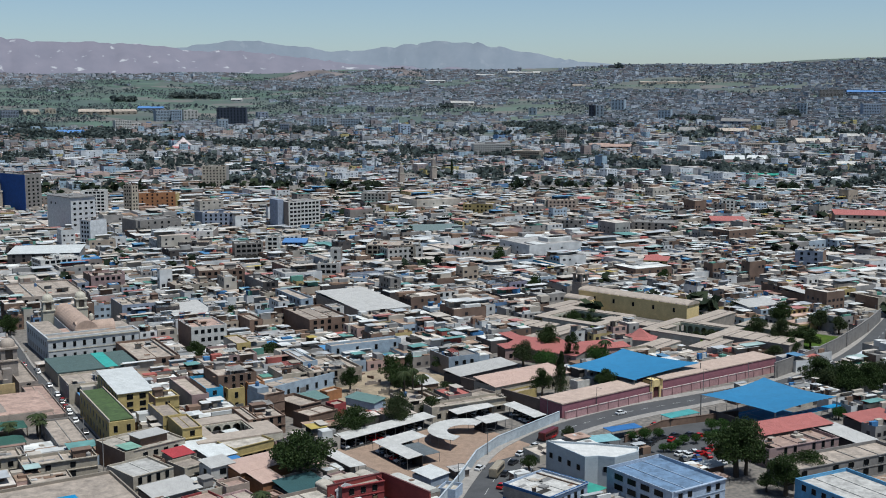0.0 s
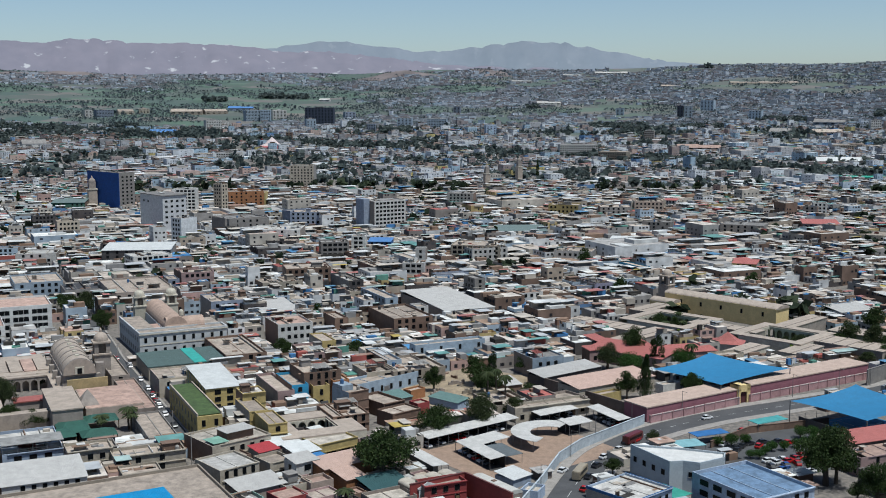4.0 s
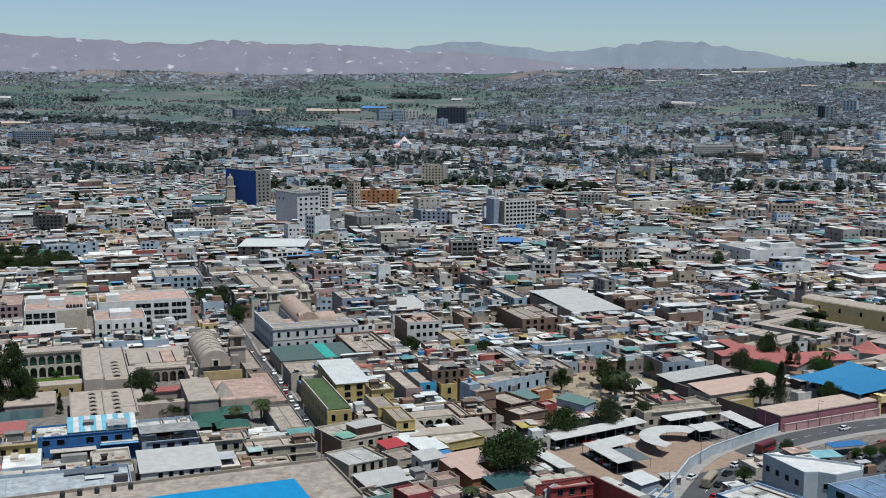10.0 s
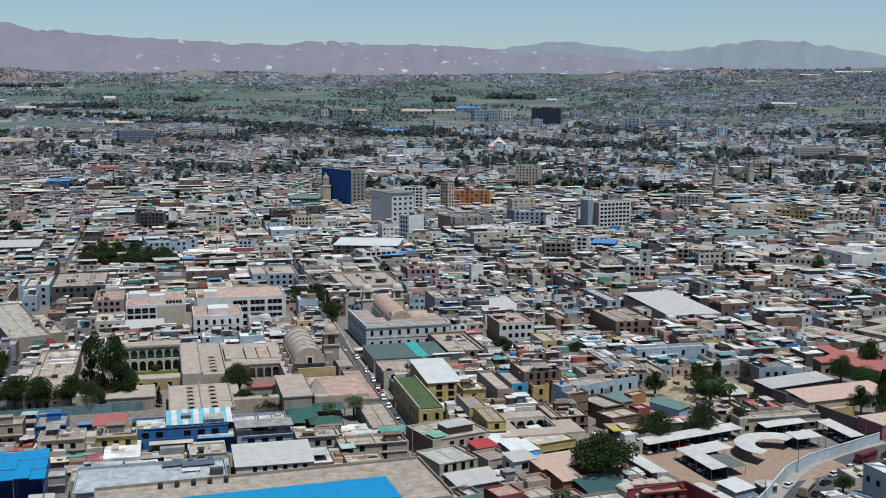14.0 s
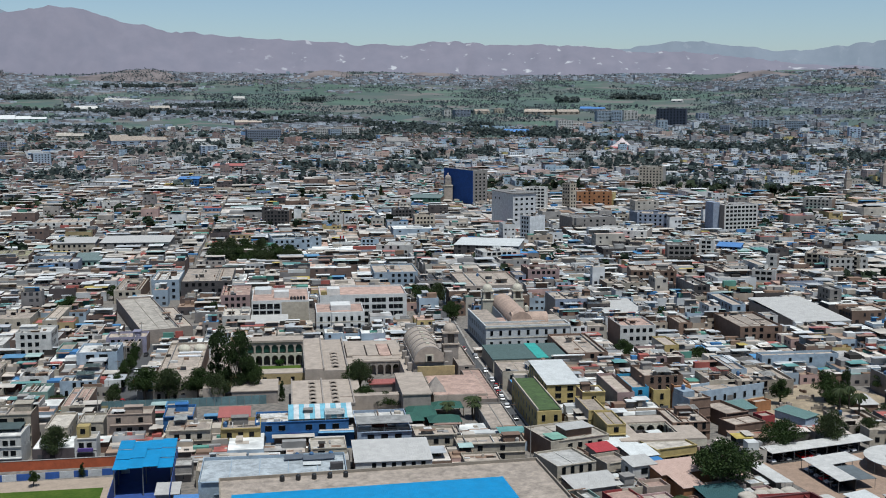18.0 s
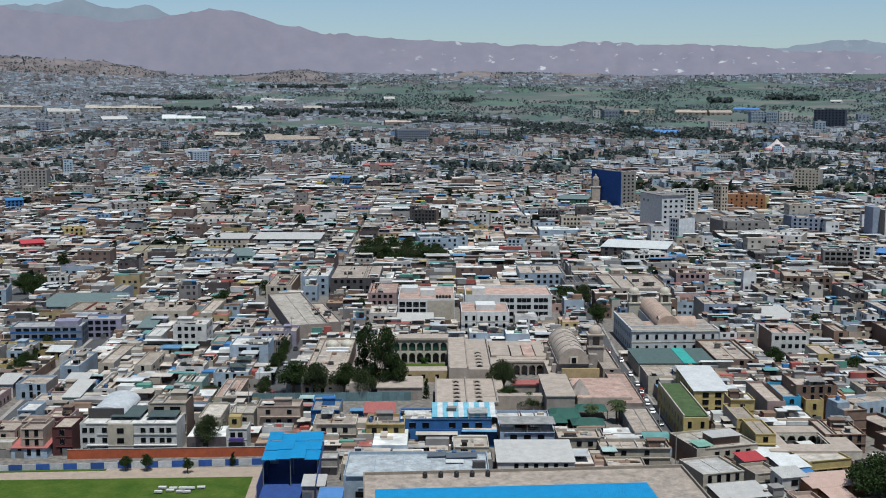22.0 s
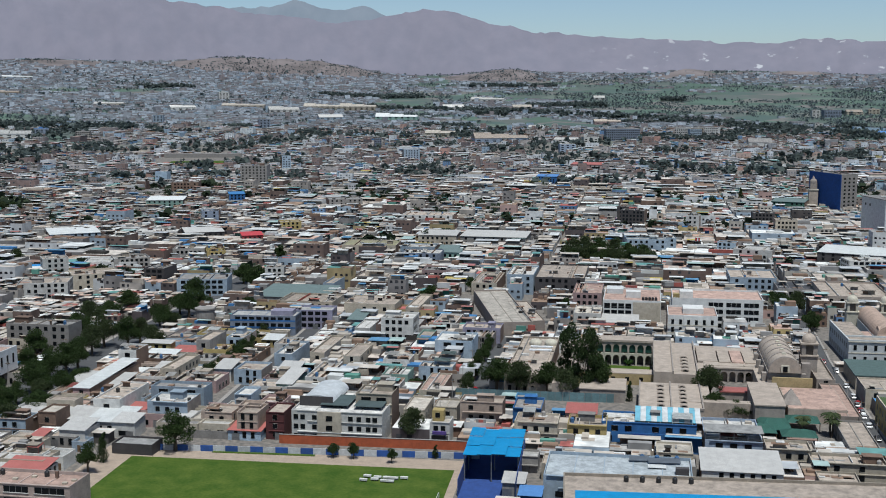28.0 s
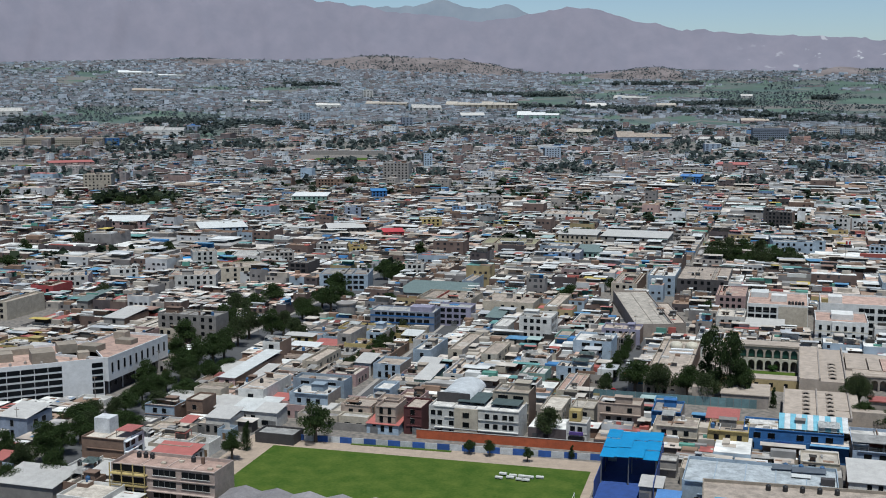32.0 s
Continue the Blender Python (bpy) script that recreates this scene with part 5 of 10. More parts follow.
TREES = {k: [tree_meshes(k, s) for s in range(n)] for k, n in (("broad", 6), ("round", 2), ("cypress", 2), ("tall", 2), ("palm", 2))}
TREE_LABEL = {"broad": "spreading broad-leaved tree with a dusty green crown", "round": "clipped round tree with a dense green crown", "cypress": "narrow dark green conifer", "tall": "very tall dark tree with a ragged crown", "palm": "palm tree with arching green fronds"}
TREE_NAME = {"broad": "broadleaf_tree", "round": "clipped_tree", "cypress": "conifer", "tall": "tall_tree", "palm": "palm_tree"}
tree_rng = random.Random(3)


def tree(kind, x, y, h, w, z=0.0):
    t = thing(TREE_NAME[kind], x, y, tree_rng.uniform(0, 360), z, TREE_LABEL[kind], "tree", "trees of the town")
    h, w = (h * 1.2, w * 1.12) if kind == "broad" else (h * 1.05, w * 1.05)
    s = Matrix.Diagonal((w, w, h, 1))
    a, b = tree_rng.choice(TREES[kind])
    part("trunk", a, None, t, m=s)
    part("crown", b, None, t, m=s)
    take(x, y, min(w, 8) * 0.7, min(w, 8) * 0.7)
    return t


tree("broad", 25.0, 324.5, 5, 5.5)
tree("broad", -40.5, 314.5, 15, 19)
tree("broad", -28.4, 357.5, 10, 13)
tree("broad", -14.9, 368.2, 10, 11)
tree("broad", -4.4, 382.1, 6, 8)
tree("broad", -100.6, 540.6, 7, 8)
tree("broad", -102.4, 469.6, 6, 8)
tree("broad", -70.8, 466.1, 7, 9)
tree("broad", -97.9, 459.5, 6, 6)
tree("palm", -47.5, 290.5, 7, 7)
tree("palm", -129.3, 358.2, 9, 8)
tree("palm", -136.9, 354.1, 7, 7)
tree("broad", -197.3, 514.7, 9, 10)
tree("broad", 43.7, 485.9, 8, 9)
tree("palm", 68.6, 498.8, 8, 5)
tree("broad", 83.9, 319.7, 15, 17)
tree("broad", 87.1, 321.4, 14, 12)
tree("broad", 138.3, 407.7, 9, 10)
tree("broad", 146.0, 404.0, 11, 12)
tree("broad", 153.8, 406.6, 11, 12)
tree("broad", 159.9, 411.9, 11, 12)
tree("broad", 144.8, 487.4, 11, 10)
tree("broad", 151.0, 483.7, 8, 12)
tree("broad", 157.4, 485.9, 7, 10)
tree("broad", 136.3, 466.1, 5, 8)
tree("broad", 179.4, 514.7, 7, 9)
tree("broad", 62.4, 540.6, 6, 8)
tree("palm", 70.6, 540.6, 8, 5)
tree("broad", 77.8, 540.6, 5, 8)
tree("broad", 118.0, 502.7, 4, 8)
tree("broad", 104.6, 319.7, 8, 12)
tree("broad", 93.5, 304.0, 10, 12)
tree("broad", 89.1, 307.0, 5, 6)
tree("broad", 132.7, 642.4, 6, 9)
tree("broad", 125.3, 648.8, 8, 9)
tree("broad", 49.5, 618.0, 9, 10)
tree("broad", 36.7, 736.6, 10, 9)
tree("round", 132.9, 377.5, 5, 5)
tree("round", 69.9, 342.5, 3.2, 3.6)
tree("round", 72.6, 346.3, 3.2, 3.4)
tree("round", 75.3, 350.2, 3.5, 3.8)
tree("round", 79.2, 351.0, 3.5, 3.6)
tree("round", 83.5, 354.1, 3.4, 3.4)
tree("round", 86.2, 355.3, 3.6, 3.6)
tree("round", 89.9, 358.2, 3.6, 3.8)
tree("round", 87.1, 364.4, 4.5, 4.8)
tree("round", 90.8, 364.4, 4.5, 4.6)
tree("round", 59.5, 354.1, 3.5, 3.8)
tree("round", 63.7, 354.1, 4.5, 4.8)
tree("round", 68.3, 356.1, 3.8, 4)
tree("round", 67.5, 342.5, 3, 3.4)
tree("broad", 39.7, 354.1, 4, 5)
tree("tall", -223.7, 352.3, 25, 13)
tree("tall", -217.8, 353.9, 24, 13)
tree("broad", -236.0, 336.5, 11, 12)
tree("broad", -246.0, 336.5, 12, 13)
tree("broad", -228.5, 343.5, 12, 10)
tree("broad", -178.7, 373.7, 11, 10)
tree("broad", -161.2, 357.8, 6, 9)
tree("broad", -156.7, 360.5, 5, 8)
tree("broad", -167.9, 360.0, 5, 8)
tree("cypress", -200.0, 353.7, 7, 4)
tree("palm", -128.1, 356.3, 7, 7)
tree("palm", -135.9, 351.8, 6, 5)
tree("broad", -221.2, 540.1, 11, 13)
tree("broad", -216.6, 546.8, 10, 11)
tree("broad", -233.0, 553.4, 8, 9)
tree("broad", -195.0, 511.8, 5, 6)
tree("broad", -180.7, 407.1, 5, 6)
tree("round", -237.6, 397.9, 3, 4)
tree("round", -227.4, 400.7, 3, 4)
tree("broad", -100.5, 337.6, 4, 5)
tree("broad", -370.0, 448.5, 10, 12)
tree("broad", -381.4, 497.6, 7, 8)
tree("broad", -230.4, 270.1, 9, 10)
tree("broad", -237.7, 241.9, 4.5, 4)
tree("broad", -232.0, 244.8, 4.5, 4)
tree("broad", -220.4, 249.0, 4, 3.5)
tree("cypress", -213.1, 260.6, 4, 3)
tree("broad", -265.7, 347.8, 5, 5)
tree("broad", -271.5, 358.3, 5, 5)
tree("broad", -276.7, 369.9, 5, 5)
tree("broad", -283.4, 381.5, 5, 5)
tree("broad", -257.6, 334.8, 5, 6)
tree("broad", -305.9, 476.6, 7, 7)
tree("broad", -352.4, 425.5, 5, 7)
tree("broad", -269.4, 317.8, 4, 9)
tree("broad", -346.5, 171.5, 8, 13)
tree("broad", -330.5, 152.0, 8, 11)
tree("broad", -329.5, 139.0, 8, 8)
tree("broad", -321.4, 141.0, 3, 8)
tree("broad", -338.6, 181.5, 4, 9)
tree("broad", -356.8, 196.4, 7, 8)
tree("broad", -363.0, 208.0, 7, 9)
tree("broad", -352.0, 178.5, 6, 8)
tree("broad", -279.8, 216.2, 10.5, 12)
tree("cypress", -287.5, 195.6, 9, 5)
tree("broad", -282.9, 187.2, 8, 7)
tree("broad", -353.9, 215.6, 6, 9)
tree("broad", -376.3, 227.8, 12, 12)
tree("broad", -383.0, 237.8, 11, 10)
tree("broad", -389.0, 249.6, 13, 14)
tree("broad", -391.4, 256.5, 12, 12)
tree("broad", -371.6, 245.2, 6, 11)
tree("broad", -411.1, 276.4, 11, 11)
tree("broad", -420.3, 288.7, 12, 12)
tree("broad", -410.1, 293.6, 12, 13)
tree("broad", -413.0, 302.0, 10, 11)
tree("broad", -438.0, 331.6, 11, 9)
tree("broad", -426.3, 330.6, 7, 9)
tree("broad", -443.4, 353.4, 12, 13)
tree("broad", -447.2, 363.8, 10, 12)
tree("broad", -480.8, 427.0, 11, 12)
tree("broad", -498.5, 436.9, 10, 12)
tree("broad", -487.4, 438.8, 10, 11)
tree("broad", -434.3, 384.4, 7, 9)
tree("broad", -338.3, 279.5, 5, 6)
tree("broad", -340.9, 285.6, 5, 5)
tree("broad", -350.2, 298.9, 5, 5)
tree("broad", -357.5, 310.9, 5, 6)
tree("broad", -360.6, 317.9, 5, 6)
tree("broad", -384.8, 348.6, 5, 5)
tree("broad", -550.1, 288.1, 8, 10)
tree("broad", -726.5, 325.7, 11, 9)
tree("broad", -751.4, 378.0, 10, 14)
tree("broad", -672.3, 400.0, 8, 10)
tree("broad", -687.8, 297.3, 9, 12)
tree("broad", -987.7, 523.8, 10, 12)
tree("broad", -971.1, 526.2, 11, 12)
tree("broad", -963.8, 533.7, 10, 13)
tree("broad", -954.8, 543.1, 10, 12)
tree("broad", -947.5, 550.5, 10, 12)
tree("broad", -949.2, 563.4, 9, 12)
tree("broad", -546.6, 510.9, 9, 9)
tree("broad", -402.3, 627.9, 9, 13)
tree("broad", -394.8, 626.2, 10, 13)
tree("broad", -388.7, 626.7, 10, 13)
tree("broad", -382.2, 627.3, 10, 13)
tree("broad", -377.1, 630.0, 10, 13)
tree("broad", -372.0, 632.7, 10, 13)
tree("broad", -366.9, 635.4, 9, 13)
tree("broad", -361.8, 638.1, 9, 13)
tree("broad", -356.6, 640.8, 9, 13)
tree("broad", -351.5, 643.5, 8, 13)
tree("broad", -416.5, 655.8, 10, 13)
tree("broad", -409.0, 659.7, 11, 13)
tree("broad", -400.6, 664.1, 11, 13)
tree("broad", -389.4, 663.9, 11, 13)
tree("broad", -378.4, 663.7, 10, 13)
tree("broad", -367.6, 663.5, 9, 13)
tree("cypress", -23.4, 848.4, 10, 8)
tree("cypress", 11.0, 1411.4, 26, 7)
tree("broad", 36.1, 723.5, 8, 10)
tree("broad", -483.0, 1001.2, 10, 9)
tree("cypress", -484.9, 1067.7, 14, 8)
tree("broad", -462.9, 1071.8, 8, 9)
tree("broad", -498.9, 987.8, 7, 9)
tree("palm", -256.2, 712.9, 9, 5)
tree("broad", -220.5, 344.0, 9, 11)
tree("broad", -213.9, 355.0, 13, 10)
tree("broad", -169.4, 357.0, 7, 9)
tree("broad", -182.6, 377.1, 9, 9)
tree("broad", 140.0, 505.8, 9, 10)
tree("broad", 157.2, 530.5, 12, 11)
tree("broad", 158.3, 499.9, 7, 10)
tree("broad", 173.6, 524.1, 8, 12)
tree("broad", 145.2, 472.6, 6, 9)
tree("broad", 138.7, 483.2, 5, 7)
tree("broad", 133.4, 499.9, 6, 8)
tree("broad", 142.9, 557.7, 7, 9)
tree("broad", 139.3, 417.5, 11, 14)
tree("broad", 146.9, 409.5, 11, 15)
tree("broad", 156.2, 409.5, 11, 15)
tree("broad", -19.4, 424.0, 9.5, 11)
tree("tall", -12.8, 417.7, 14, 5)
tree("broad", 1.4, 406.3, 5, 8)
tree("broad", -6.5, 403.9, 3.5, 7)
tree("palm", -13.8, 398.8, 13.5, 6.5)
tree("palm", -10.7, 402.9, 13.5, 6.5)
tree("palm", -7.5, 394.0, 13.5, 6.5)
tree("broad", -14.2, 409.5, 9, 11)
tree("broad", -34.0, 413.5, 8, 8)
tree("round", 40.2, 446.0, 9, 11)
tree("round", 62.0, 455.0, 9, 11)
tree("broad", 32.0, 453.0, 9, 10)
tree("broad", 44.0, 470.0, 12, 9)
tree("tall", 51.5, 452.0, 14, 8)
tree("palm", 65.0, 456.0, 12, 7)
tree("cypress", 42.3, 408.0, 16, 8)
tree("broad", 35.9, 408.2, 9, 8)
tree("broad", 59.2, 412.5, 9, 9)
tree("broad", -0.9, 443.4, 6, 9)
tree("broad", -401.5, 241.5, 9, 12)
tree("broad", -421.1, 257.6, 11, 13)
tree("broad", -434.1, 275.7, 11, 14)
tree("broad", -444.1, 291.0, 12, 14)
tree("broad", -455.7, 306.5, 12, 14)
tree("broad", -467.1, 324.2, 10, 13)
tree("broad", -478.4, 344.2, 10, 13)
tree("broad", -367.5, 225.4, 6, 9)
tree("broad", -379.5, 213.8, 8, 10)
tree("broad", -339.6, 277.9, 6, 6)
tree("broad", -343.9, 284.9, 5, 5.5)
tree("broad", -348.4, 292.2, 6, 6)
tree("broad", -353.6, 300.6, 5, 5)
tree("broad", -357.1, 308.2, 6, 7)
tree("broad", -363.1, 317.0, 6, 6.5)
tree("broad", -368.6, 325.5, 6, 6)
tree("broad", -373.7, 333.5, 5, 6)
tree("broad", -336.5, 272.3, 4, 5)
tree("broad", -253.1, 327.4, 5, 6)
tree("broad", -261.9, 342.4, 6, 6)
tree("broad", -271.1, 357.7, 6, 6.5)
tree("broad", -278.6, 371.2, 6, 6)
tree("broad", -287.7, 387.4, 6, 6)
tree("broad", -296.0, 401.8, 5, 6)
tree("broad", -429.6, 327.6, 10, 12)
tree("broad", -397.1, 296.8, 10, 12)
tree("broad", -454.7, 356.7, 10, 12)
tree("broad", -477.3, 385.2, 11, 13)
for i in range(12):  # the avenue's planted middle and its verges
    px, py = G(-207 - 0.9 * i + tree_rng.uniform(-2, 2), 262 + 10.5 * i + tree_rng.uniform(-3, 3))
    tree("broad", px, py, tree_rng.uniform(6, 9), tree_rng.uniform(7, 10))
    if i % 2:
        px, py = G(-194 - 1.1 * i, 258 + 11 * i)
        tree("broad", px, py, tree_rng.uniform(7, 10), tree_rng.uniform(8, 11))

# ---- cars ----
CAR_PAINT = {k: surface("car_" + k, c, rough=0.25, vary=0.1, stain=0.05, bump=0) for k, c in {"white": (0.75, 0.75, 0.75), "grey": (0.3, 0.31, 0.32), "red": (0.45, 0.02, 0.02), "dark": (0.03, 0.03, 0.035), "blue": (0.02, 0.07, 0.25), "yellow": (0.6, 0.4, 0.03)}.items()}
TYRE = surface("tyre", (0.02, 0.02, 0.02))


def loft(rows):
    """Skin over cross-sections, each a list of corners."""
    bm = bmesh.new()
    vs = [[bm.verts.new(p) for p in r] for r in rows]
    n = len(vs[0])
    for a, b in zip(vs, vs[1:]):
        for i in range(n):
            bm.faces.new((a[i], a[(i + 1) % n], b[(i + 1) % n], b[i]))
    bm.faces.new(vs[0][::-1])
    bm.faces.new(vs[-1])
    bmesh.ops.recalc_face_normals(bm, faces=bm.faces)
    return bm


def car_section(x, w, z0, z1):
    return [(x, -w, z0), (x, w, z0), (x, w * 1.02, (z0 + z1) / 2), (x, w * 0.9, z1), (x, -w * 0.9, z1), (x, -w * 1.02, (z0 + z1) / 2)]


CAR_BODY = {k: mesh_of("body", loft([car_section(-2.15, 0.7, 0.35, 0.75), car_section(-2.0, 0.82, 0.25, 0.92), car_section(-0.9, 0.86, 0.22, 0.95), car_section(0.9, 0.86, 0.22, 0.95), car_section(1.9, 0.82, 0.25, 0.82), car_section(2.1, 0.68, 0.35, 0.65)]), m) for k, m in CAR_PAINT.items()}
CAR_GLASS = mesh_of("cabin_glass", loft([car_section(-1.75, 0.74, 0.9, 0.95), car_section(-1.2, 0.72, 0.9, 1.4), car_section(0.3, 0.72, 0.9, 1.42), car_section(1.15, 0.74, 0.9, 0.95)]), GLASS)
CAR_ROOF = {k: mesh_of("roof", loft([car_section(-1.2, 0.66, 1.36, 1.44), car_section(-0.4, 0.68, 1.42, 1.5), car_section(0.25, 0.66, 1.38, 1.46)]), m) for k, m in CAR_PAINT.items()}
CAR_WHEEL = mesh_of("wheel", lathe([(0.22, -0.1), (0.32, -0.08), (0.32, 0.08), (0.22, 0.1)], 12), TYRE)
CAR_RIM = mesh_of("rim", lathe([(0.19, -0.11), (0.2, -0.1), (0.2, 0.1), (0.19, 0.11)], 10), STEEL)
CAR_WORD = {"dark": "black", "grey": "silver-grey"}


def car(x, y, ang, colour, z=0.0):
    c = thing("car", x, y, ang, z + 0.03, f"parked {CAR_WORD.get(colour, colour)} car on the asphalt", "car", "cars")
    part("body", CAR_BODY[colour], None, c)
    part("cabin_glass", CAR_GLASS, None, c)
    part("roof", CAR_ROOF[colour], None, c)
    for sx in (-1.35, 1.35):
        for sy in (-0.8, 0.8):
            part("rim", CAR_RIM, None, part("wheel", CAR_WHEEL, None, c, m=pose(sx, sy, 0.32, 90, 0, 0)))
    return c


car(-158.9, 443.8, 118, "white")
car(-147.1, 421.9, 118, "white")
car(-139.9, 408.8, 118, "white")
car(-134.6, 397.9, 118, "grey")
car(-131.3, 391.5, 118, "red")
car(-127.6, 384.3, 118, "white")
car(-122.8, 375.6, 118, "white")
car(-115.9, 362.9, 118, "dark")
car(-218.1, 570.6, 28, "blue")
car(-202.3, 552.9, 28, "dark")
car(10.8, 326.0, 60, "white")
car(23.7, 339.6, 50, "white")
car(28.7, 347.2, 45, "white")
car(20.9, 331.3, 55, "dark")
car(16.4, 310.6, 60, "red")
car(18.8, 305.1, 60, "dark")
car(60.8, 384.3, 35, "white")
car(64.6, 349.1, 60, "dark")
car(61.4, 355.1, 60, "white")
car(72.8, 370.7, 35, "blue")
car(74.9, 371.5, 35, "blue")
car(70.1, 369.8, 35, "red")
car(73.3, 339.6, 100, "white")
car(76.5, 341.1, 100, "white")
car(76.3, 335.9, 100, "blue")
car(80.6, 343.0, 100, "dark")
car(80.0, 337.7, 100, "red")
car(83.0, 345.2, 100, "red")
car(77.7, 326.0, 60, "blue")
car(77.9, 324.3, 60, "blue")
car(72.1, 353.9, 60, "red")
car(74.1, 357.9, 30, "dark")
car(79.1, 358.8, 30, "dark")
car(81.9, 357.9, 30, "red")
car(71.8, 333.8, 100, "dark")
car(151.5, 452.0, 48, "red")
car(156.6, 459.0, 50, "white")
car(67.2, 353.9, 60, "dark")
car(34.5, 357.1, 50, "red")
car(-168.2, 454.5, 118, "red")
car(-158.2, 441.8, 118, "white")
car(-146.9, 421.2, 118, "white")
car(-139.6, 408.1, 118, "white")
car(-138.9, 399.9, 118, "red")
car(-135.2, 400.4, 118, "red")
car(-130.0, 389.8, 118, "grey")
car(-122.7, 374.8, 118, "white")
car(-115.4, 362.0, 118, "dark")
car(-103.9, 338.4, 118, "grey")
car(-189.9, 495.8, 118, "white")
car(-228.5, 545.2, 28, "yellow")
car(-260.2, 347.6, 118, "dark")
car(-264.2, 355.5, 118, "red")
car(-274.9, 371.2, 118, "white")
car(-251.8, 331.2, 118, "red")
car(-287.9, 395.8, 118, "dark")
car(-359.9, 322.8, 118, "white")
car(-365.0, 331.4, 118, "dark")
car(-364.8, 324.9, 118, "white")
car(-382.9, 343.4, 118, "dark")
car(-406.7, 372.2, 118, "white")
car(-396.6, 254.5, 121, "white")
car(-371.8, 241.0, 121, "dark")
car(-443.1, 355.6, 121, "white")
car(-460.0, 383.3, 121, "white")
car(-466.6, 392.7, 121, "dark")
car(-433.1, 338.2, 121, "red")
car(72.1, 339.4, 32, "white")
car(74.5, 337.8, 32, "white")
car(77.8, 339.4, 32, "red")
car(81.0, 342.2, 32, "red")
car(74.7, 331.4, 32, "blue")
car(79.1, 327.2, 32, "blue")
car(82.1, 330.3, 32, "white")
car(64.8, 351.4, 32, "dark")
car(69.6, 356.1, 32, "dark")
car(31.5, 354.9, 52, "dark")
car(18.0, 321.2, 66, "dark")
# cars under the sheds, nose out
shed_rng = random.Random(21)
for x0, y0, x1, y1, deep in ((-29.9, 343.8, -2.3, 369.2, 2.9), (-21.6, 342.3, -10.2, 325.1, 2.6), (4.7, 371.9, 17.6, 382.0, 2.6), (20.3, 384.4, 29.9, 368.0, 2.5)):
    run, turn = math.hypot(x1 - x0, y1 - y0), math.atan2(y1 - y0, x1 - x0)
    for i in range(int(run // 2.7)):
        if shed_rng.random() < 0.15:
            continue
        q = 1.6 + 2.7 * i
        car(x0 + q * math.cos(turn) - deep * math.sin(turn), y0 + q * math.sin(turn) + deep * math.cos(turn), math.degrees(turn) - 90, shed_rng.choice(("white", "grey", "dark", "dark", "red", "white")))


def bus(x, y, ang, label, paint, length=9.0):
    b = thing("bus", x, y, ang, 0.03, label, "bus", "buses")
    L = length / 2
    bm = box(-L, L, -1.2, 1.2, 0.4, 2.9)
    bmesh.ops.bevel(bm, geom=bm.edges[:], offset=0.18, segments=2, affect="EDGES")
    part("body", bm, paint, b)
    bm = bmesh.new()
    for s in (-1, 1):
        for i in range(6):
            xx = -L + 0.8 + i * (length - 1.6) / 6
            add_box(bm, xx, xx + (length - 1.6) / 6 - 0.15, s * 1.21 - 0.02, s * 1.21 + 0.02, 1.5, 2.3)
    add_box(bm, L - 0.02, L + 0.02, -0.95, 0.95, 1.3, 2.4)
    part("windows", bm, GLASS, b)
    for sx in (-L + 1.6, L - 1.6):
        for sy in (-1.05, 1.05):
            part("wheel", CAR_WHEEL, None, b, m=pose(sx, sy, 0.42, 90, 0, 0) @ Matrix.Scale(1.35, 4))
    return b


bus(15.5, 322, 72, "cream town bus on the road", surface("bus_cream", (0.5, 0.42, 0.3), rough=0.35))
bus(33.5, 356.5, 55, "dark red coach on the curved road", surface("bus_maroon", (0.2, 0.03, 0.03), rough=0.3))
bus(163.5, 456.5, 50, "white minibus parked on the street", CAR_PAINT["white"], 7)
bus(171.5, 464.5, 52, "white and blue minibus parked on the street", CAR_PAINT["white"], 7)
bus(181.5, 481.5, 56, "blue minibus parked on the street", CAR_PAINT["blue"], 7)
bus(132.5, 424.5, 38, "pale grey minibus by the kerb", CAR_PAINT["grey"], 7)

# ---- sports field ----
m, n, l, b = nodes_of("grass")
b.inputs["Roughness"].default_value = 0.95
b.inputs["Specular IOR Level"].default_value = 0.12
tc = n.new("ShaderNodeTexCoord")
n1, n2 = n.new("ShaderNodeTexNoise"), n.new("ShaderNodeTexNoise")
for q, s in ((n1, 0.16), (n2, 1.1)):
    q.inputs["Scale"].default_value, q.inputs["Detail"].default_value = s, 6
    l.new(tc.outputs["Object"], q.inputs["Vector"])
rp, mx = n.new("ShaderNodeValToRGB"), n.new("ShaderNodeMath")
mx.operation = "MULTIPLY_ADD"
mx.inputs[1].default_value = 0.55
l.new(n2.outputs[0], mx.inputs[0])
mx.inputs[2].default_value = -0.275
ad = n.new("ShaderNodeMath")
l.new(n1.outputs[0], ad.inputs[0])
l.new(mx.outputs[0], ad.inputs[1])
e = rp.color_ramp.elements
e[0].position, e[0].color, e[1].position, e[1].color = 0.3, (0.03, 0.062, 0.007, 1), 0.75, (0.072, 0.1, 0.017, 1)
l.new(ad.outputs[0], rp.inputs[0])
l.new(rp.outputs[0], b.inputs["Base Color"])
GRASS = m
DIRT = surface("dirt_track", (0.42, 0.33, 0.25), vary=0, stain=0.25)
FX, FY = G(-101, 290)
dirt = tagged(new("dirt_track", mesh_of("dirt_track", box(-60, 52, -48, 38.5, -0.2, 0.04), DIRT)), "pale dirt track round the sports field", "track", kind="structure")
dirt.matrix_basis = pose(FX, FY, 0, 0, 0, 31)
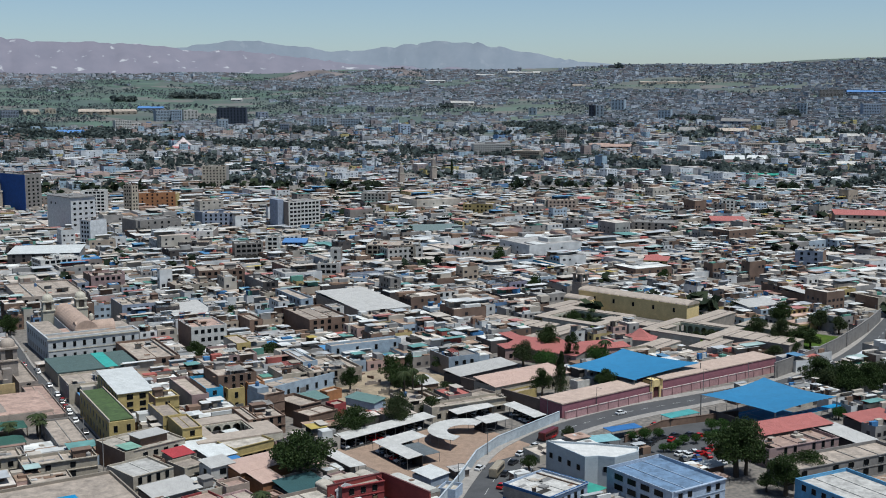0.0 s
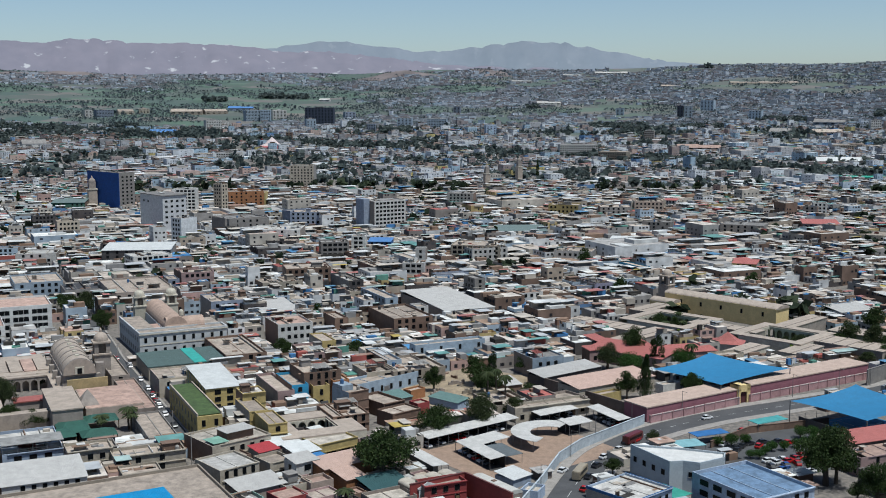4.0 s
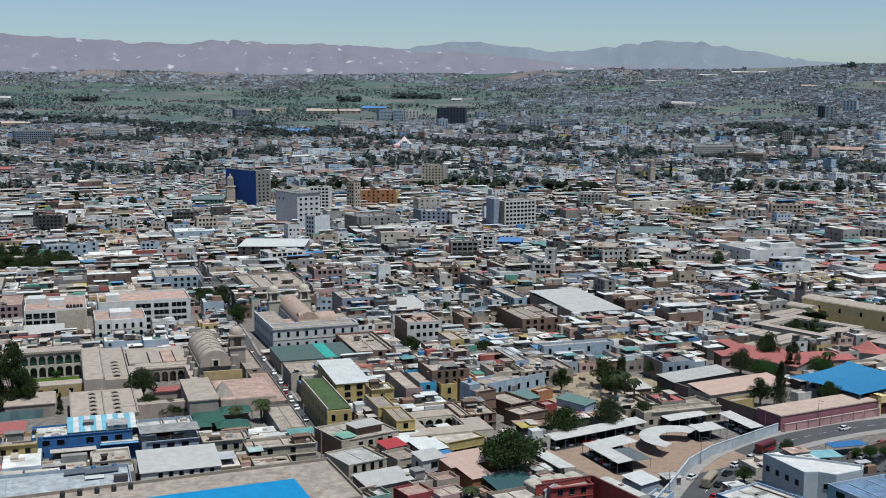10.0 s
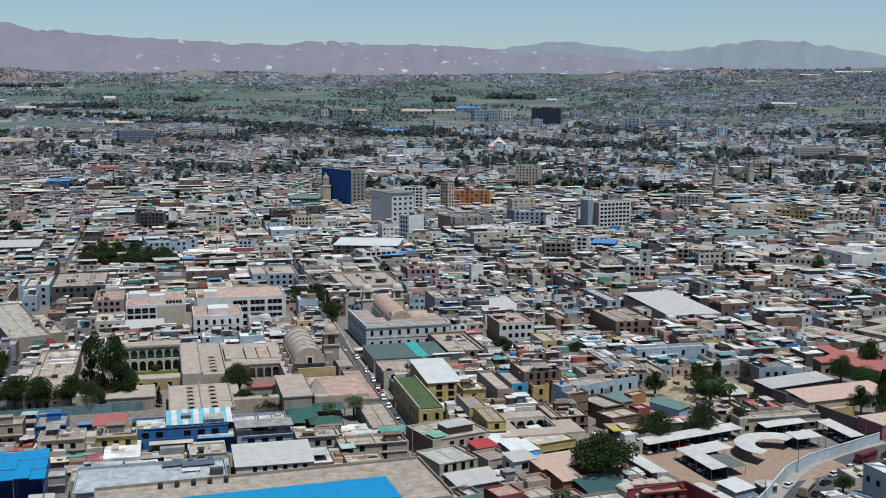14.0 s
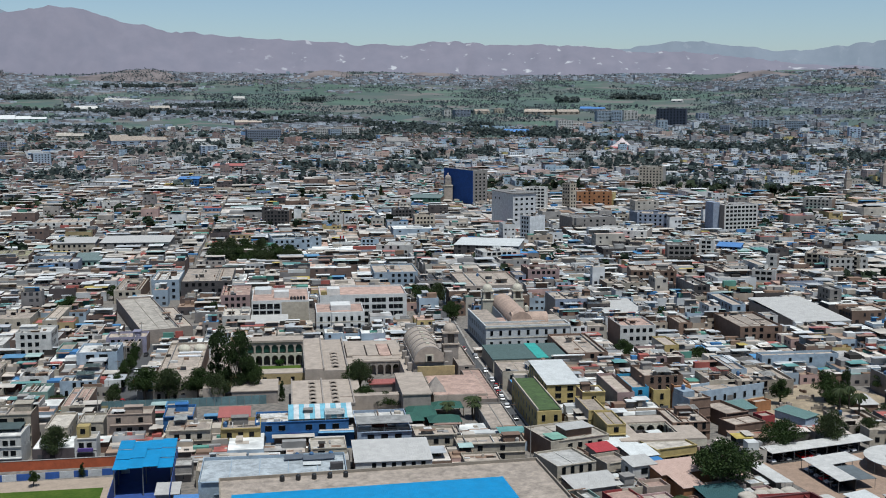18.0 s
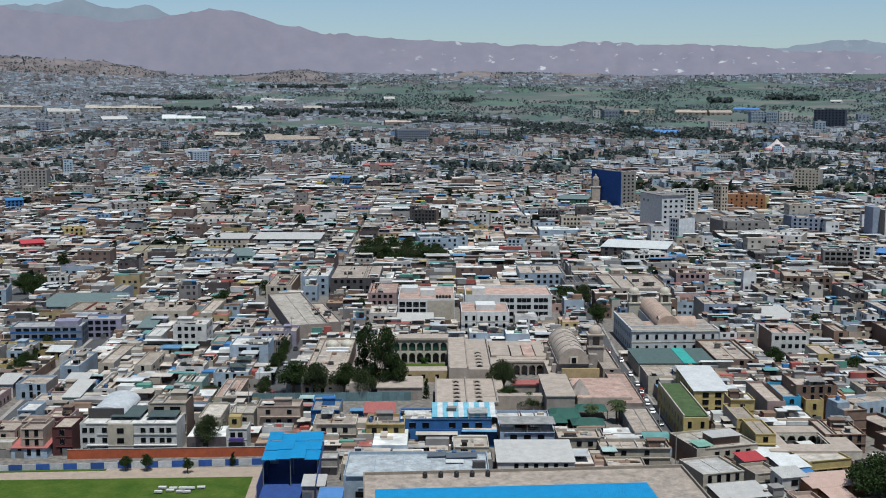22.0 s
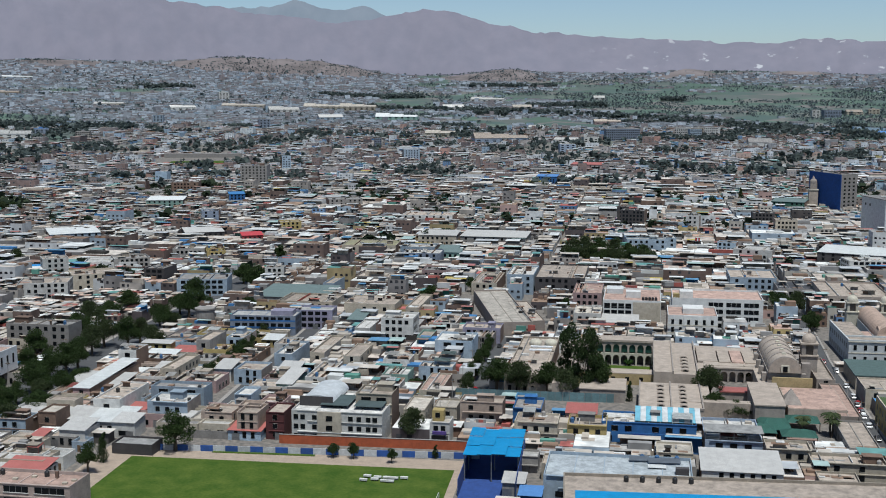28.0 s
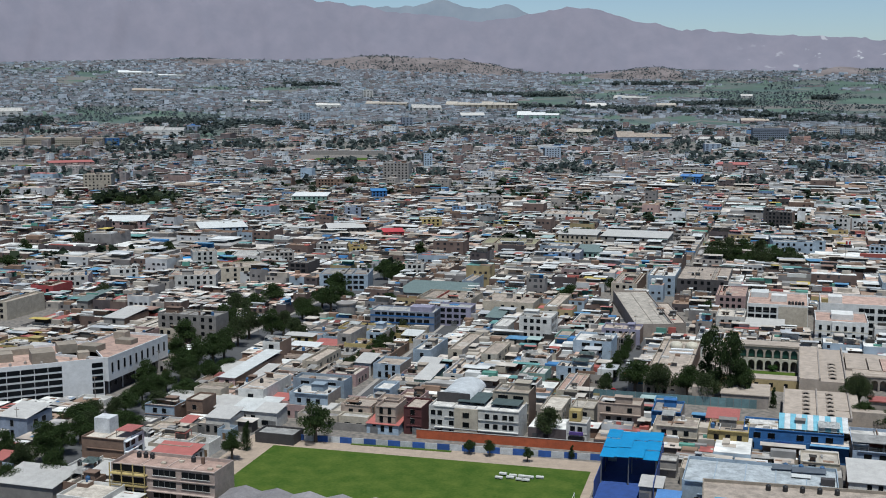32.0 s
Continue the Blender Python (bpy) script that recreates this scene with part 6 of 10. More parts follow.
field = tagged(new("sports_field", mesh_of("sports_field", box(-49, 49.5, -46, 29.5, 0, 0.09), GRASS)), "green grass sports field with worn patches", "sports field", kind="structure")
field.matrix_basis = pose(FX, FY, 0, 0, 0, 31)
take(FX, FY, 122, 100, 31)
CLOTH = surface("white_cloth", (0.75, 0.74, 0.7), vary=0.05, bump=0.05)
tr_ = random.Random(9)
for i in range(9):  # covered tables on the grass
    px, py = G(-76 + (i % 5) * 2.6 + tr_.uniform(-0.6, 0.6), 311 - (i // 5) * 3.2 + tr_.uniform(-0.8, 0.8))
    t = thing("covered_table", px, py, 31 + tr_.uniform(-8, 8), 0.09, "long table with a white cloth on the grass", "table", "tables on the field")
    part("cloth", box(-1.1, 1.1, -0.45, 0.45, 0.35, 0.8), CLOTH, t)
    for sx in (-0.9, 0.9):
        for sy in (-0.35, 0.35):
            part("leg", box(sx - 0.04, sx + 0.04, sy - 0.04, sy + 0.04, 0, 0.4), STEEL, t)
goal = thing("goal", *G(-52.5, 292), 31, 0.09, "white football goal frame on the grass", "goal")
for i, q in enumerate(((-0.06, 0.06, -3.6, -3.48, 0, 2.4), (-0.06, 0.06, 3.48, 3.6, 0, 2.4))):
    part("post", box(*q), CLOTH, goal)
part("crossbar", box(-0.06, 0.06, -3.6, 3.6, 2.4, 2.52), CLOTH, goal)
# boundary wall in blue and white panels, and the orange wall behind
BLUEP, WHITEP, ORANGEW = surface("panel_blue", (0.03, 0.1, 0.36)), surface("panel_white", (0.62, 0.63, 0.64)), surface("orange_wall", (0.45, 0.1, 0.035), vary=0.05)
bw = thing("boundary_wall", *G(-100, 328.5), 33.5, 0, "low wall of blue and white painted panels", "wall")
for i in range(26):
    part("panel", box(-48 + 3.9 * i, -48 + 3.9 * i + 3.86, -0.12, 0.12, 0, 1.9), (BLUEP, WHITEP)[i % 2], bw)
ow = thing("garden_wall", *G(-80, 339.2), 31.5, 0, "orange-red rendered wall before the school block", "wall")
part("wall", box(-31, 29, -0.15, 0.15, 0, 2.9), ORANGEW, ow)
part("coping", box(-31, 29, -0.22, 0.22, 2.9, 3.05), CONCRETE, ow)

part("wall", box(-64, -46, -0.15, 0.15, 0, 2.6), wall_mat("grey"), ow, "grey rendered stretch of wall", m=pose(0, 0, 0, 0, 0, -2))
verge = tagged(new("grass_verge", mesh_of("grass_verge", box(-16, 16, -0.7, 0.7, 0, 0.2), GRASS)), "narrow grass verge before the painted wall", "verge", kind="structure")
verge.matrix_basis = pose(*G(-112.4, 326.6), 0, 0, 0, 32)

# ---- bright blue canopy beside the field ----
BLUES = surface("blue_sheet", (0.015, 0.29, 0.6), rough=0.5, vary=0.08, stain=0.2, ribs=2.0)
COURT = surface("blue_court", (0.025, 0.07, 0.27), vary=0)
cn = thing("court_canopy", *G(-41, 322), 31, 0, "bright blue sheet canopy on posts over sports courts", "canopy")
take(*G(-41, 318), 22, 38, 31)
for i in range(4):
    for j in range(3):
        x0, y0, zz = -8 + 4 * i, -10 + 8.4 * j, 8 + 0.25 * ((i + j) % 3)
        part("sheet", box(x0, x0 + 4.1, y0, y0 + 8.5, zz, zz + 0.12), BLUES, cn)
for sx in (-7.6, 0, 7.6):
    for sy in (-9, 1, 14):
        part("post", box(sx - 0.15, sx + 0.15, sy - 0.15, sy + 0.15, 0, 8), STEEL, cn)
part("court_floor", box(-7.9, 7.9, -30, 15, 0, 0.12), COURT, cn)
part("side_screen", box(-8, -7.85, -22, 15, 0, 5), COURT, cn)
part("side_screen", box(7.85, 8, -22, 15, 0, 6), COURT, cn)

# ---- long hall with blue roof strip ----
hall = thing("long_hall", *G(35, 294), 33, 0, "long hall with tan flat roof and bright blue roof strip", "hall")
take(*G(35, 292), 66, 40, 33)
take(*G(0, 282), 40, 36, 33)
part("wall", box(-54, 33, -22, 9, 0, 7.6), wall_mat("tan"), hall)
part("roof", box(-54, 33, -22, 9, 7.6, 8), roof_mat("tan"), hall)
part("roof_strip", box(-51, 20, -20, -3.5, 8, 8.35), BLUES, hall)
for q in ((-54, 33, 8.6, 9, 8, 8.8), (32.6, 33, -22, 8.6, 8, 8.8), (-54, -53.6, -22, 8.6, 8, 8.8)):
    part("parapet", box(*q), wall_mat("tan"), hall)
for i in range(5):
    part("water_tank", TANKS[0], None, hall, m=pose(-37.6 + 4.2 * i, 5.5, 8))


# ---- zigzag shed roofs at the field's near side ----
zz = thing("shed_row", *G(-112, 258), 31, 0, "row of grey corrugated shed roofs", "shed")
for i in range(5):
    bm = bmesh.new()
    x0 = -27 + 9 * i
    v = [bm.verts.new(p) for p in ((x0, -8, 5), (x0 + 4.5, -8, 6.3), (x0 + 9, -8, 5), (x0, 9, 5), (x0 + 4.5, 9, 6.3), (x0 + 9, 9, 5), (x0, -8, 0), (x0 + 9, -8, 0), (x0, 9, 0), (x0 + 9, 9, 0))]
    for f in ((0, 1, 4, 3), (1, 2, 5, 4), (0, 3, 8, 6), (2, 7, 9, 5), (3, 4, 5, 9, 8), (0, 6, 7, 2, 1)):
        bm.faces.new([v[k] for k in f])
    part("shed", bm, surface("sheet_old", (0.3, 0.28, 0.28), rough=0.7, ribs=2.0), zz)


# ---- convent: cloisters, church and outbuildings ----
STONE = surface("sillar", (0.47, 0.39, 0.32), vary=0.06, stain=0.3, scale=0.3)
STONE_D = surface("sillar_dark", (0.36, 0.31, 0.27), vary=0.06, stain=0.35, scale=0.3)
OCHRE = surface("ochre_wall", (0.47, 0.36, 0.18), vary=0.05)
LIMEW = surface("lime_wash", (0.62, 0.57, 0.46), vary=0.05)
# dark tone of shaded interiors, painted on gallery wall and belfry cores
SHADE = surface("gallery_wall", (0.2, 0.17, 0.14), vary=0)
GLZ = surface("green_glazing", (0.03, 0.09, 0.07), rough=0.3, vary=0)


def arch_row(n, bay, pier, h, spring, depth=0.6):
    """A wall of n round arches: each bay has two half piers and a curved head."""
    bm = bmesh.new()
    r = (bay - pier) / 2
    for i in range(n):
        c = (i - (n - 1) / 2) * bay
        add_box(bm, c - bay / 2, c - r, 0, depth, 0, spring)
        add_box(bm, c + r, c + bay / 2, 0, depth, 0, spring)
        prof = [(c - bay / 2, spring)] + [(c - r * math.cos(math.pi * k / 8), spring + r * math.sin(math.pi * k / 8)) for k in range(9)] + [(c + bay / 2, spring)]
        for (xa, za), (xb, zb) in zip(prof, prof[1:]):
            if xb - xa < 1e-6:
                continue
            v = [bm.verts.new(p) for p in ((xa, 0, za), (xb, 0, zb), (xb, 0, h), (xa, 0, h), (xa, depth, za), (xb, depth, zb), (xb, depth, h), (xa, depth, h))]
            for f in ((0, 1, 2, 3), (5, 4, 7, 6), (0, 4, 5, 1), (3, 2, 6, 7)):
                bm.faces.new([v[k] for k in f])
    return bm


def barrel(length, r, z0, n=14, rise=1.0, end=True):
    """A barrel vault along y, from y = 0, on its springing height."""
    bm = bmesh.new()
    a, b = ([bm.verts.new((r * math.cos(math.pi * k / n), y, z0 + rise * r * math.sin(math.pi * k / n))) for k in range(n + 1)] for y in (0, length))
    for k in range(n):
        bm.faces.new((a[k], b[k], b[k + 1], a[k + 1]))
    if end:
        bm.faces.new(a)
        bm.faces.new(b[::-1])
    return bm


def dome(r, z, rise=1.0, drum=0.0):
    return lathe([(r, z - drum), (r, z)] + [(max(0.02, r * math.cos(k * math.pi / 14)), z + rise * r * math.sin(k * math.pi / 14)) for k in range(1, 8)], 18)


def at(T, u, v):
    """Local place in a grid-aligned thing."""
    c = UV(T.matrix_basis.translation.x, T.matrix_basis.translation.y)
    return u - c[0], v - c[1]


def gbox(T, name, u0, u1, v0, v1, z0, z1, mat, label=""):
    a, b = at(T, u0, v0)
    return part(name, box(a, a + u1 - u0, b, b + v1 - v0, z0, z1), mat, T, label)


def take_uv(u0, u1, v0, v1):
    take(*G((u0 + u1) / 2, (v0 + v1) / 2), u1 - u0, v1 - v0)


take_uv(-34, 70, 378, 476)
cv = thing("convent", *G(10, 440), 29, 0, "old stone convent with arcaded cloisters and tan roofs", "convent")
# great cloister, two-storey gallery at the back
a, b = at(cv, -8, 461)
part("lower_arcade", arch_row(8, 3.2, 0.75, 5.0, 3.0), LIMEW, cv, m=pose(a, b, 0))
part("upper_arcade", arch_row(8, 3.2, 0.75, 4.6, 2.3), STONE, cv, m=pose(a, b, 5.0))
gbox(cv, "glazing", -20.5, 4.5, 461.6, 461.8, 5.4, 8.9, GLZ)
gbox(cv, "gallery_wall", -20.5, 4.5, 464.5, 465, 0, 9.6, SHADE)
gbox(cv, "gallery_roof", -21, 5, 460.6, 469, 9.6, 10.4, STONE)
gbox(cv, "back_wing", -21, 5, 465, 476, 0, 8, STONE_D)
gbox(cv, "right_wing", 5, 12.2, 424, 478, 0, 7, STONE)
gbox(cv, "vault_wing", 12.2, 21, 424, 478, 0, 6.4, STONE)
for i in range(5):
    a, b = at(cv, 16.6, 428 + 5.4 * i)
    part("roof_vault", barrel(2.6, 1.5, 6.4, 10, 0.65), STONE, cv, m=pose(a, b, 0))
    part("lunette", barrel(0.1, 1.05, 6.45, 10, 0.6), GLASS, cv, m=pose(a, b - 0.12, 0))
gbox(cv, "front_wing", -24, 21, 430, 437, 0, 4.2, OCHRE)
gbox(cv, "front_roof", -24, 21, 430, 437, 4.2, 4.5, STONE)
for i in range(8):
    gbox(cv, "window", -21 + 5.2 * i, -19.6 + 5.2 * i, 429.9, 430.1, 1.6, 3.0, GLASS)
gbox(cv, "garden", -20, 4, 438, 460, 0, 0.15, GRASS)
gbox(cv, "left_wing", -31, -24, 405, 470, 0, 6, STONE)
# vaulted range in front
gbox(cv, "low_range", 0, 21, 379, 414, 0, 5.4, STONE)
for i in range(6):
    for j in range(2):
        a, b = at(cv, 7.2 + 7.6 * j, 382 + 5.2 * i)
        part("roof_vault", barrel(2.4, 1.3, 5.4, 10, 0.65), STONE, cv, m=pose(a, b, 0))
        part("lunette", barrel(0.1, 0.9, 5.45, 10, 0.6), GLASS, cv, m=pose(a, b - 0.12, 0))
for q in ((-0.2, 21.2, 378.8, 379.3), (-0.2, 0.3, 379.3, 414.2), (20.7, 21.2, 379.3, 414.2), (10.4, 10.9, 379.3, 414.2)):
    gbox(cv, "parapet", *q, 5.4, 6.1, STONE_D)
for q in ((4.8, 5.3, 424, 478), (11.8, 12.3, 424, 478), (20.7, 21.2, 424, 478)):
    gbox(cv, "parapet", *q, 6.4, 7.5, STONE_D)
gbox(cv, "side_room", -21, -5, 404, 420, 0, 4.5, STONE_D)
gbox(cv, "side_roof", -21.3, -4.7, 403.7, 420.3, 4.5, 4.8, STONE)
# small cloister
gbox(cv, "roof_front", 16.5, 45, 389, 393, 0, 5.6, STONE)
gbox(cv, "roof_left", 21, 24, 393, 447, 0, 5.6, STONE)
gbox(cv, "roof_back", 24, 45, 443, 449, 0, 5.8, STONE)
gbox(cv, "roof_right", 42, 45.5, 393, 443, 0, 5.6, STONE)
a, b = at(cv, 33, 440)
part("small_arcade", arch_row(6, 3.0, 0.7, 5.2, 3.0), STONE_D, cv, m=pose(a, b, 0))
gbox(cv, "small_gallery_roof", 24, 42, 439.8, 443, 5.2, 5.7, STONE)
gbox(cv, "red_roof", 28, 41, 411, 418, 3.6, 4.0, roof_mat("redtin"))
gbox(cv, "red_house", 28.4, 40.6, 411.4, 417.6, 0, 3.6, STONE_D)
for i in range(3):
    gbox(cv, "tan_roof", 30 + 4.8 * i, 34.4 + 4.8 * i, 447.5, 468, 0, 6.2, roof_mat("pink") if i % 2 else STONE)
gbox(cv, "rear_range", 22, 29.5, 449, 476, 0, 6, STONE)
gbox(cv, "rear_hall", -31, 44, 470, 478, 0, 5.5, STONE)

ch = thing("convent_church", *G(52, 436), 29, 0, "stone church with barrel-vaulted roof and bell tower", "church")
gbox(ch, "nave_wall", 45.2, 57, 420, 460, 0, 9.6, STONE_D)
a, b = at(ch, 51.1, 419)
part("nave_vault", barrel(40, 5.6, 9.6, 18), STONE, ch, m=pose(a, b, 0))
for i in range(6):
    part("vault_rib", barrel(0.9, 5.85, 9.6, 18), STONE_D, ch, m=pose(a, b + 0.2 + 7.6 * i, 0))
for i in range(5):
    gbox(ch, "roof_light", 50.4, 51.8, 424 + 7 * i, 425.2 + 7 * i, 15.1, 15.7, LIMEW)
gbox(ch, "gable_window", 49.6, 52.6, 418.6, 419, 9.8, 12.4, LIMEW)
gbox(ch, "window_pane", 50.3, 51.9, 418.4, 418.6, 10.0, 12, GLASS)
for s in (0, 1):
    for i in range(4):
        gbox(ch, "buttress", 43.4 if s == 0 else 57, 45.2 if s == 0 else 58.8, 422 + 10 * i, 424.4 + 10 * i, 0, 8.6, STONE_D)
gbox(ch, "side_aisle", 57, 62, 436, 460, 0, 7.4, STONE_D)
gbox(ch, "bell_tower", 59.6, 65.6, 443, 449, 0, 10.5, STONE_D)
gbox(ch, "tower_cornice", 59.2, 66, 442.6, 449.4, 10.5, 11, STONE)
for su in (59.8, 64):
    for sv in (443.2, 447.3):
        gbox(ch, "tower_pier", su, su + 1.5, sv, sv + 1.5, 11, 15, STONE_D)
# dark core fills the open belfry in place of its shade
gbox(ch, "tower_core", 61, 64.2, 444.4, 447.6, 11, 15, SHADE)
gbox(ch, "tower_cap", 59.3, 65.9, 442.7, 449.3, 15, 15.6, STONE)
a, b = at(ch, 62.6, 446)
part("tower_dome", dome(2.7, 16.2, 1.0, 0.6), STONE, ch, m=pose(a, b, 0))
part("tower_lantern", lathe([(0.5, 18.8), (0.5, 19.8), (0.1, 20.6)], 8), STONE, ch, m=pose(a, b, 0))
gbox(ch, "ochre_gable", 46.5, 60.5, 417.6, 418.4, 0, 8.2, OCHRE)
gbox(ch, "stair_turret", 57.5, 60.5, 424, 427, 0, 12, STONE_D)
gbox(ch, "chapel", 37.5, 47, 381, 411, 0, 7.4, STONE_D)
gbox(ch, "chapel_roof", 37.2, 47.3, 380.7, 411.3, 7.4, 7.8, STONE)
gbox(ch, "annex", 49, 68, 389, 417, 0, 4.8, STONE)
gbox(ch, "annex_roof", 49.3, 67.7, 389.3, 416.7, 4.8, 4.95, roof_mat("pink"))
bm = bmesh.new()
v = [bm.verts.new(p) for p in ((-3.4, -3.4, 0), (3.4, -3.4, 0), (3.4, 3.4, 0), (-3.4, 3.4, 0), (0, 0, 5))]
for f in ((0, 1, 4), (1, 2, 4), (2, 3, 4), (3, 0, 4), (3, 2, 1, 0)):
    bm.faces.new([v[k] for k in f])
a, b = at(ch, 50.5, 396)
part("pyramid_roof", bm, STONE_D, ch, m=pose(a, b, 4.95))

for u0, u1, v0, v1 in ((30, 43, 365, 375), (38, 48, 369, 384), (47, 58, 378, 387), (44, 55, 362, 370)):  # garden restaurant
    g0 = thing("garden_pavilion", *G((u0 + u1) / 2, (v0 + v1) / 2), 29, 0, "open pavilion with a dark green hipped roof", "pavilion", "green garden roofs")
    w, d = (u1 - u0) / 2, (v1 - v0) / 2
    bm = bmesh.new()
    q = [bm.verts.new(p) for p in ((-w, -d, 3), (w, -d, 3), (w, d, 3), (-w, d, 3), (-w * 0.4, 0, 4.6), (w * 0.4, 0, 4.6))]
    for f in ((0, 1, 5, 4), (1, 2, 5), (2, 3, 4, 5), (3, 0, 4), (3, 2, 1, 0)):
        bm.faces.new([q[k] for k in f])
    part("roof", bm, roof_mat("greenroof"), g0)
    for sx in (-1, 1):
        for sy in (-1, 1):
            part("post", box(sx * (w - 0.3) - 0.12, sx * (w - 0.3) + 0.12, sy * (d - 0.3) - 0.12, sy * (d - 0.3) + 0.12, 0, 3), TIMBER, g0)
take_uv(28, 60, 360, 390)

fn = thing("garden_fence", *G(-30, 403), 30.5, 0, "long grey-green metal sheet fence", "fence")
for i in range(22):
    part("panel", box(-36 + 2.6 * i, -36 + 2.6 * i + 2.5, -0.06, 0.06, 0, 3.2), surface("fence_sheet", (0.16, 0.27, 0.29), rough=0.6), fn)
    part("post", box(-36.06 + 2.6 * i, -35.94 + 2.6 * i, -0.1, 0.1, 0, 3.4), STEEL, fn)

# ---- seminary with twin-towered church ----
take_uv(78, 122, 476, 545)
GREYW = surface("pale_grey_wall", (0.56, 0.58, 0.58), vary=0.04, stain=0.2)
sm = thing("seminary", *G(100, 498), 31, 0, "long two-storey pale grey building with small dark windows", "school building")


def sbox(T, name, x0, x1, y0, y1, z0, z1, mat):
    return part(name, box(x0, x1, y0, y1, z0, z1), mat, T)


sbox(sm, "front_wing", -18, 19, -19, -10, 0, 9.4, GREYW)
sbox(sm, "left_wing", -18, -9, -10, 22, 0, 9.4, GREYW)
sbox(sm, "right_wing", 12, 19, -10, 6, 0, 9.4, GREYW)
sbox(sm, "mid_wing", -9, 12, -4, 6, 0, 8.6, GREYW)
for q in ((-18.2, 19.2, -19.2, -18.6), (-18.2, 19.2, -10.6, -10.0), (-18.2, -17.6, -18.6, 22), (18.6, 19.2, -18.6, -10.6)):
    sbox(sm, "parapet", *q, 9.4, 10.2, GREYW)
sbox(sm, "string_course", -18.15, 19.15, -19.15, -19, 4.6, 5.0, LIMEW)
sbox(sm, "roof", -17.6, 18.6, -18.6, -10.6, 9.4, 9.55, roof_mat("tan"))
sbox(sm, "roof", -17.6, -9.2, -10.0, 21.8, 9.4, 9.55, roof_mat("tan"))
sbox(sm, "roof", 12.2, 18.8, -10.0, 5.8, 9.4, 9.55, roof_mat("tan"))
sbox(sm, "roof", -9.0, 12.0, -3.8, 5.8, 8.6, 8.7, roof_mat("pink"))
sbox(sm, "cornice", -18.35, 19.35, -19.4, -19.2, 9.2, 9.6, LIMEW)
for fl in (1.3, 6.0):
    for i in range(9):
        part("window", WIN[2], None, sm, m=pose(-15.5 + 4.0 * i, -19, fl))
    for i in range(9):
        part("window", WIN[2], None, sm, m=pose(-18, -15 + 4.2 * i, fl, 0, 0, -90))

sc = thing("twin_tower_church", *G(100, 512), 29, 0, "church with pink barrel roof and two domed bell towers", "church")
PINKV = surface("pink_vault", (0.5, 0.36, 0.28), vary=0.04)
CREAMT = surface("cream_tower", (0.56, 0.52, 0.42), vary=0.04)
sbox(sc, "nave_wall", -5.2, 5.2, -24, 22, 0, 9, GREYW)
part("nave_vault", barrel(46, 5, 9.2, 16), PINKV, sc, m=pose(0, -24, 0))
part("transept_vault", barrel(16, 4.4, 9.0, 14), PINKV, sc, m=pose(12, -20, 0, 0, 0, 90))
sbox(sc, "transept_wall", -4, 12, -24.2, -15.8, 0, 9, GREYW)
part("crossing_lantern", dome(1.0, 15.4, 1.0, 1.6), LIMEW, sc, m=pose(3, -20, 0))
for sx in (-7.2, 7.2):
    sbox(sc, "tower", sx - 2.6, sx + 2.6, 19, 24.2, 0, 11.5, CREAMT)
    sbox(sc, "tower_cornice", sx - 2.9, sx + 2.9, 18.7, 24.5, 11.5, 12, LIMEW)
    for px in (-2.3, 1.3):
        for py in (19.3, 22.9):
            sbox(sc, "belfry_pier", sx + px, sx + px + 1.0, py, py + 1.0, 12, 15.6, CREAMT)
    sbox(sc, "belfry_core", sx - 1.2, sx + 1.2, 20.4, 22.8, 12, 15.6, SHADE)
    sbox(sc, "belfry_cap", sx - 2.7, sx + 2.7, 18.9, 24.3, 15.6, 16.1, LIMEW)
    part("tower_dome", dome(2.4, 16.7, 1.0, 0.6), LIMEW, sc, m=pose(sx, 21.6, 0))
    part("tower_lantern", lathe([(0.5, 19), (0.5, 20.2), (0.08, 21.2)], 8), LIMEW, sc, m=pose(sx, 21.6, 0))

gr = thing("covered_yard", *G(93.5, 450), 29, 0, "yard under a dark green sheet roof with a teal strip", "covered yard")
take_uv(78, 109, 436, 464)
sbox(gr, "wall", -15, 15, -13, 13, 0, 5.2, wall_mat("cream"))
sbox(gr, "roof", -15.3, 15.3, -13.3, 13.3, 5.2, 5.6, surface("mesh_green", (0.09, 0.14, 0.13), rough=0.8, vary=0, ribs=1.5))
sbox(gr, "roof_strip", 2.4, 7.2, -13.2, 13.2, 5.6, 5.75, surface("teal_sheet", (0.06, 0.42, 0.36), rough=0.6, vary=0))
lw = thing("roof_lawn", *G(81.6, 373), 29, 8.6, "artificial green lawn on a long flat roof", "roof lawn")
sbox(lw, "lawn", -3.6, 3.6, -20.6, 20.6, 0.02, 0.2, surface("artificial_turf", (0.075, 0.125, 0.035), vary=0, stain=0.5, scale=0.25))
sbox(lw, "border", -4.0, -3.6, -21, 21, -0.2, 0.7, wall_mat("cream"))
sbox(lw, "border", 3.6, 4.0, -21, 21, -0.2, 0.7, wall_mat("cream"))
base = thing("terrace_house", *G(81.6, 373), 29, 0, "cream terrace house carrying a roof lawn", "building", "city buildings")
sbox(base, "wall", -4.0, 4.0, -21.2, 21.2, 0, 8.4, wall_mat("yellow"))
for i in range(9):
    for zz in (1.2, 5.2):
        part("window", WIN[2], None, base, m=pose(-4.0, -18 + 4.5 * i, zz, 0, 0, -90))
for i in range(2):
    part("window", WIN[2], None, base, m=pose(-2 + 4 * i, -21.2, 5.2))
take_uv(77.5, 85.7, 351, 394)
wh = house(*G(92.2, 391), 12, 30, 11.5, 29, "yellow", "whiteroof")

